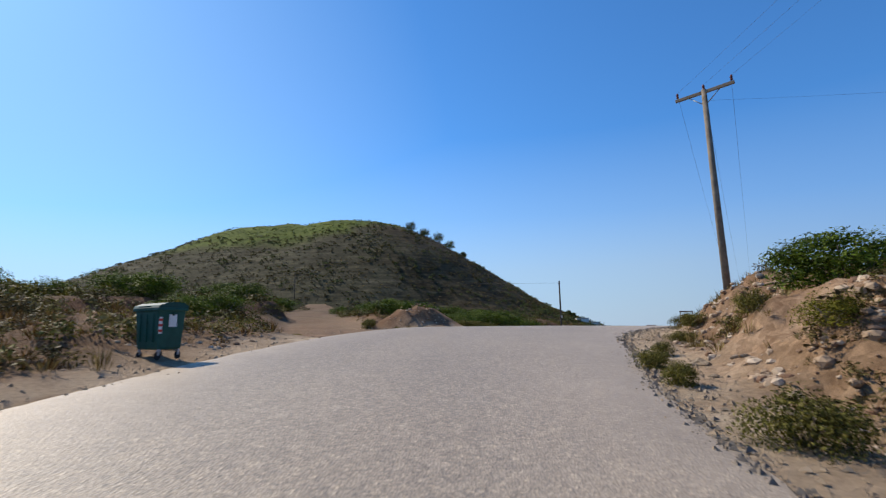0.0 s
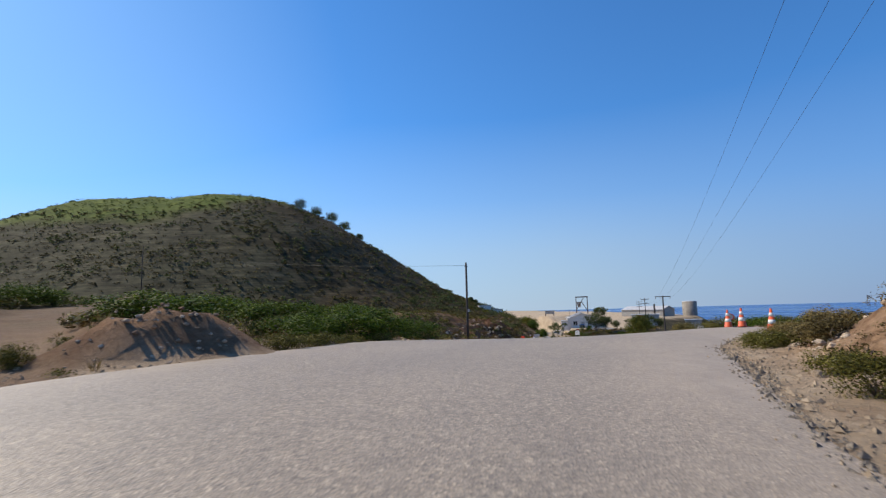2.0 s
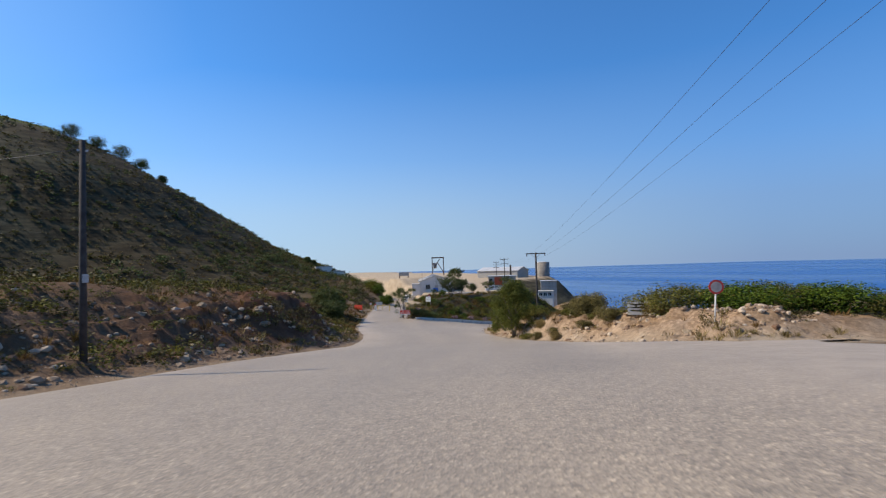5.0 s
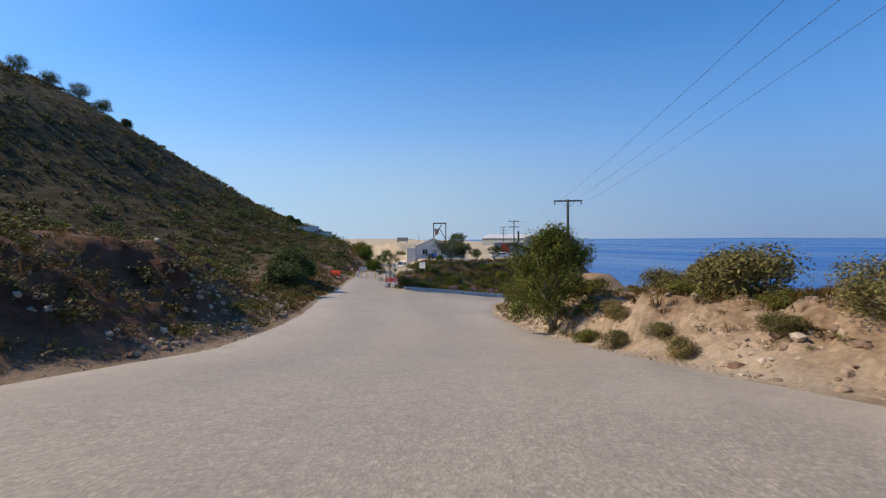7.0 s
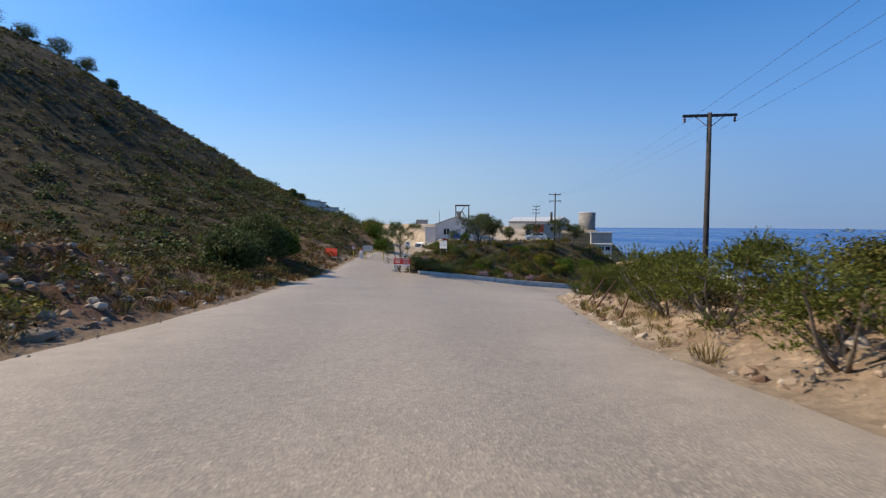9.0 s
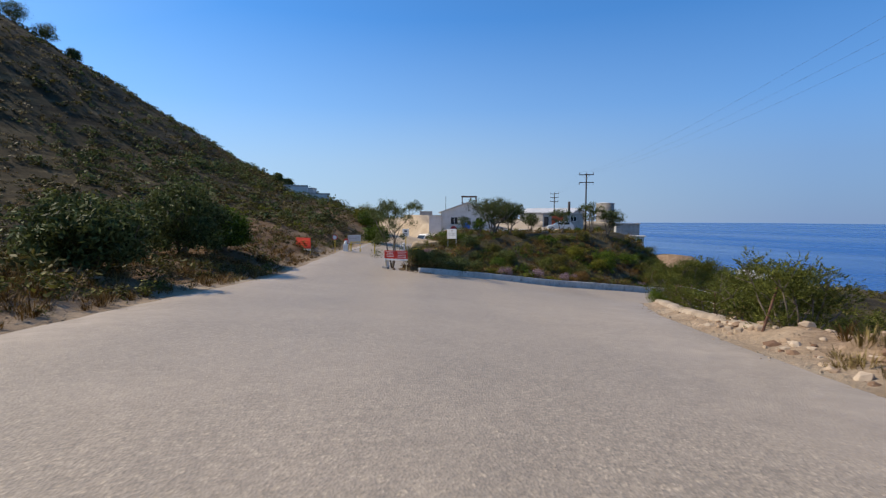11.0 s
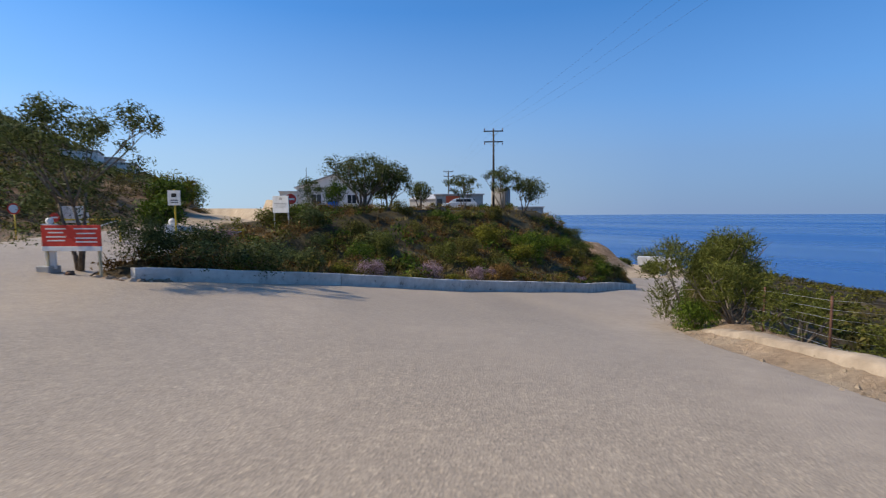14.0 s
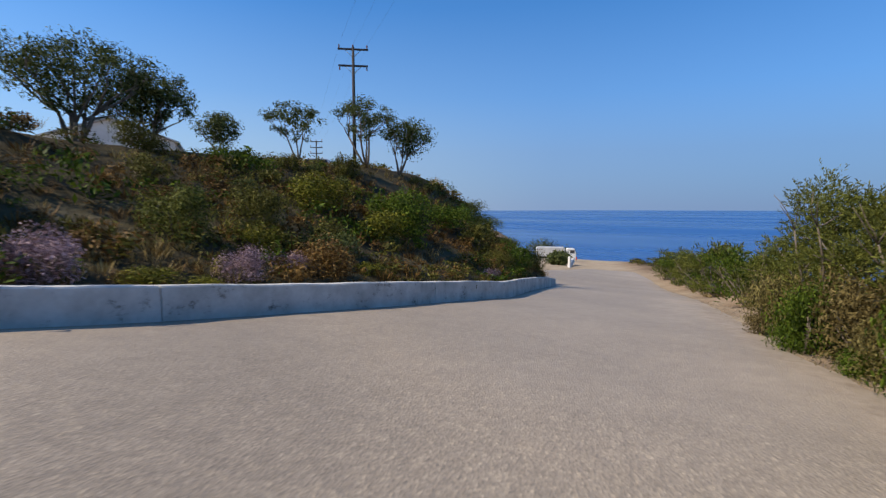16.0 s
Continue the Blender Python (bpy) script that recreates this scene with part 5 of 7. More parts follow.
for i, (x, y, r, h) in enumerate([(71.9, 118.9, 0.75, 1.45), (74.9, 120.75, 0.6, 1.1), (66.0, 115.9, 0.7, 0.9), (75.6, 121.05, 0.4, 0.5), (73.2, 119.85, 0.4, 0.4), (70.0, 118.3, 0.5, 0.5)]):
    shrub(x, y, r, h, M_MASTIC, "leafy dark green bush at the foot of the wire fence", 540 + i, leaves=2600, lobes=20, size=0.05, group="green bushes by the fence")
for i, (x, y, r, h) in enumerate([(74.1, 119.9, 0.8, 1.3), (72.6, 119.4, 0.6, 0.9), (76.2, 120.5, 0.8, 1.5), (70.4, 117.9, 0.8, 1.1), (68.4, 116.9, 0.7, 0.8), (78.0, 121.5, 0.8, 1.4), (77.2, 121.9, 0.4, 0.5), (80.6, 122.4, 0.7, 1.1), (73.6, 119.0, 0.9, 1.7), (71.4, 117.9, 0.8, 1.5)]):
    shrub(x, y, r, h, (M_HEATH, M_DRYBUSH)[i % 2], "dry brown twiggy bush tangled in the wire fence", 550 + i, leaves=2200, lobes=20, size=0.045, group="dry bushes by the fence")
for i, (x, y, h, w) in enumerate([(215, 214, 7, 11), (222, 209, 5, 8), (130, 158, 2.2, 3.4), (150, 178, 2.4, 3.4)]):
    tree(x, y, h, w, M_TREE, "broad green tree on the low ground by the sea", 490 + i, 0.2, 6, 2600, 0.15, 0.3, 0.5, group="trees by the lower road", skirt=0.8)


# ---- the low wall ----
def ribbon(line, heights, thick, n=2.0):
    """A wall that follows a line, resampled every n metres; yields (points, heights) of each cast length."""
    seg = np.hypot(*np.diff(line, axis=0).T)
    s = np.concatenate([[0], np.cumsum(seg)])
    k = np.arange(0, s[-1] + 0.01, n)
    return np.column_stack([np.interp(k, s, line[:, 0]), np.interp(k, s, line[:, 1])]), np.interp(k, s, np.interp(np.arange(len(line)), np.arange(len(heights)), heights))


wp, wh = ribbon(WALL + np.array([0.0, 0.12]), [0.34, 0.38, 0.45, 0.5, 0.57, 0.6, 0.6, 0.6, 0.55], 0.28, 0.5)
wz = datum(wp)
low_wall = thing("wall_low", pose(0, 0, 0), "low whitewashed concrete retaining wall with stains beside the road", "wall", kind="structure")
step = 16
for i in range(0, len(wp) - 1, step):
    j = min(i + step, len(wp) - 1)
    bm = bmesh.new()
    rings = []
    for q in range(i, j + 1):
        d = wp[min(q + 1, len(wp) - 1)] - wp[max(q - 1, 0)]
        d = d / np.hypot(*d)
        gap = 0.012 * (q == i) - 0.012 * (q == j)
        c = wp[q] + d * gap
        nrm = np.array((-d[1], d[0]))
        wob = 0.012 * math.sin(q * 1.7) + 0.01 * math.sin(q * 0.61)
        prof = [(-0.15, -0.3), (-0.14, wh[q] - 0.03 + wob), (-0.11, wh[q] + wob), (0.11, wh[q] + wob * 0.5), (0.14, wh[q] - 0.03), (0.15, -0.3)]
        rings.append([bm.verts.new((c[0] + nrm[0] * a, c[1] + nrm[1] * a, wz[q] + h)) for a, h in prof])
    for u, v in zip(rings, rings[1:]):
        for k in range(5):
            bm.faces.new((u[k], v[k], v[k + 1], u[k + 1]))
    bm.faces.new(rings[0])
    bm.faces.new(rings[-1][::-1])
    bmesh.ops.recalc_face_normals(bm, faces=bm.faces)
    part("cast_length", bm, M_WALLPAINT, low_wall)


# ---- pale lip of set earth along the drop ----
lip_line = np.array([(50.9, 97.8), (53.6, 102.4), (59.0, 108.5), (62.7, 112.65), (65.8, 115.3)])
lp, _ = ribbon(lip_line, [0, 0, 0, 0, 0], 0.4, 0.4)
lz = terrain(lp)[0]
bm = bmesh.new()
rings = []
for q in range(len(lp)):
    d = lp[min(q + 1, len(lp) - 1)] - lp[max(q - 1, 0)]
    d = d / np.hypot(*d)
    nrm = np.array((d[1], -d[0]))
    wob = fbm(lp[q:q + 1], 1.3, 3, 71)[0]
    hi = (0.07 + 0.05 * wob) * min(1.0, 0.2 + 0.2 * q, 0.2 + 0.2 * (len(lp) - 1 - q))
    prof = [(-0.34, -0.25), (-0.26 + 0.08 * wob, 0.2 * hi), (-0.12, 0.85 * hi), (0.03, hi), (0.2 + 0.08 * wob, 0.6 * hi), (0.36, -0.3)]
    rings.append([bm.verts.new((lp[q][0] + nrm[0] * a, lp[q][1] + nrm[1] * a, lz[q] + h)) for a, h in prof])
for u, v in zip(rings, rings[1:]):
    for k in range(5):
        bm.faces.new((u[k], v[k], v[k + 1], u[k + 1])).smooth = True
bm.faces.new(rings[0])
bm.faces.new(rings[-1][::-1])
bmesh.ops.recalc_face_normals(bm, faces=bm.faces)
M_LIP = worn((0.22, 0.17, 0.118), (0.42, 0.338, 0.245), 1.6, 0.95, 0, 0.6, 0.04, 9)
tagged(part("kerb_lip", bm, M_LIP), "low pale rounded lip of set earth along the road edge", "kerb", kind="structure")


# ---- power line ----
def crossarm(t, z, length, turn, n, material, up=True, name="crossarm"):
    c, s = math.cos(turn), math.sin(turn)
    bm = bx(-length / 2, -0.05, z - 0.06, length / 2, 0.05, z + 0.06, bevel=0.01)
    bmesh.ops.rotate(bm, cent=(0, 0, 0), matrix=Matrix.Rotation(turn, 3, "Z"), verts=bm.verts)
    arm = part(name, bm, material, t)
    spots = []
    for i in range(n):
        x = (-0.5 + (0.04 + 0.92 * i / (n - 1))) * length
        sg = 1 if up else -1
        p = Vector((x * c, x * s, z + sg * 0.06))
        bm = bmesh.new()
        for k, (r, h) in enumerate(((0.02, 0.05), (0.055, 0.06), (0.04, 0.05), (0.06, 0.06), (0.03, 0.05))):
            tube(bm, [p + Vector((0, 0, sg * 0.052 * k)), p + Vector((0, 0, sg * (0.052 * k + h)))], [r, r * 0.8], 8)
        part("insulator", bm, M_INSUL, arm, "dark brown glazed insulator")
        spots.append(Vector((p.x, p.y, z + sg * 0.30)))
    for sg in (-1, 1):
        part("brace", tb([(0, 0, z - 0.55), (sg * length * 0.26 * c, sg * length * 0.26 * s, z - 0.06)], 0.02, 6), M_STEEL, t)
    return spots


def power_pole(x, y, base, height, turn, arms, material, label, lean=(0, 0), r=0.13):
    t = thing("power_pole", pose(x, y, base), label, "power pole", "power poles")
    part("pole", tb([(-lean[0] * 0.02, 0, -0.6), (0, 0, height * 0.5), (0, 0, height)], [r, r * 0.85, r * 0.68], 12), material, t)
    spots = []
    for z, length, n, up in arms:
        spots += crossarm(t, height + z, length, turn, n, material, up)
    if lean != (0, 0):
        t.matrix_world = Matrix.Translation((x, y, base)) @ Euler((radians(lean[1]), radians(lean[0]), 0)).to_matrix().to_4x4()
    return [t.matrix_world @ p for p in spots]


A = power_pole(11.95, 22.0, ground_z(11.95, 22.0), 10.02 - ground_z(11.95, 22.0), radians(-47), [(-0.10, 2.2, 3, True)], M_POLE, "weathered wooden power pole with a single crossarm on the bank", lean=(-1.2, 0.6), r=0.14)
gC = ground_z(53.0, 91.9)
C = power_pole(53.0, 91.9, gC, 3.15 - gC, radians(-32), [(-0.12, 2.3, 3, False)], M_POLE_DARK, "dark wooden power pole with crossarm and hanging insulators", r=0.14)
gD = ground_z(84.8, 147.9)
D = power_pole(84.8, 147.9, gD, 3.3 - gD, radians(-38), [(-0.15, 2.05, 3, True), (-1.25, 2.0, 3, False)], M_POLE_DARK, "dark wooden power pole with two crossarms on the terrace", r=0.13)
gE = ground_z(107.6, 188.2)
Ep = power_pole(107.6, 188.2, gE, 2.8 - gE, radians(-38), [(-0.1, 1.9, 3, True), (-1.0, 1.9, 3, True), (-1.9, 1.9, 3, True)], M_POLE_DARK, "dark wooden power pole with three crossarms beyond the yard", r=0.13)


def wire(p, q, sag, r=0.003):
    pts = [Vector(p).lerp(Vector(q), k / 24) - Vector((0, 0, 4 * sag * (k / 24) * (1 - k / 24))) for k in range(25)]
    ob = part("power_line", tb(pts, r, 5), M_WIRE)
    return tagged(ob, "thin dark overhead power line slung between wooden poles", "cable", "power lines")


for a, c in zip(A, C):
    wire(a, c, 1.1, 0.005)
for c, d in zip(C, D[:3]):
    wire(c, d, 0.9)
for d, e in zip(D[:3], Ep[:3]):
    wire(d, e, 0.6)
for a in A:
    wire(a, a + Vector((2, -45, 1.5)), 0.4)
wire(A[1] - Vector((0.1, 0, 0.65)), (34, 8, 5.5), 0.5)

gB = ground_z(14.3, 61.85)
pb = thing("telephone_pole", pose(14.3, 61.85, gB), "dark slender wooden telephone pole on the roadside bank", "telephone pole")
part("pole", tb([(0, 0, -0.4), (0, 0, 2.2), (0, 0, 5.95 - gB)], [0.11, 0.10, 0.08], 10), M_POLE_DARK, pb)
part("bracket", bx(-0.14, -0.03, 5.6 - gB, 0.14, 0.03, 5.66 - gB, bevel=0.008), M_STEEL, pb)
part("plate", bx(0.0, -0.125, 2.3, 0.16, -0.10, 2.55, bevel=0.005), M_STEEL, pb)
gF = ground_z(-41.7, 140.4)
pf = thing("telephone_pole", pose(-41.7, 140.4, gF), "dark slender wooden telephone pole on the hillside", "telephone pole")
part("pole", tb([(0, 0, -0.4), (0, 0, 18.0 - gF)], [0.11, 0.08], 8), M_POLE_DARK, pf)
w = wire((14.3, 61.85, 5.7), (-41.7, 140.4, 17.8), 1.5, 0.01)


# ---- waste bin ----
def waste_bin(m):
    t = thing("waste_bin", m, "dark green plastic wheeled waste container with closed lid", "waste bin")
    bm = bx(-0.66, -0.5, 0.24, 0.66, 0.5, 1.2, bevel=0.05, taper=0.86)
    body = part("body", bm, M_BIN, t)
    for x in (-0.35, 0.0, 0.35):
        part("rib", bx(x - 0.03, -0.515, 0.42, x + 0.03, -0.44, 1.1, bevel=0.012), M_BIN, body)
    part("rim", bx(-0.71, -0.55, 1.16, 0.71, 0.55, 1.24, bevel=0.025), M_BIN, t)
    bm = bmesh.new()
    prof = [(-0.56, 1.24), (-0.5, 1.30), (-0.25, 1.36), (0.1, 1.385), (0.4, 1.36), (0.56, 1.28), (0.56, 1.24)]
    a = [bm.verts.new((-0.70, y, z)) for y, z in prof]
    b = [bm.verts.new((0.70, y, z)) for y, z in prof]
    for i in range(len(prof)):
        bm.faces.new((a[i], b[i], b[(i + 1) % len(prof)], a[(i + 1) % len(prof)]))
    bm.faces.new(a)
    bm.faces.new(b[::-1])
    bmesh.ops.recalc_face_normals(bm, faces=bm.faces)
    lid = part("lid", bm, M_BINLID, t)
    part("lid_handle", tb([(-0.3, -0.56, 1.27), (-0.3, -0.60, 1.27), (0.3, -0.60, 1.27), (0.3, -0.56, 1.27)], 0.015, 6), M_BINLID, lid)
    for sx in (-1, 1):
        part("lifting_pin", tb([(sx * 0.66, 0, 1.08), (sx * 0.76, 0, 1.08)], 0.03, 10), M_BIN, t)
        for sy in (-1, 1):
            c = Vector((sx * 0.5, sy * 0.36, 0.1))
            wheel = part("wheel", tb([c + Vector((-0.025, 0, 0)), c + Vector((0.025, 0, 0))], 0.1, 14), M_BLACK, t, "black rubber castor wheel")
            part("fork", bx(c.x - 0.05, c.y - 0.03, 0.1, c.x + 0.05, c.y + 0.03, 0.27, bevel=0.01), M_STEEL, wheel)
    part("notice", bx(0.632, -0.12, 0.78, 0.66, 0.16, 1.08), M_WHITE, t, "white printed notice")
    strip = part("reflective_strip", bx(0.605, -0.46, 0.62, 0.655, -0.36, 1.02), M_WHITE, t, "red and white reflective strip")
    for k in range(3):
        part("red_band", bx(0.609, -0.462, 0.66 + 0.13 * k, 0.659, -0.358, 0.72 + 0.13 * k), M_RED, strip)
    return t


waste_bin(pose(-4.85, 14.4, ground_z(-4.85, 14.4) - 0.01, 0, 0, -29) @ Matrix.Diagonal((0.70, 0.62, 0.90, 1)))


# ---- traffic cones ----
def traffic_cone(m):
    t = thing("traffic_cone", m, "orange and white traffic cone on a black square base", "traffic cone", "traffic cones at the junction")
    part("base", bx(-0.29, -0.29, 0, 0.29, 0.29, 0.05, bevel=0.02), M_BLACK, t)
    rad = lambda z: 0.205 - 0.17 * (z - 0.05) / 0.95
    body = part("body", tb([(0, 0, 0.05), (0, 0, 0.09), (0, 0, 1.0)], [0.23, rad(0.09), rad(1.0)], 20), M_ORANGE, t)
    for z0, z1 in ((0.34, 0.52), (0.66, 0.82)):
        part("band", tb([(0, 0, z0), (0, 0, z1)], [rad(z0) + 0.006, rad(z1) + 0.006], 20), M_WHITE, body, "white reflective band")
    return t


first_cone = traffic_cone(pose(24.94, 44.15, ground_z(24.94, 44.15) + 0.03, 0, 0, 20))
for x, y, a in ((24.24, 42.33, 12), (22.6, 38.7, 30)):
    copy_thing(first_cone, pose(x, y, ground_z(x, y) + 0.03, 0, 0, a))


# ---- signs ----
def board_at(name, left, right, height, label, category, panel_mat, post_mat, feet, posts=2, rows=(), row_mat=None, group="", thick=0.03, strip=None, post_r=0.035):
    """A flat panel between two upper corners on posts. rows: (u0, u1, v0, v1) bars of writing that cannot be read."""
    a, b = Vector(left), Vector(right)
    d = b - a
    d.z = 0
    wdt = d.length
    turn = math.atan2(d.y, d.x)
    gz = ground_z(*((a + b) / 2).xy)
    t = thing(name, Matrix.Translation((a.x, a.y, gz)) @ Matrix.Rotation(turn, 4, "Z"), label, category, group)
    top = (a.z + b.z) / 2 - gz
    panel = part("panel", bx(0, -thick / 2, top - height, wdt, thick / 2, top, bevel=0.006), panel_mat, t)
    for i in range(posts):
        x = wdt * (0.06 + 0.88 * i / (posts - 1)) if posts > 1 else wdt / 2
        part("post", bx(x - post_r, thick / 2, -0.3, x + post_r, thick / 2 + post_r * 2, top + (0.05 if posts == 1 else 0), bevel=0.008), post_mat, t)
    if strip:
        part("lower_strip", bx(0, -thick / 2 - 0.004, top - height - strip, wdt, thick / 2, top - height, bevel=0.004), M_WHITE, t, "white lower strip")
    for u0, u1, v0, v1 in rows:
        part("writing", bx(u0 * wdt, -thick / 2 - 0.004, top - v1 * height, u1 * wdt, -thick / 2 - 0.001, top - v0 * height), row_mat or M_WHITE, panel)
    return t, panel


M_CREAM = worn((0.40, 0.33, 0.19), (0.60, 0.52, 0.34), 5, 0.8)
LINES = [(0.08, 0.42, 0.14, 0.2), (0.12, 0.38, 0.32, 0.38), (0.08, 0.42, 0.52, 0.58), (0.1, 0.4, 0.7, 0.76), (0.56, 0.95, 0.14, 0.2), (0.6, 0.92, 0.36, 0.42), (0.58, 0.94, 0.58, 0.64), (0.58, 0.94, 0.76, 0.82)]
rb, _ = board_at("warning_board", (48.86, 126.29, -5.6), (50.3, 125.05, -5.6), 0.62, "red board with white lettering on cream posts by the fork", "sign", M_RED, M_CREAM, 0, rows=LINES, strip=0.14)
part("backing", bx(0.0, 0.06, 0.2, 0.34, 0.12, 0.8, bevel=0.01), M_RENDER, rb, "pale rendered panel behind the post")
part("foot_block", bx(-0.16, -0.12, -0.2, 0.28, 0.32, 0.3, bevel=0.03), M_CONCRETE, rb, "rough concrete foot block")
board_at("warning_board", (43.35, 135.9, -4.9), (44.39, 134.1, -4.9), 0.95, "red board with a white strip on yellow posts at the roadside", "sign", M_RED, M_YELLOWPAINT, 0, rows=[(0.12, 0.88, 0.2, 0.27), (0.15, 0.85, 0.4, 0.46), (0.12, 0.88, 0.6, 0.66)], row_mat=M_ORANGE, strip=0.16)
board_at("notice_board", (48.77, 139.49, -4.85), (49.9, 138.7, -4.85), 0.85, "faded silver-grey notice board on a yellow post", "sign", M_SHEET, M_YELLOWPAINT, 0, rows=[(0.1, 0.9, 0.2, 0.24), (0.1, 0.7, 0.4, 0.44)], row_mat=M_CONCRETE)
board_at("company_sign", (58.84, 137.55, -4.26), (59.5, 136.65, -4.26), 1.0, "white sign on two metal posts at the yard edge", "sign", M_WHITE, M_STEEL, 0, rows=[(0.42, 0.6, 0.1, 0.24), (0.12, 0.88, 0.42, 0.46), (0.12, 0.88, 0.52, 0.55), (0.15, 0.85, 0.64, 0.67)], row_mat=M_CONCRETE)
board_at("parking_sign", (53.1, 134.98, -4.15), (53.6, 134.55, -4.15), 0.72, "white rectangular sign with dark emblem on a yellow post", "sign", M_WHITE, M_YELLOWPAINT, 0, posts=1, rows=[(0.3, 0.7, 0.2, 0.45), (0.2, 0.8, 0.62, 0.68), (0.2, 0.8, 0.78, 0.83)], row_mat=M_BLACK)
board_at("notice_board", (77.55, 168.9, -3.3), (79.9, 168.2, -3.3), 1.75, "large white board with rows of small pictograms", "sign", M_WHITE, M_STEEL, 0, rows=[(0.06 + 0.5 * i, 0.44 + 0.5 * i, 0.08 + 0.31 * j, 0.28 + 0.31 * j) for i in range(2) for j in range(3)], row_mat=M_SHEET)
board_at("blue_sign", (73.4, 165.5, -3.85), (74.5, 164.8, -3.85), 1.0, "plain bright blue sign in front of the white building", "sign", M_BLUE, M_STEEL, 0, posts=1)
board_at("information_sign", (36.4, 62.05, -0.2), (37.3, 61.3, -0.2), 0.62, "small white sign with faded black lettering on the sandy bank", "sign", M_WHITE, M_POLE, 0, posts=1, rows=[(0.1, 0.9, 0.14, 0.24), (0.1, 0.7, 0.38, 0.48), (0.1, 0.85, 0.62, 0.72)], row_mat=M_BLACK)


def disc_sign(x, y, zc, r, post_mat, label, turn, ring=True, face=None, tilt=0.0):
    gz = ground_z(x, y)
    t = thing("round_sign", Matrix.Translation((x, y, gz)) @ Matrix.Rotation(turn, 4, "Z") @ Matrix.Rotation(tilt, 4, "Y"), label, "sign")
    h = zc - gz
    part("post", tb([(0, 0.03, -0.3), (0, 0.03, h)], 0.03, 8), post_mat, t)
    disc = part("disc", tb([(0, -0.02, h), (0, 0.0, h)], r, 28), M_RED if ring else face, t, "faded round plate")
    if ring:
        part("face", tb([(0, -0.026, h), (0, -0.018, h)], r * 0.74, 28), face or M_WHITE, disc)
    else:
        part("bar", bx(-r * 0.7, -0.026, h - r * 0.16, r * 0.7, -0.018, h + r * 0.16), M_WHITE, disc)
    return t


FADED = worn((0.34, 0.30, 0.27), (0.52, 0.47, 0.42), 5, 0.7)
disc_sign(35.42, 56.7, 0.72, 0.28, M_RENDER, "leaning faded round traffic sign on a pale post", radians(-34), face=FADED, tilt=radians(4))
disc_sign(47.12, 137.52, -5.0, 0.26, M_YELLOWPAINT, "round speed sign on a yellow post by the barrier", radians(-25), face=M_WHITE)
disc_sign(48.5, 139.0, -5.42, 0.24, M_YELLOWPAINT, "round red no-entry sign by the barrier", radians(-25), ring=False, face=M_RED)


disc_sign(60.9, 140.6, -4.35, 0.36, M_STEEL, "round red sign on a grey post at the yard edge", radians(-25), ring=False, face=M_RED)


# ---- gate of the works ----
def ball_post(x, y, size, height, label):
    gz = ground_z(x, y)
    t = thing("gate_pillar", pose(x, y, gz - 0.02, 0, 0, -30), label, "gate pillar", "gate pillars")
    part("pillar", bx(-size / 2, -size / 2, -0.2, size / 2, size / 2, height, bevel=0.02), M_WHITE, t)
    part("cap", bx(-size / 2 - 0.03, -size / 2 - 0.03, height, size / 2 + 0.03, size / 2 + 0.03, height + 0.06, bevel=0.012), M_WHITE, t)
    bm = bmesh.new()
    bmesh.ops.create_uvsphere(bm, u_segments=16, v_segments=10, radius=0.17)
    bmesh.ops.translate(bm, verts=bm.verts, vec=(0, 0, height + 0.2))
    for f in bm.faces:
        f.smooth = True
    part("globe", bm, M_WHITE, t, "white glass globe")
    return t


ball_post(48.33, 138.4, 0.42, max(0.7, -5.85 - ground_z(48.33, 138.4)), "white square gate pillar with a globe lamp on top")
gp = ball_post(53.27, 135.19, 0.5, max(0.6, -5.85 - ground_z(53.27, 135.19)), "white gate box with emblem and a globe lamp on top")
part("emblem", tb([(0, -0.262, 0.45), (0, -0.252, 0.45)], 0.1, 16), M_BLUE, gp, "round dark blue emblem")


def barrier(p, q, label):
    p, q = Vector(p), Vector(q)
    gz = ground_z(*p.xy)
    t = thing("barrier", Matrix.Translation((p.x, p.y, gz)) @ Matrix.Rotation(math.atan2(q.y - p.y, q.x - p.x), 4, "Z"), label, "barrier", "yellow barriers")
    ln = (q - p).length
    part("upright", bx(-0.05, -0.05, -0.3, 0.05, 0.05, 1.05, bevel=0.008), M_YELLOWPAINT, t)
    part("upright", bx(ln - 0.05, -0.05, -0.5, ln + 0.05, 0.05, 1.05, bevel=0.008), M_YELLOWPAINT, t)
    part("rail", bx(0, -0.04, 0.93, ln, 0.04, 1.01, bevel=0.008), M_YELLOWPAINT, t)
    part("brace", tb([(0.02, 0, 0.1), (ln, 0, 0.95)], 0.03, 6), M_WHITE, t)


barrier((48.9, 138.6, 0), (51.2, 138.2, 0), "yellow painted steel barrier beside the gate pillar")
barrier((54.3, 135.4, 0), (56.4, 134.4, 0), "yellow painted steel barrier at the edge of the slope")
gate_wall = thing("gate_wall", pose(52.4, 134.6, ground_z(52.4, 134.6), 0, 0, -40), "short white rendered wall beside the gate box", "wall")
part("body", bx(-0.8, -0.12, -0.3, 0.7, 0.12, 0.42, bevel=0.02), M_RENDER, gate_wall)


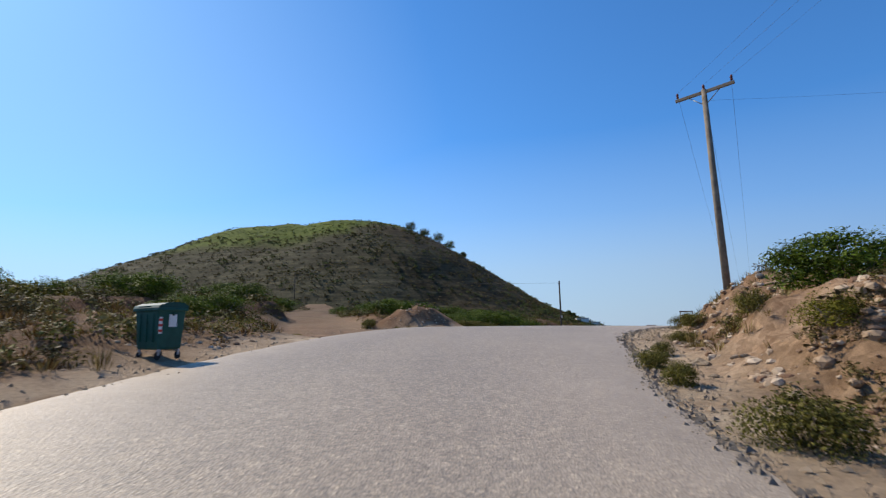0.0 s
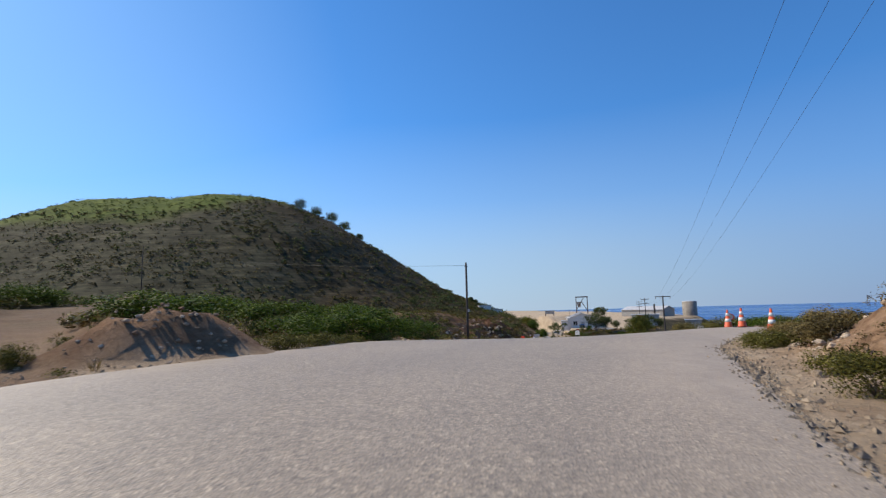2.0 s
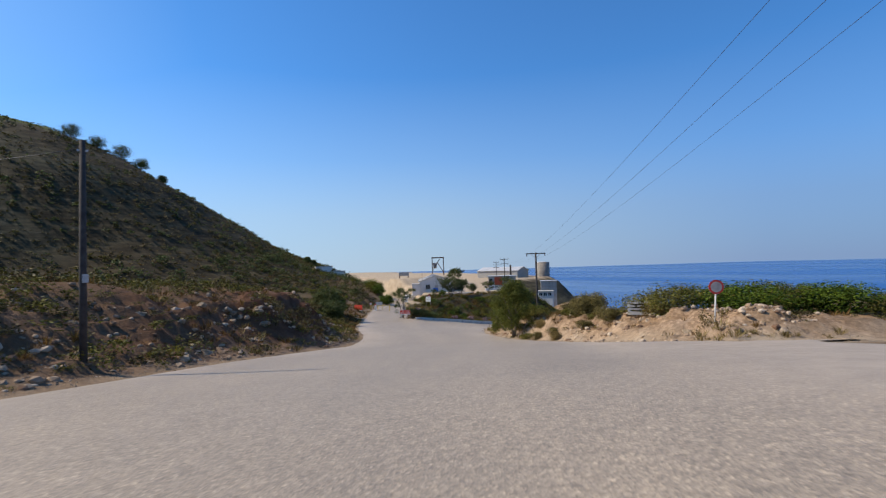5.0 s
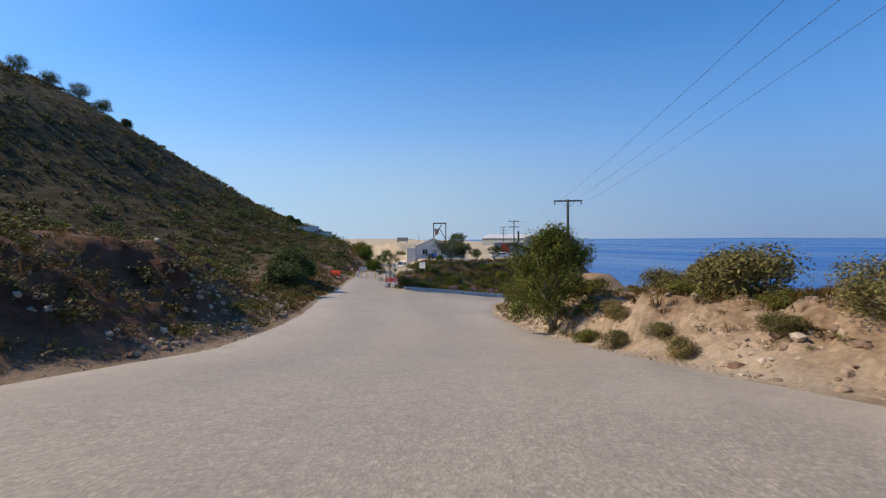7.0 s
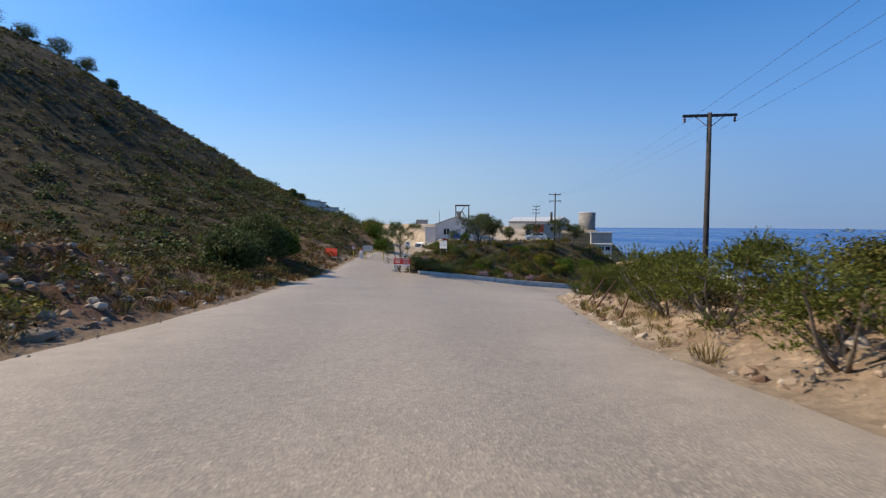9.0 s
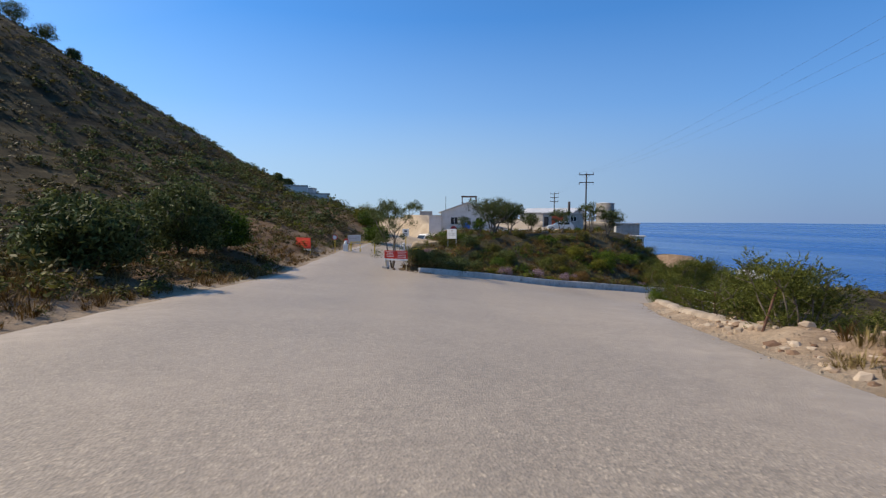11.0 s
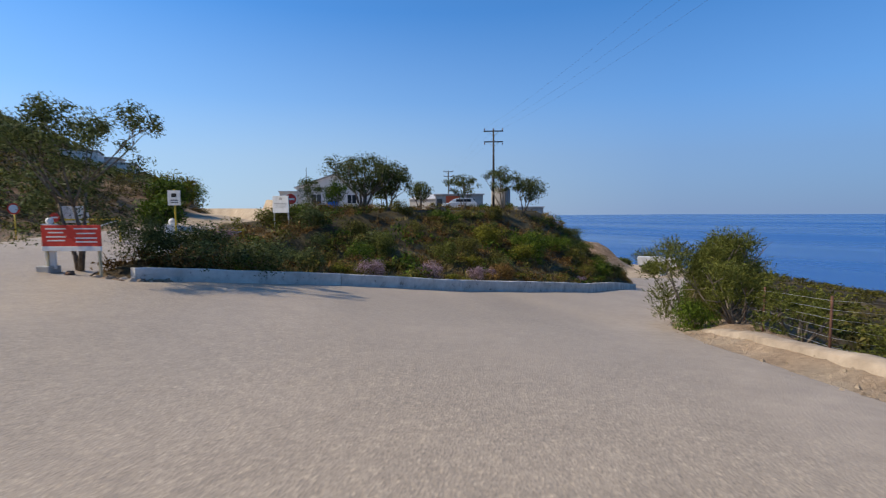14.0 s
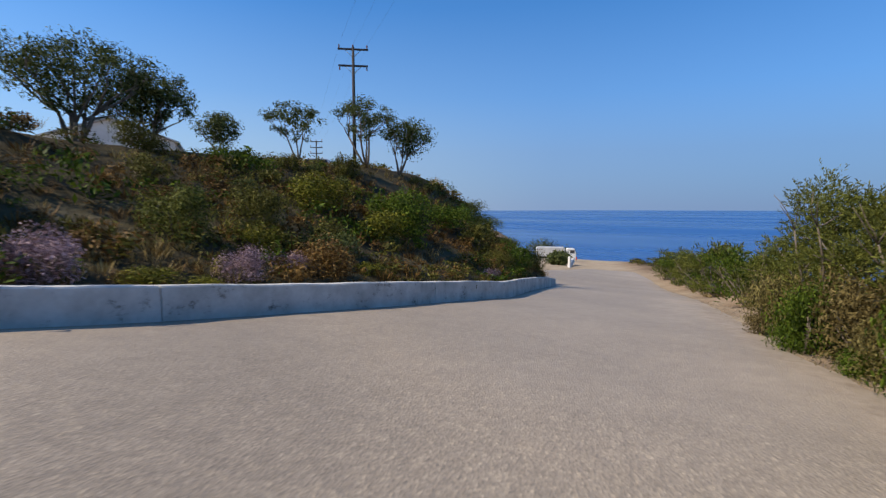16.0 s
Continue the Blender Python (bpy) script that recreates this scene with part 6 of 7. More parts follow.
# ---- works buildings ----
def window(parent, x, z, w, h, y=0.0, axis=0):
    """A window in the wall plane y (local), with frame, sill and two panes."""
    fr = bmesh.new()
    for x0, x1, z0, z1 in ((x - w / 2, x + w / 2, z + h / 2 - 0.07, z + h / 2), (x - w / 2, x + w / 2, z - h / 2, z - h / 2 + 0.07), (x - w / 2, x - w / 2 + 0.07, z - h / 2, z + h / 2),
                           (x + w / 2 - 0.07, x + w / 2, z - h / 2, z + h / 2), (x - 0.035, x + 0.035, z - h / 2, z + h / 2)):
        box(fr, x0, y - 0.06, z0, x1, y + 0.02, z1)
    win = part("window", fr, M_WHITE, parent, "white framed window with dark panes")
    for k in (0, 1):
        part("pane", bx(x - w / 2 + 0.06 + k * w / 2 - 0.03 * k, y - 0.025, z - h / 2 + 0.06, x - 0.03 + k * w / 2, y - 0.012, z + h / 2 - 0.06), M_GLASS, win)
    part("sill", bx(x - w / 2 - 0.06, y - 0.12, z - h / 2 - 0.06, x + w / 2 + 0.06, y + 0.02, z - h / 2), M_CONCRETE, win)


def gable_hall(m, w, eave, ridge, depth, label, wall_mat, roof_mat, roof_name="roof"):
    """A hall: gable wall in the local plane y = 0, from x = 0 to w, the ridge running to +y."""
    t = thing("works_hall", m, label, "building", "works buildings")
    bm = bmesh.new()
    prof = [(0, -1.2), (w, -1.2), (w, eave), (w / 2, ridge), (0, eave)]
    a = [bm.verts.new((x, 0, z)) for x, z in prof]
    b = [bm.verts.new((x, depth, z)) for x, z in prof]
    for i in range(5):
        bm.faces.new((a[i], a[(i + 1) % 5], b[(i + 1) % 5], b[i]))
    bm.faces.new(a[::-1])
    bm.faces.new(b)
    bmesh.ops.recalc_face_normals(bm, faces=bm.faces)
    part("wall", bm, wall_mat, t)
    for sg, x0 in ((1, 0), (-1, w)):
        sl = (ridge - eave) / (w / 2)
        p = [(x0 - sg * 0.35, eave - 0.35 * sl + 0.06), (w / 2, ridge + 0.06), (w / 2, ridge + 0.16), (x0 - sg * 0.35, eave - 0.35 * sl + 0.16)]
        bm = bmesh.new()
        u = [bm.verts.new((x, -0.35, z)) for x, z in p]
        v = [bm.verts.new((x, depth + 0.35, z)) for x, z in p]
        for i in range(4):
            bm.faces.new((u[i], u[(i + 1) % 4], v[(i + 1) % 4], v[i]))
        bm.faces.new(u)
        bm.faces.new(v[::-1])
        bmesh.ops.recalc_face_normals(bm, faces=bm.faces)
        rf = part(roof_name, bm, roof_mat, t, "pale corrugated roof sheets")
        for k in range(int(depth / 1.2)):
            y = 0.4 + k * 1.2
            part("seam", tb([(p[3][0], y, p[3][1] + 0.01), (w / 2, y, ridge + 0.17)], 0.025, 4), roof_mat, rf)
    return t


hall = gable_hall(pose(70.6, 168.2, -5.15, 0, 0, -23), 9.0, 3.0, 4.6, 22, "white rendered works hall with a low gable roof", M_RENDER, M_SHEET)
window(hall, 2.3, 1.6, 1.3, 1.3)
window(hall, 6.6, 1.6, 1.2, 1.2)
part("door", bx(4.1, -0.05, 0, 5.1, 0.02, 2.1, bevel=0.01), M_CONCRETE, hall, "grey metal door")
annex = thing("annex", pose(68.4, 168.0, -5.15, 0, 0, -23), "small pale flat-roofed annex beside the hall", "building", "works buildings")
part("wall", bx(0, 0, -0.6, 2.0, 2.6, 2.4, bevel=0.02), M_RENDER, annex)
part("roof", bx(-0.15, -0.15, 2.4, 2.15, 2.75, 2.55, bevel=0.02), M_SHEET, annex)

shed = gable_hall(pose(128.6, 228.3, -5.2, 0, 0, -56), 14.0, 3.6, 5.2, 20, "long works shed with a pale corrugated roof", M_CONCRETE, M_SHEET)
shed.matrix_world = pose(146.0, 232.0, -4.6, 0, 0, 34)
low = thing("works_hall", pose(103.0, 186.0, -4.8, 0, 0, -34), "low pale works building with an orange door", "building", "works buildings")
part("wall", bx(0, 0, -1.0, 9, 7, 2.8, bevel=0.03), M_CONCRETE, low)
part("roof", bx(-0.3, -0.3, 2.8, 9.3, 7.3, 3.02, bevel=0.03), M_SHEET, low)
part("door", bx(2.0, -0.06, 0, 4.6, 0.02, 2.6, bevel=0.01), M_ORANGE, low, "orange steel door")
part("door", bx(0.3, -0.05, 0, 1.3, 0.02, 2.1, bevel=0.01), M_GLASS, low, "dark doorway")
window(low, 6.8, 1.6, 1.4, 1.1)

M_SILO = worn((0.20, 0.18, 0.155), (0.31, 0.285, 0.25), 0.7, 0.9)
silo = thing("silo", pose(162.0, 234.5, -9.0), "tall six-sided grey concrete silo", "silo")
part("shell", tb([(0, 0, -3), (0, 0, 11.3)], [3.2, 3.2], 6), M_SILO, silo)
part("cap", tb([(0, 0, 11.3), (0, 0, 11.5), (0, 0, 11.75)], [3.35, 3.35, 1.2], 6), M_SHEET, silo)
for k in range(9):
    part("hoop", tb([(0, 0, -1 + 1.35 * k), (0, 0, -0.93 + 1.35 * k)], [3.24, 3.24], 6), M_SILO, silo)
b = thing("hopper_house", pose(124.2, 186.0, -10.0, 0, 0, -36), "grey concrete hopper house with a pale roof", "building", "works buildings")
part("wall", bx(0, 0, -3, 5.4, 5, 5.6, bevel=0.03), M_CONCRETE, b)
part("roof", bx(-0.25, -0.25, 5.6, 5.65, 5.25, 5.85, bevel=0.03), M_SHEET, b)
cab = thing("control_cabin", pose(109.8, 168.4, -9.6, 0, 0, -42), "pale concrete cabin with a band of windows on the slope", "building", "works buildings")
part("wall", bx(0, 0, -3, 4.4, 3.6, 2.9, bevel=0.03), M_RENDER, cab)
part("roof", bx(-0.3, -0.3, 2.9, 4.7, 3.9, 3.1, bevel=0.03), M_CONCRETE, cab)
for k in range(3):
    window(cab, 0.85 + 1.35 * k, 2.1, 1.1, 1.0)
hut = thing("hut", pose(49.5, 196.0, 0.15, 0, 0, -20), "small white flat-roofed hut on the hill shoulder", "building")
part("wall", bx(0, 0, -2.5, 3.8, 3.4, 2.7, bevel=0.03), M_RENDER, hut)
part("roof", bx(-0.15, -0.15, 2.7, 3.95, 3.55, 2.9, bevel=0.03), M_CONCRETE, hut)
part("parapet", bx(3.85, 0.3, -2.5, 5.4, 0.6, 1.5, bevel=0.03), M_CONCRETE, hut)

frame_t = thing("headframe", pose(138.6, 300.0, -3.6, 0, 0, -25), "dark steel hoisting frame standing above the roofs", "headframe")
for sx in (-3.2, 3.2):
    for sy in (-1.4, 1.4):
        part("column", bx(sx - 0.22, sy - 0.22, -3, sx + 0.22, sy + 0.22, 10.4, bevel=0.02), M_RUST, frame_t)
for sy in (-1.4, 1.4):
    part("beam", bx(-3.6, sy - 0.2, 10.2, 3.6, sy + 0.2, 10.8, bevel=0.02), M_RUST, frame_t)
part("brace", tb([(-3.2, -1.4, 3), (1.0, -1.4, 9.8)], 0.2, 6), M_RUST, frame_t)
part("brace", tb([(3.2, -1.4, 2), (-0.4, -1.4, 8.0)], 0.2, 6), M_RUST, frame_t)
part("hopper", bx(-3.0, -1.2, 4.5, -0.3, 1.2, 7.6, bevel=0.1, taper=0.6), M_CONCRETE, frame_t, "grey steel hopper")
conv = thing("conveyor_house", pose(107.0, 272.5, -4.6, 0, 0, -25), "dark small conveyor house on legs", "building", "works buildings")
part("cabin", bx(-2.4, -1.2, 2.4, 2.4, 1.2, 4.2, bevel=0.05), M_CONCRETE, conv)
for sx in (-2.1, 2.1):
    part("leg", bx(sx - 0.12, -0.9, -6, sx + 0.12, 0.9, 2.4, bevel=0.02), M_RUST, conv)
mast = thing("flagpole", pose(73.5, 172.9, -5.1), "tall thin dark mast beside the white hall", "mast")
part("pole", tb([(0, 0, -0.3), (0, 0, 5.9)], [0.06, 0.04], 8), M_POLE_DARK, mast)
stack = thing("chimney", pose(125.8, 207, -5), "thin dark steel flue above the roofs", "chimney")
part("pipe", tb([(0, 0, -0.5), (0, 0, 6.7)], [0.35, 0.35], 12), M_POLE_DARK, stack)
for i, (x, y) in enumerate([(101.2, 209.5), (103.2, 208.2)]):
    tree(x, y, 6.0, 4.2, M_TREE, "dark tree standing behind the works hall", 600 + i, 0.14, 2, 900, 0.5, 0.28, 0.44, group="trees behind the hall")
kerb = thing("planter_kerb", pose(71.5, 155.5, -5.1, 0, 0, -22), "low white kerb round the tree on the terrace", "kerb")
part("body", bx(0, 0, -0.3, 7.5, 0.3, 0.35, bevel=0.03), M_RENDER, kerb)
for i, (x, y, r) in enumerate([(76.9, 147.3, 0.62)]):
    pass


house = thing("flat_roofed_house", pose(51.5, 187.5, 0, 0, 0, -8), "low white flat-roofed house in two steps on the hill shoulder", "building", "works buildings")
for x0, x1, y0, y1, top in ((-4.6, -0.4, -2.5, 2.5, 2.9), (-0.396, 3.6, -2.1, 2.4, 1.5)):
    low = min(ground_z(51.5 + x, 187.5 + y) for x in (x0, x1) for y in (y0, y1)) - 0.5
    body = part("wall", bx(x0, y0, low, x1, y1, top - 0.25, bevel=0.02), M_RENDER, house)
    part("parapet", bx(x0 - 0.08, y0 - 0.08, top - 0.25, x1 + 0.08, y1 + 0.08, top, bevel=0.02), M_CONCRETE, house)


# ---- vehicles ----
def wheels(t, xs, half, r, wide=0.22):
    for x in xs:
        for sy in (-1, 1):
            tyre = part("wheel", tb([(x, sy * half - wide / 2, r), (x, sy * half - wide / 2 + 0.03, r), (x, sy * half + wide / 2 - 0.03, r), (x, sy * half + wide / 2, r)], [r * 0.92, r, r, r * 0.92], 18), M_BLACK, t, "black rubber tyre")
            part("rim", tb([(x, sy * (half + wide / 2) - 0.01, r), (x, sy * (half + wide / 2) + 0.012, r)], r * 0.6, 14), M_STEEL, tyre)


def shell(prof, half, bevel=0.05):
    bm = bmesh.new()
    a = [bm.verts.new((x, -half, z)) for x, z in prof]
    b = [bm.verts.new((x, half, z)) for x, z in prof]
    n = len(prof)
    for i in range(n):
        bm.faces.new((a[i], a[(i + 1) % n], b[(i + 1) % n], b[i]))
    bm.faces.new(a[::-1])
    bm.faces.new(b)
    bmesh.ops.recalc_face_normals(bm, faces=bm.faces)
    if bevel:
        bmesh.ops.bevel(bm, geom=bm.edges[:], offset=bevel, segments=2, profile=0.5, affect="EDGES")
    return bm


def car(m, paint, label):
    t = thing("car", m, label, "car", "parked vehicles")
    part("body", shell([(-2.05, 0.35), (-2.05, 0.78), (-1.95, 0.95), (1.0, 0.98), (1.85, 0.82), (2.05, 0.62), (2.05, 0.35)], 0.84, 0.06), paint, t)
    cabin = part("cabin", shell([(-1.95, 0.93), (-1.55, 1.38), (-1.2, 1.47), (0.1, 1.47), (0.45, 1.38), (1.1, 0.95)], 0.72, 0.05), paint, t)
    for sy in (-1, 1):
        part("side_window", bx(-1.35, sy * 0.725 - 0.01, 1.02, -0.42, sy * 0.725 + 0.01, 1.36), M_GLASS, cabin)
        part("side_window", bx(-0.36, sy * 0.725 - 0.01, 1.02, 0.45, sy * 0.725 + 0.01, 1.34), M_GLASS, cabin)
        part("headlight", bx(1.9, sy * 0.6 - 0.14, 0.62, 2.07, sy * 0.6 + 0.14, 0.76, bevel=0.02), M_SHEET, t)
        part("tail_light", bx(-2.08, sy * 0.68 - 0.1, 0.66, -1.98, sy * 0.68 + 0.1, 0.86, bevel=0.02), M_RED, t)
    part("windscreen", shell([(0.5, 1.37), (1.12, 0.99), (1.14, 1.01), (0.52, 1.39)], 0.62, 0), M_GLASS, cabin)
    wheels(t, (-1.28, 1.3), 0.74, 0.31)
    return t


PALE = worn((0.50, 0.54, 0.56), (0.62, 0.66, 0.68), 2, 0.35)
car(pose(86.2, 155.9, ground_z(86.2, 155.9) - 0.01, 0, 0, 152), PALE, "pale silver hatchback car parked under the olive trees")

van = thing("van", pose(73.0, 181.5, ground_z(73.0, 181.5), 0, 0, 212), "white delivery van parked beside the hall", "van", "parked vehicles")
part("body", shell([(-2.4, 0.4), (-2.4, 2.2), (0.9, 2.25), (1.5, 1.9), (2.1, 1.25), (2.7, 1.05), (2.75, 0.4)], 0.95, 0.08), M_WHITE, van)
part("windscreen", shell([(1.42, 1.98), (2.1, 1.27), (2.13, 1.3), (1.46, 2.02)], 0.8, 0), M_GLASS, van)
for sy in (-1, 1):
    part("side_window", bx(0.75, sy * 0.955 - 0.01, 1.3, 1.6, sy * 0.955 + 0.01, 1.85), M_GLASS, van)
    part("headlight", bx(2.6, sy * 0.7 - 0.14, 0.75, 2.78, sy * 0.7 + 0.14, 0.95, bevel=0.02), M_SHEET, van)
wheels(van, (-1.5, 1.8), 0.82, 0.35)

gt = ground_z(166.0, 179.5)
truck = thing("lorry", pose(166.0, 179.5, gt, 0, 0, -58), "white lorry with a grey tipper body parked by the lower road", "lorry", "parked vehicles")
part("chassis", bx(-4.4, -0.45, 0.7, 4.2, 0.45, 1.0, bevel=0.03), M_BLACK, truck)
part("tipper", shell([(-4.6, 1.1), (-4.8, 3.0), (-4.5, 3.3), (1.5, 3.3), (1.8, 3.0), (1.8, 1.1)], 1.22, 0.08), M_SHEET, truck, "pale grey tipper body")
cabp = part("cab", shell([(2.1, 0.6), (2.1, 2.9), (2.4, 3.1), (3.9, 3.0), (4.3, 2.0), (4.35, 0.6)], 1.2, 0.08), M_WHITE, truck, "white driver's cab")
part("windscreen", shell([(4.0, 2.85), (4.3, 2.0), (4.36, 2.0), (4.06, 2.87)], 1.05, 0), M_GLASS, cabp)
part("bumper", bx(4.2, -1.2, 0.45, 4.5, 1.2, 1.15, bevel=0.05), M_RED, cabp, "red front bumper")
for sy in (-1, 1):
    part("side_window", bx(3.0, sy * 1.205 - 0.01, 1.95, 3.95, sy * 1.205 + 0.01, 2.7), M_GLASS, cabp)
    part("headlight", bx(4.35, sy * 0.85 - 0.2, 0.7, 4.53, sy * 0.85 + 0.2, 0.95, bevel=0.02), M_SHEET, cabp)
wheels(truck, (-3.4, -2.1, 3.2), 1.0, 0.5, 0.35)

dig = thing("excavator", pose(150.0, 190.0, ground_z(150, 190), 0, 0, 20), "small rusty brown excavator beside the sand heap", "excavator")
part("cab", bx(-1.2, -0.9, 0.9, 1.2, 0.9, 2.6, bevel=0.08), M_RUST, dig)
for sy in (-1, 1):
    part("track", bx(-1.8, sy * 1.0 - 0.3, 0.0, 1.8, sy * 1.0 + 0.3, 0.8, bevel=0.2), M_BLACK, dig)
part("boom", tb([(1.0, 0, 1.6), (2.6, 0, 3.2), (4.0, 0, 2.2), (4.2, 0, 0.8)], [0.22, 0.2, 0.16, 0.12], 8), M_RUST, dig)
mk = thing("marker_post", pose(124.5, 153.2, ground_z(124.5, 153.2)), "white concrete marker post at the bend of the road", "post")
part("post", bx(-0.16, -0.16, -0.3, 0.16, 0.16, 1.5, bevel=0.03), M_WHITE, mk)
kb = thing("island_kerb", pose(126.0, 154.0, ground_z(126, 154), 0, 0, 25), "low white kerb round a dry verge island", "kerb")
part("body", bx(0, 0, -0.5, 11, 0.3, 0.28, bevel=0.04), M_RENDER, kb)


# ---- wire fence on the right ----
fence_line = np.array([(54.8, 103.6), (57.0, 106.6), (59.3, 109.2), (61.8, 111.8), (64.6, 114.2), (67.6, 116.0), (71.2, 117.6), (75.0, 119.4), (79.0, 121.0), (83.5, 122.6)]) + np.array([0.6, -0.65])
fence = thing("wire_fence", pose(0, 0, 0), "rusty wire fence on thin posts above the slope", "fence")
fz = [ground_z(*p) for p in fence_line]
for i, ((x, y), z) in enumerate(zip(fence_line, fz)):
    part("post", tb([(x, y, z - 0.4), (x + 0.03 * math.sin(i * 2.1), y, z + 1.25)], [0.03, 0.028], 6), M_RUST, fence)
for k in range(6):
    pts = [(x, y, z + 0.2 + 0.19 * k) for (x, y), z in zip(fence_line, fz)]
    part("wire", tb(pts, 0.004, 4), M_STEEL, fence)
for i, (x, y, a, b) in enumerate([(50.3, 97.6, 1.1, 0.7), (46.6, 92.0, 1.0, -0.5), (44.0, 87.6, 0.9, 0.6), (47.4, 93.6, 1.3, 0.3)]):
    z = ground_z(x, y)
    p = part("fence_post", tb([(x, y, z - 0.25), (x + a * 1.1, y + b * 0.5, z + 1.25)], [0.035, 0.03], 7), M_RUST)
    tagged(p, "leaning rusty iron fence post in the sandy bank", "post", "leaning posts")


# ---- stones ----
def stone_mesh(seed, n=2):
    bm = bmesh.new()
    bmesh.ops.create_icosphere(bm, subdivisions=n, radius=1.0)
    off = Vector((seed * 3.1, seed * 1.7, 0))
    for v in bm.verts:
        d = v.co.normalized()
        v.co = d * (0.75 + 0.5 * noise.noise(d * 1.1 + off) + 0.16 * noise.noise(d * 3.3 + off))
        v.co.z *= 0.62
    me = bpy.data.meshes.new("stone")
    bm.to_mesh(me)
    bm.free()
    me.materials.append(M_ROCK)
    return me


stones = [stone_mesh(i) for i in range(6)]
rs = np.random.RandomState(77)


def boulder(x, y, r, label, group):
    ob = new("boulder", stones[rs.randint(6)])
    ob.matrix_world = Matrix.Translation((x, y, ground_z(x, y) + r * 0.02)) @ Matrix.Rotation(rs.rand() * 6.28, 4, "Z") @ Matrix.Diagonal((r, r * (0.7 + 0.4 * rs.rand()), r * (0.7 + 0.4 * rs.rand()), 1))
    return tagged(ob, label, "rock", group)


boulder(76.9, 146.4, 0.75, "large pale brown boulder on the terrace edge", "boulders")
for k in range(50):
    y = 44 + 62 * rs.rand()
    x = np.interp(y, LEFT[:, 1], LEFT[:, 0]) - 0.6 - 5.5 * rs.rand() ** 1.5
    boulder(x, y, 0.12 + 0.34 * rs.rand() ** 2.5, "pale weathered rock lying on the cut bank", "rocks on the bank")
for k in range(46):
    y = 4 + 26 * rs.rand()
    x = np.interp(y, RIGHT[:10, 1], RIGHT[:10, 0]) + 0.7 + 5 * rs.rand() ** 1.3
    boulder(x, y, 0.06 + 0.2 * rs.rand() ** 2, "pale weathered rock on the sandy bank", "rocks on the sandy bank")
for k in range(60):
    y = 55 + 42 * rs.rand()
    x = np.interp(y, RIGHT2[3:13, 1], RIGHT2[3:13, 0]) + 0.6 + 4.5 * rs.rand() ** 1.3
    boulder(x, y, 0.06 + 0.2 * rs.rand() ** 2, "pale weathered rock on the sandy bank", "rocks on the sandy bank")


def pebbles(n, seed, lines, off=0.25, wide=0.6, stray=1.4):
    """Loose stones along road edges, one mesh."""
    rs = np.random.RandomState(seed)
    base = np.array([(1, 0, 0), (-0.5, 0.87, 0), (-0.5, -0.87, 0), (0, 0, 0.8)], float)
    tri = np.array([(0, 1, 3), (1, 2, 3), (2, 0, 3)])
    vs, fs = [], []
    for i in range(n):
        line, sg = lines[rs.randint(len(lines))]
        k = rs.rand() * (len(line) - 1.001)
        a, b = line[int(k)], line[int(k) + 1]
        d = (b - a) / np.hypot(*(b - a))
        p = a + (b - a) * (k - int(k)) + np.array((-d[1], d[0])) * sg * (rs.normal(off, wide) + stray * (rs.rand() < 0.35) * rs.rand())
        vs.append(p)
    vs = np.array(vs)
    z = np.maximum(terrain(vs)[0], datum(vs) - 0.05)
    r = 0.015 + 0.05 * rs.rand(n) ** 3
    a = rs.rand(n) * 6.28
    q = base[None] * (r[:, None, None] * (0.7 + 0.6 * rs.rand(n, 4, 1)))
    x = q[..., 0] * np.cos(a)[:, None] - q[..., 1] * np.sin(a)[:, None] + vs[:, 0, None]
    y = q[..., 0] * np.sin(a)[:, None] + q[..., 1] * np.cos(a)[:, None] + vs[:, 1, None]
    v = np.stack([x, y, q[..., 2] + z[:, None]], axis=2).reshape(-1, 3)
    f = (tri[None] + 4 * np.arange(n)[:, None, None]).reshape(-1, 3)
    return mesh_of(v, f)


tagged(part("gravel", pebbles(9000, 31, [(LEFT[1:19], 1), (RIGHT[1:10], -1), (RIGHT2[2:19], -1)]), M_ROCK), "loose pale gravel along the road edges", "gravel", kind="stuff")


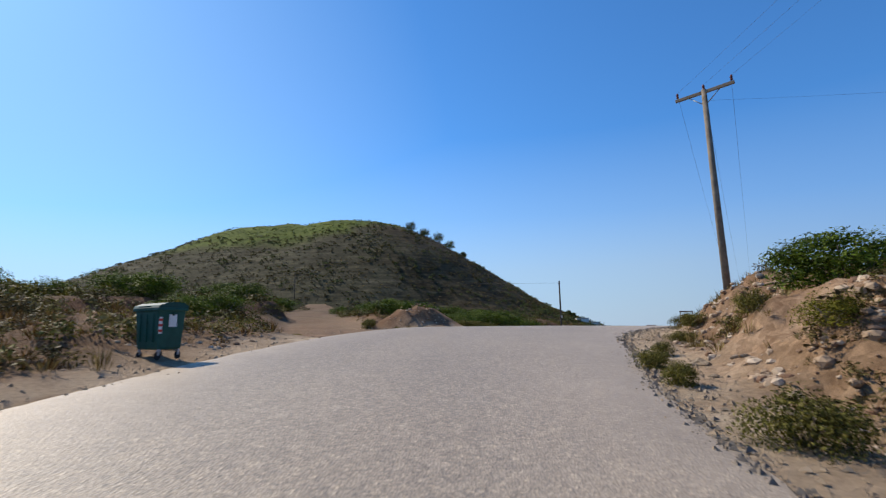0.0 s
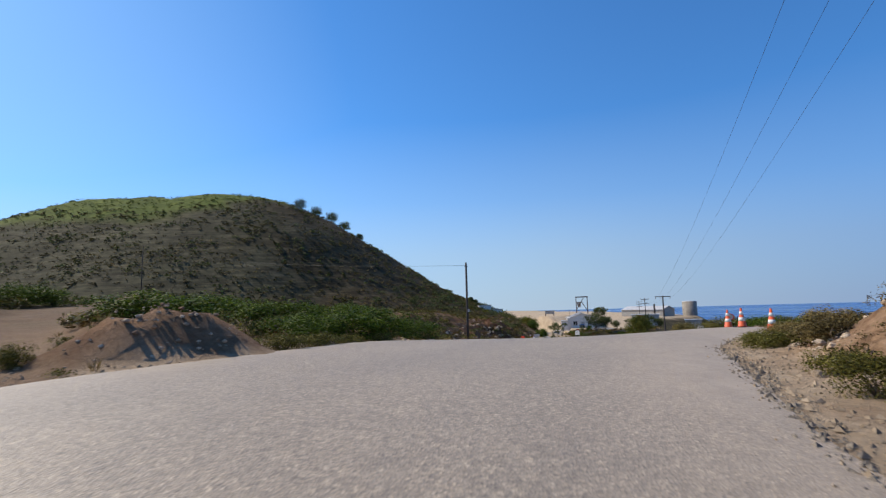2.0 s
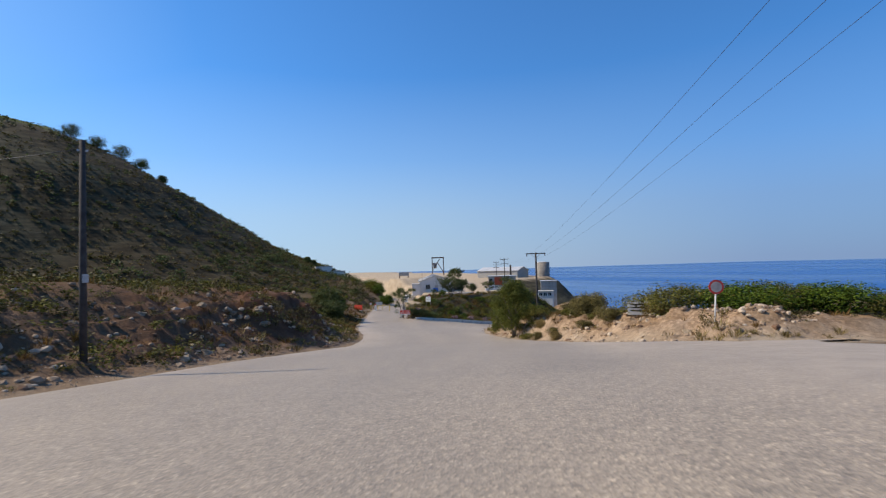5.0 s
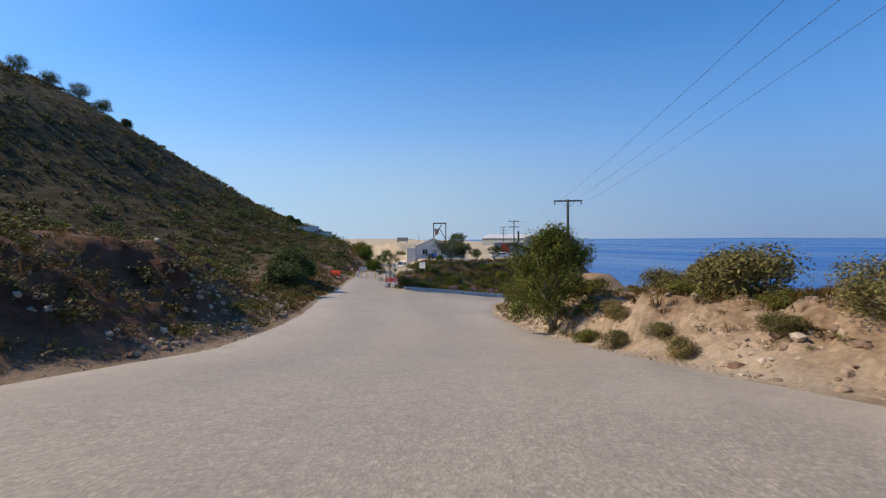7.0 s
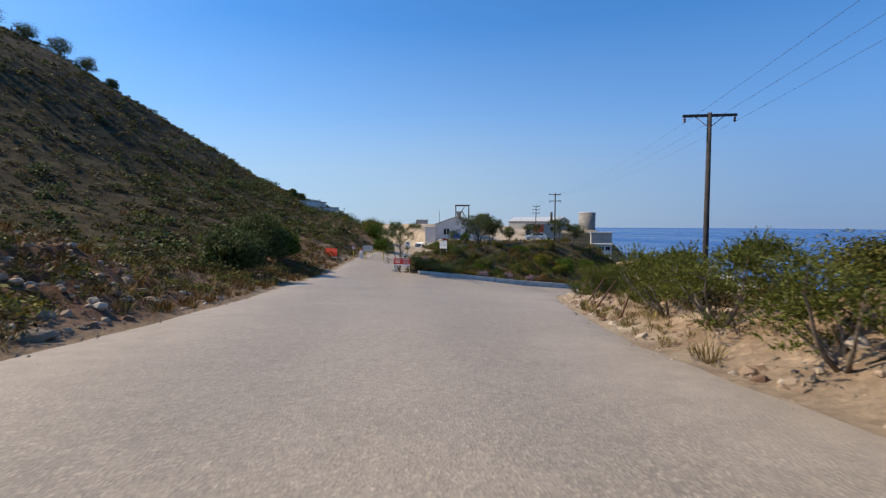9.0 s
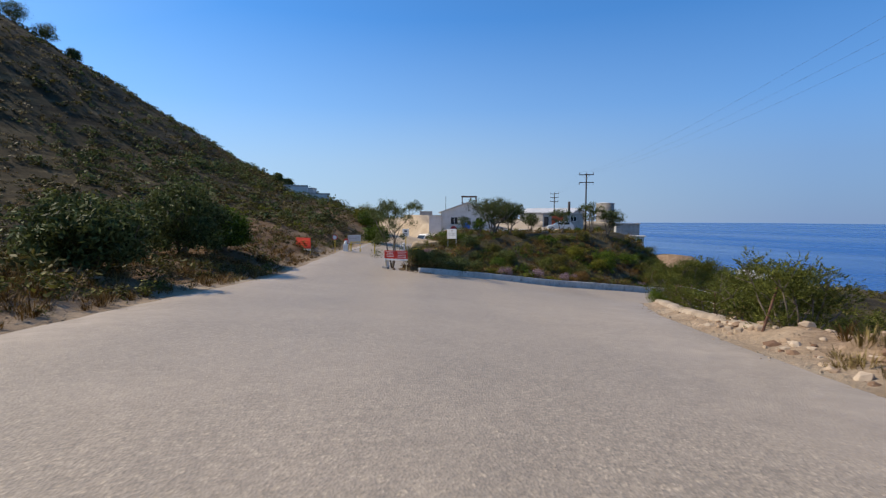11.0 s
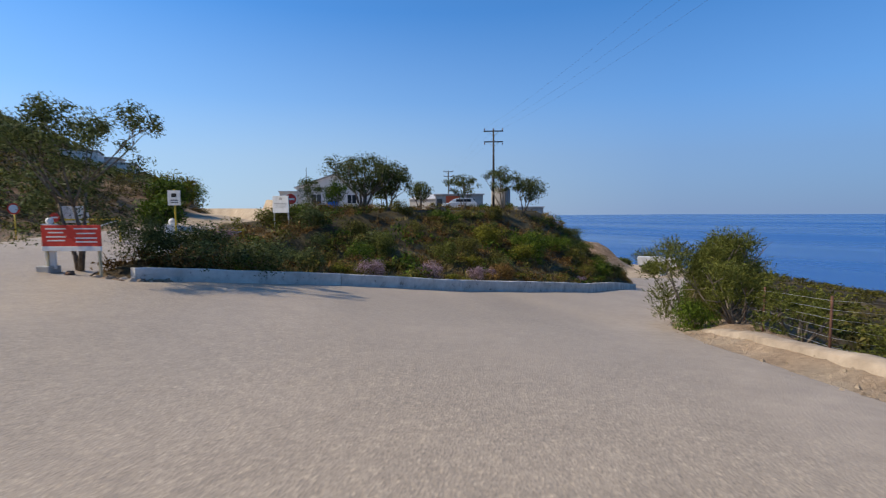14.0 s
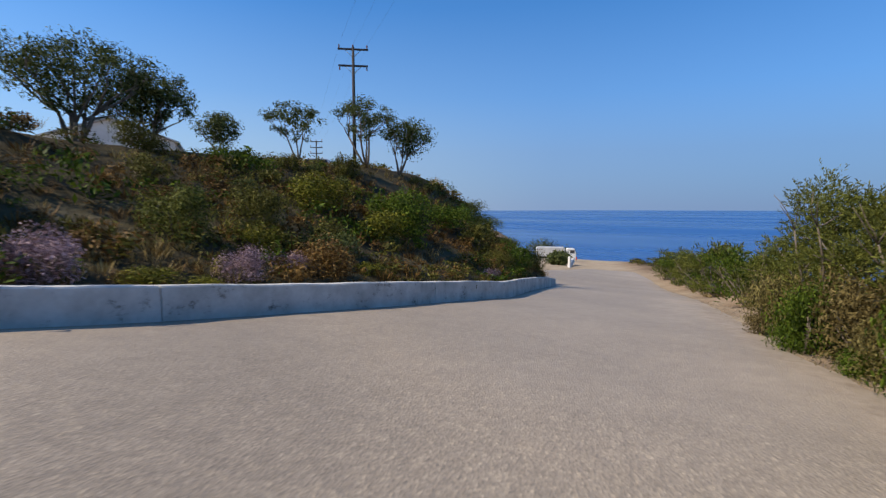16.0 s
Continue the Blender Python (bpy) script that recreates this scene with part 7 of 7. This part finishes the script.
def rubble(seed):
    """Loose and half-buried stones on the bare banks, one mesh."""
    rs = np.random.RandomState(seed)
    spots = np.vstack([along(6500, RIGHT[1:11], -1, 1.5, 8.0, 0.03, 0.16, 1.0, 71, 2.0, -0.12, 1.2), along(3600, LEFT[6:15], 1, 0.6, 7.0, 0.03, 0.2, 1.0, 72, 2.0, -0.05, 1.3),
                       along(3600, RIGHT2[2:13], -1, 0.4, 6.5, 0.03, 0.2, 1.0, 73, 2.0, 0.0, 1.2)])
    spots = np.vstack([spots, along(1300, NEAR_BANK, 1, 0.9, 7.0, 0.03, 0.13, 1.0, 75, 2.0, 0.0, 1.2)])
    spots = np.vstack([spots, along(420, np.array([(48.6, 127.6), (49.3, 125.4), (50.6, 124.3), (52.0, 124.5)]), 1, -0.15, 0.35, 0.08, 0.2, 1.0, 74, 2.0, -1.0)])
    heap = rs.normal(0, 1, (260, 2)) * np.array([1.5, 1.0]) + np.array([-0.4, 34.3])
    spots = np.vstack([spots, np.column_stack([heap, 0.04 + 0.08 * rs.rand(260) ** 2, np.ones(260)])[heap[:, 0] < 1.3]])
    g = (1 + 5 ** 0.5) / 2
    base = np.array([(-1, g, 0), (1, g, 0), (-1, -g, 0), (1, -g, 0), (0, -1, g), (0, 1, g), (0, -1, -g), (0, 1, -g), (g, 0, -1), (g, 0, 1), (-g, 0, -1), (-g, 0, 1)]) * np.array([0.55, 0.42, 0.34])
    tri = np.array([(0, 11, 5), (0, 5, 1), (0, 1, 7), (0, 7, 10), (0, 10, 11), (1, 5, 9), (5, 11, 4), (11, 10, 2), (10, 7, 6), (7, 1, 8), (3, 9, 4), (3, 4, 2), (3, 2, 6), (3, 6, 8), (3, 8, 9), (4, 9, 5), (2, 4, 11), (6, 2, 10), (8, 6, 7), (9, 8, 1)])
    n = len(spots)
    q = base[None] * (spots[:, 2] ** 1.25 * 1.6)[:, None, None] * (0.72 + 0.5 * rs.rand(n, 12, 3))
    a = rs.rand(n) * 6.28
    x = q[..., 0] * np.cos(a)[:, None] - q[..., 1] * np.sin(a)[:, None] + spots[:, 0, None]
    y = q[..., 0] * np.sin(a)[:, None] + q[..., 1] * np.cos(a)[:, None] + spots[:, 1, None]
    v = np.stack([x, y, q[..., 2] + terrain(spots[:, :2])[0][:, None]], axis=2).reshape(-1, 3)
    return mesh_of(v, (tri[None] + 12 * np.arange(n)[:, None, None]).reshape(-1, 3))


tagged(part("rubble", rubble(83), M_RUBBLE), "pale and reddish stones strewn over the bare banks", "stones", kind="stuff")
M_CRUMB = worn((0.11, 0.096, 0.08), (0.24, 0.205, 0.165), 9, 0.95, 0, 0.3, 0.01, 6, 0.1)
tagged(part("asphalt_crumbs", pebbles(1700, 32, [(RIGHT[1:9], -1)], 0.0, 0.14, 0.0), M_CRUMB), "dark crumbs of broken asphalt along the ragged road edge", "rubble", kind="stuff")
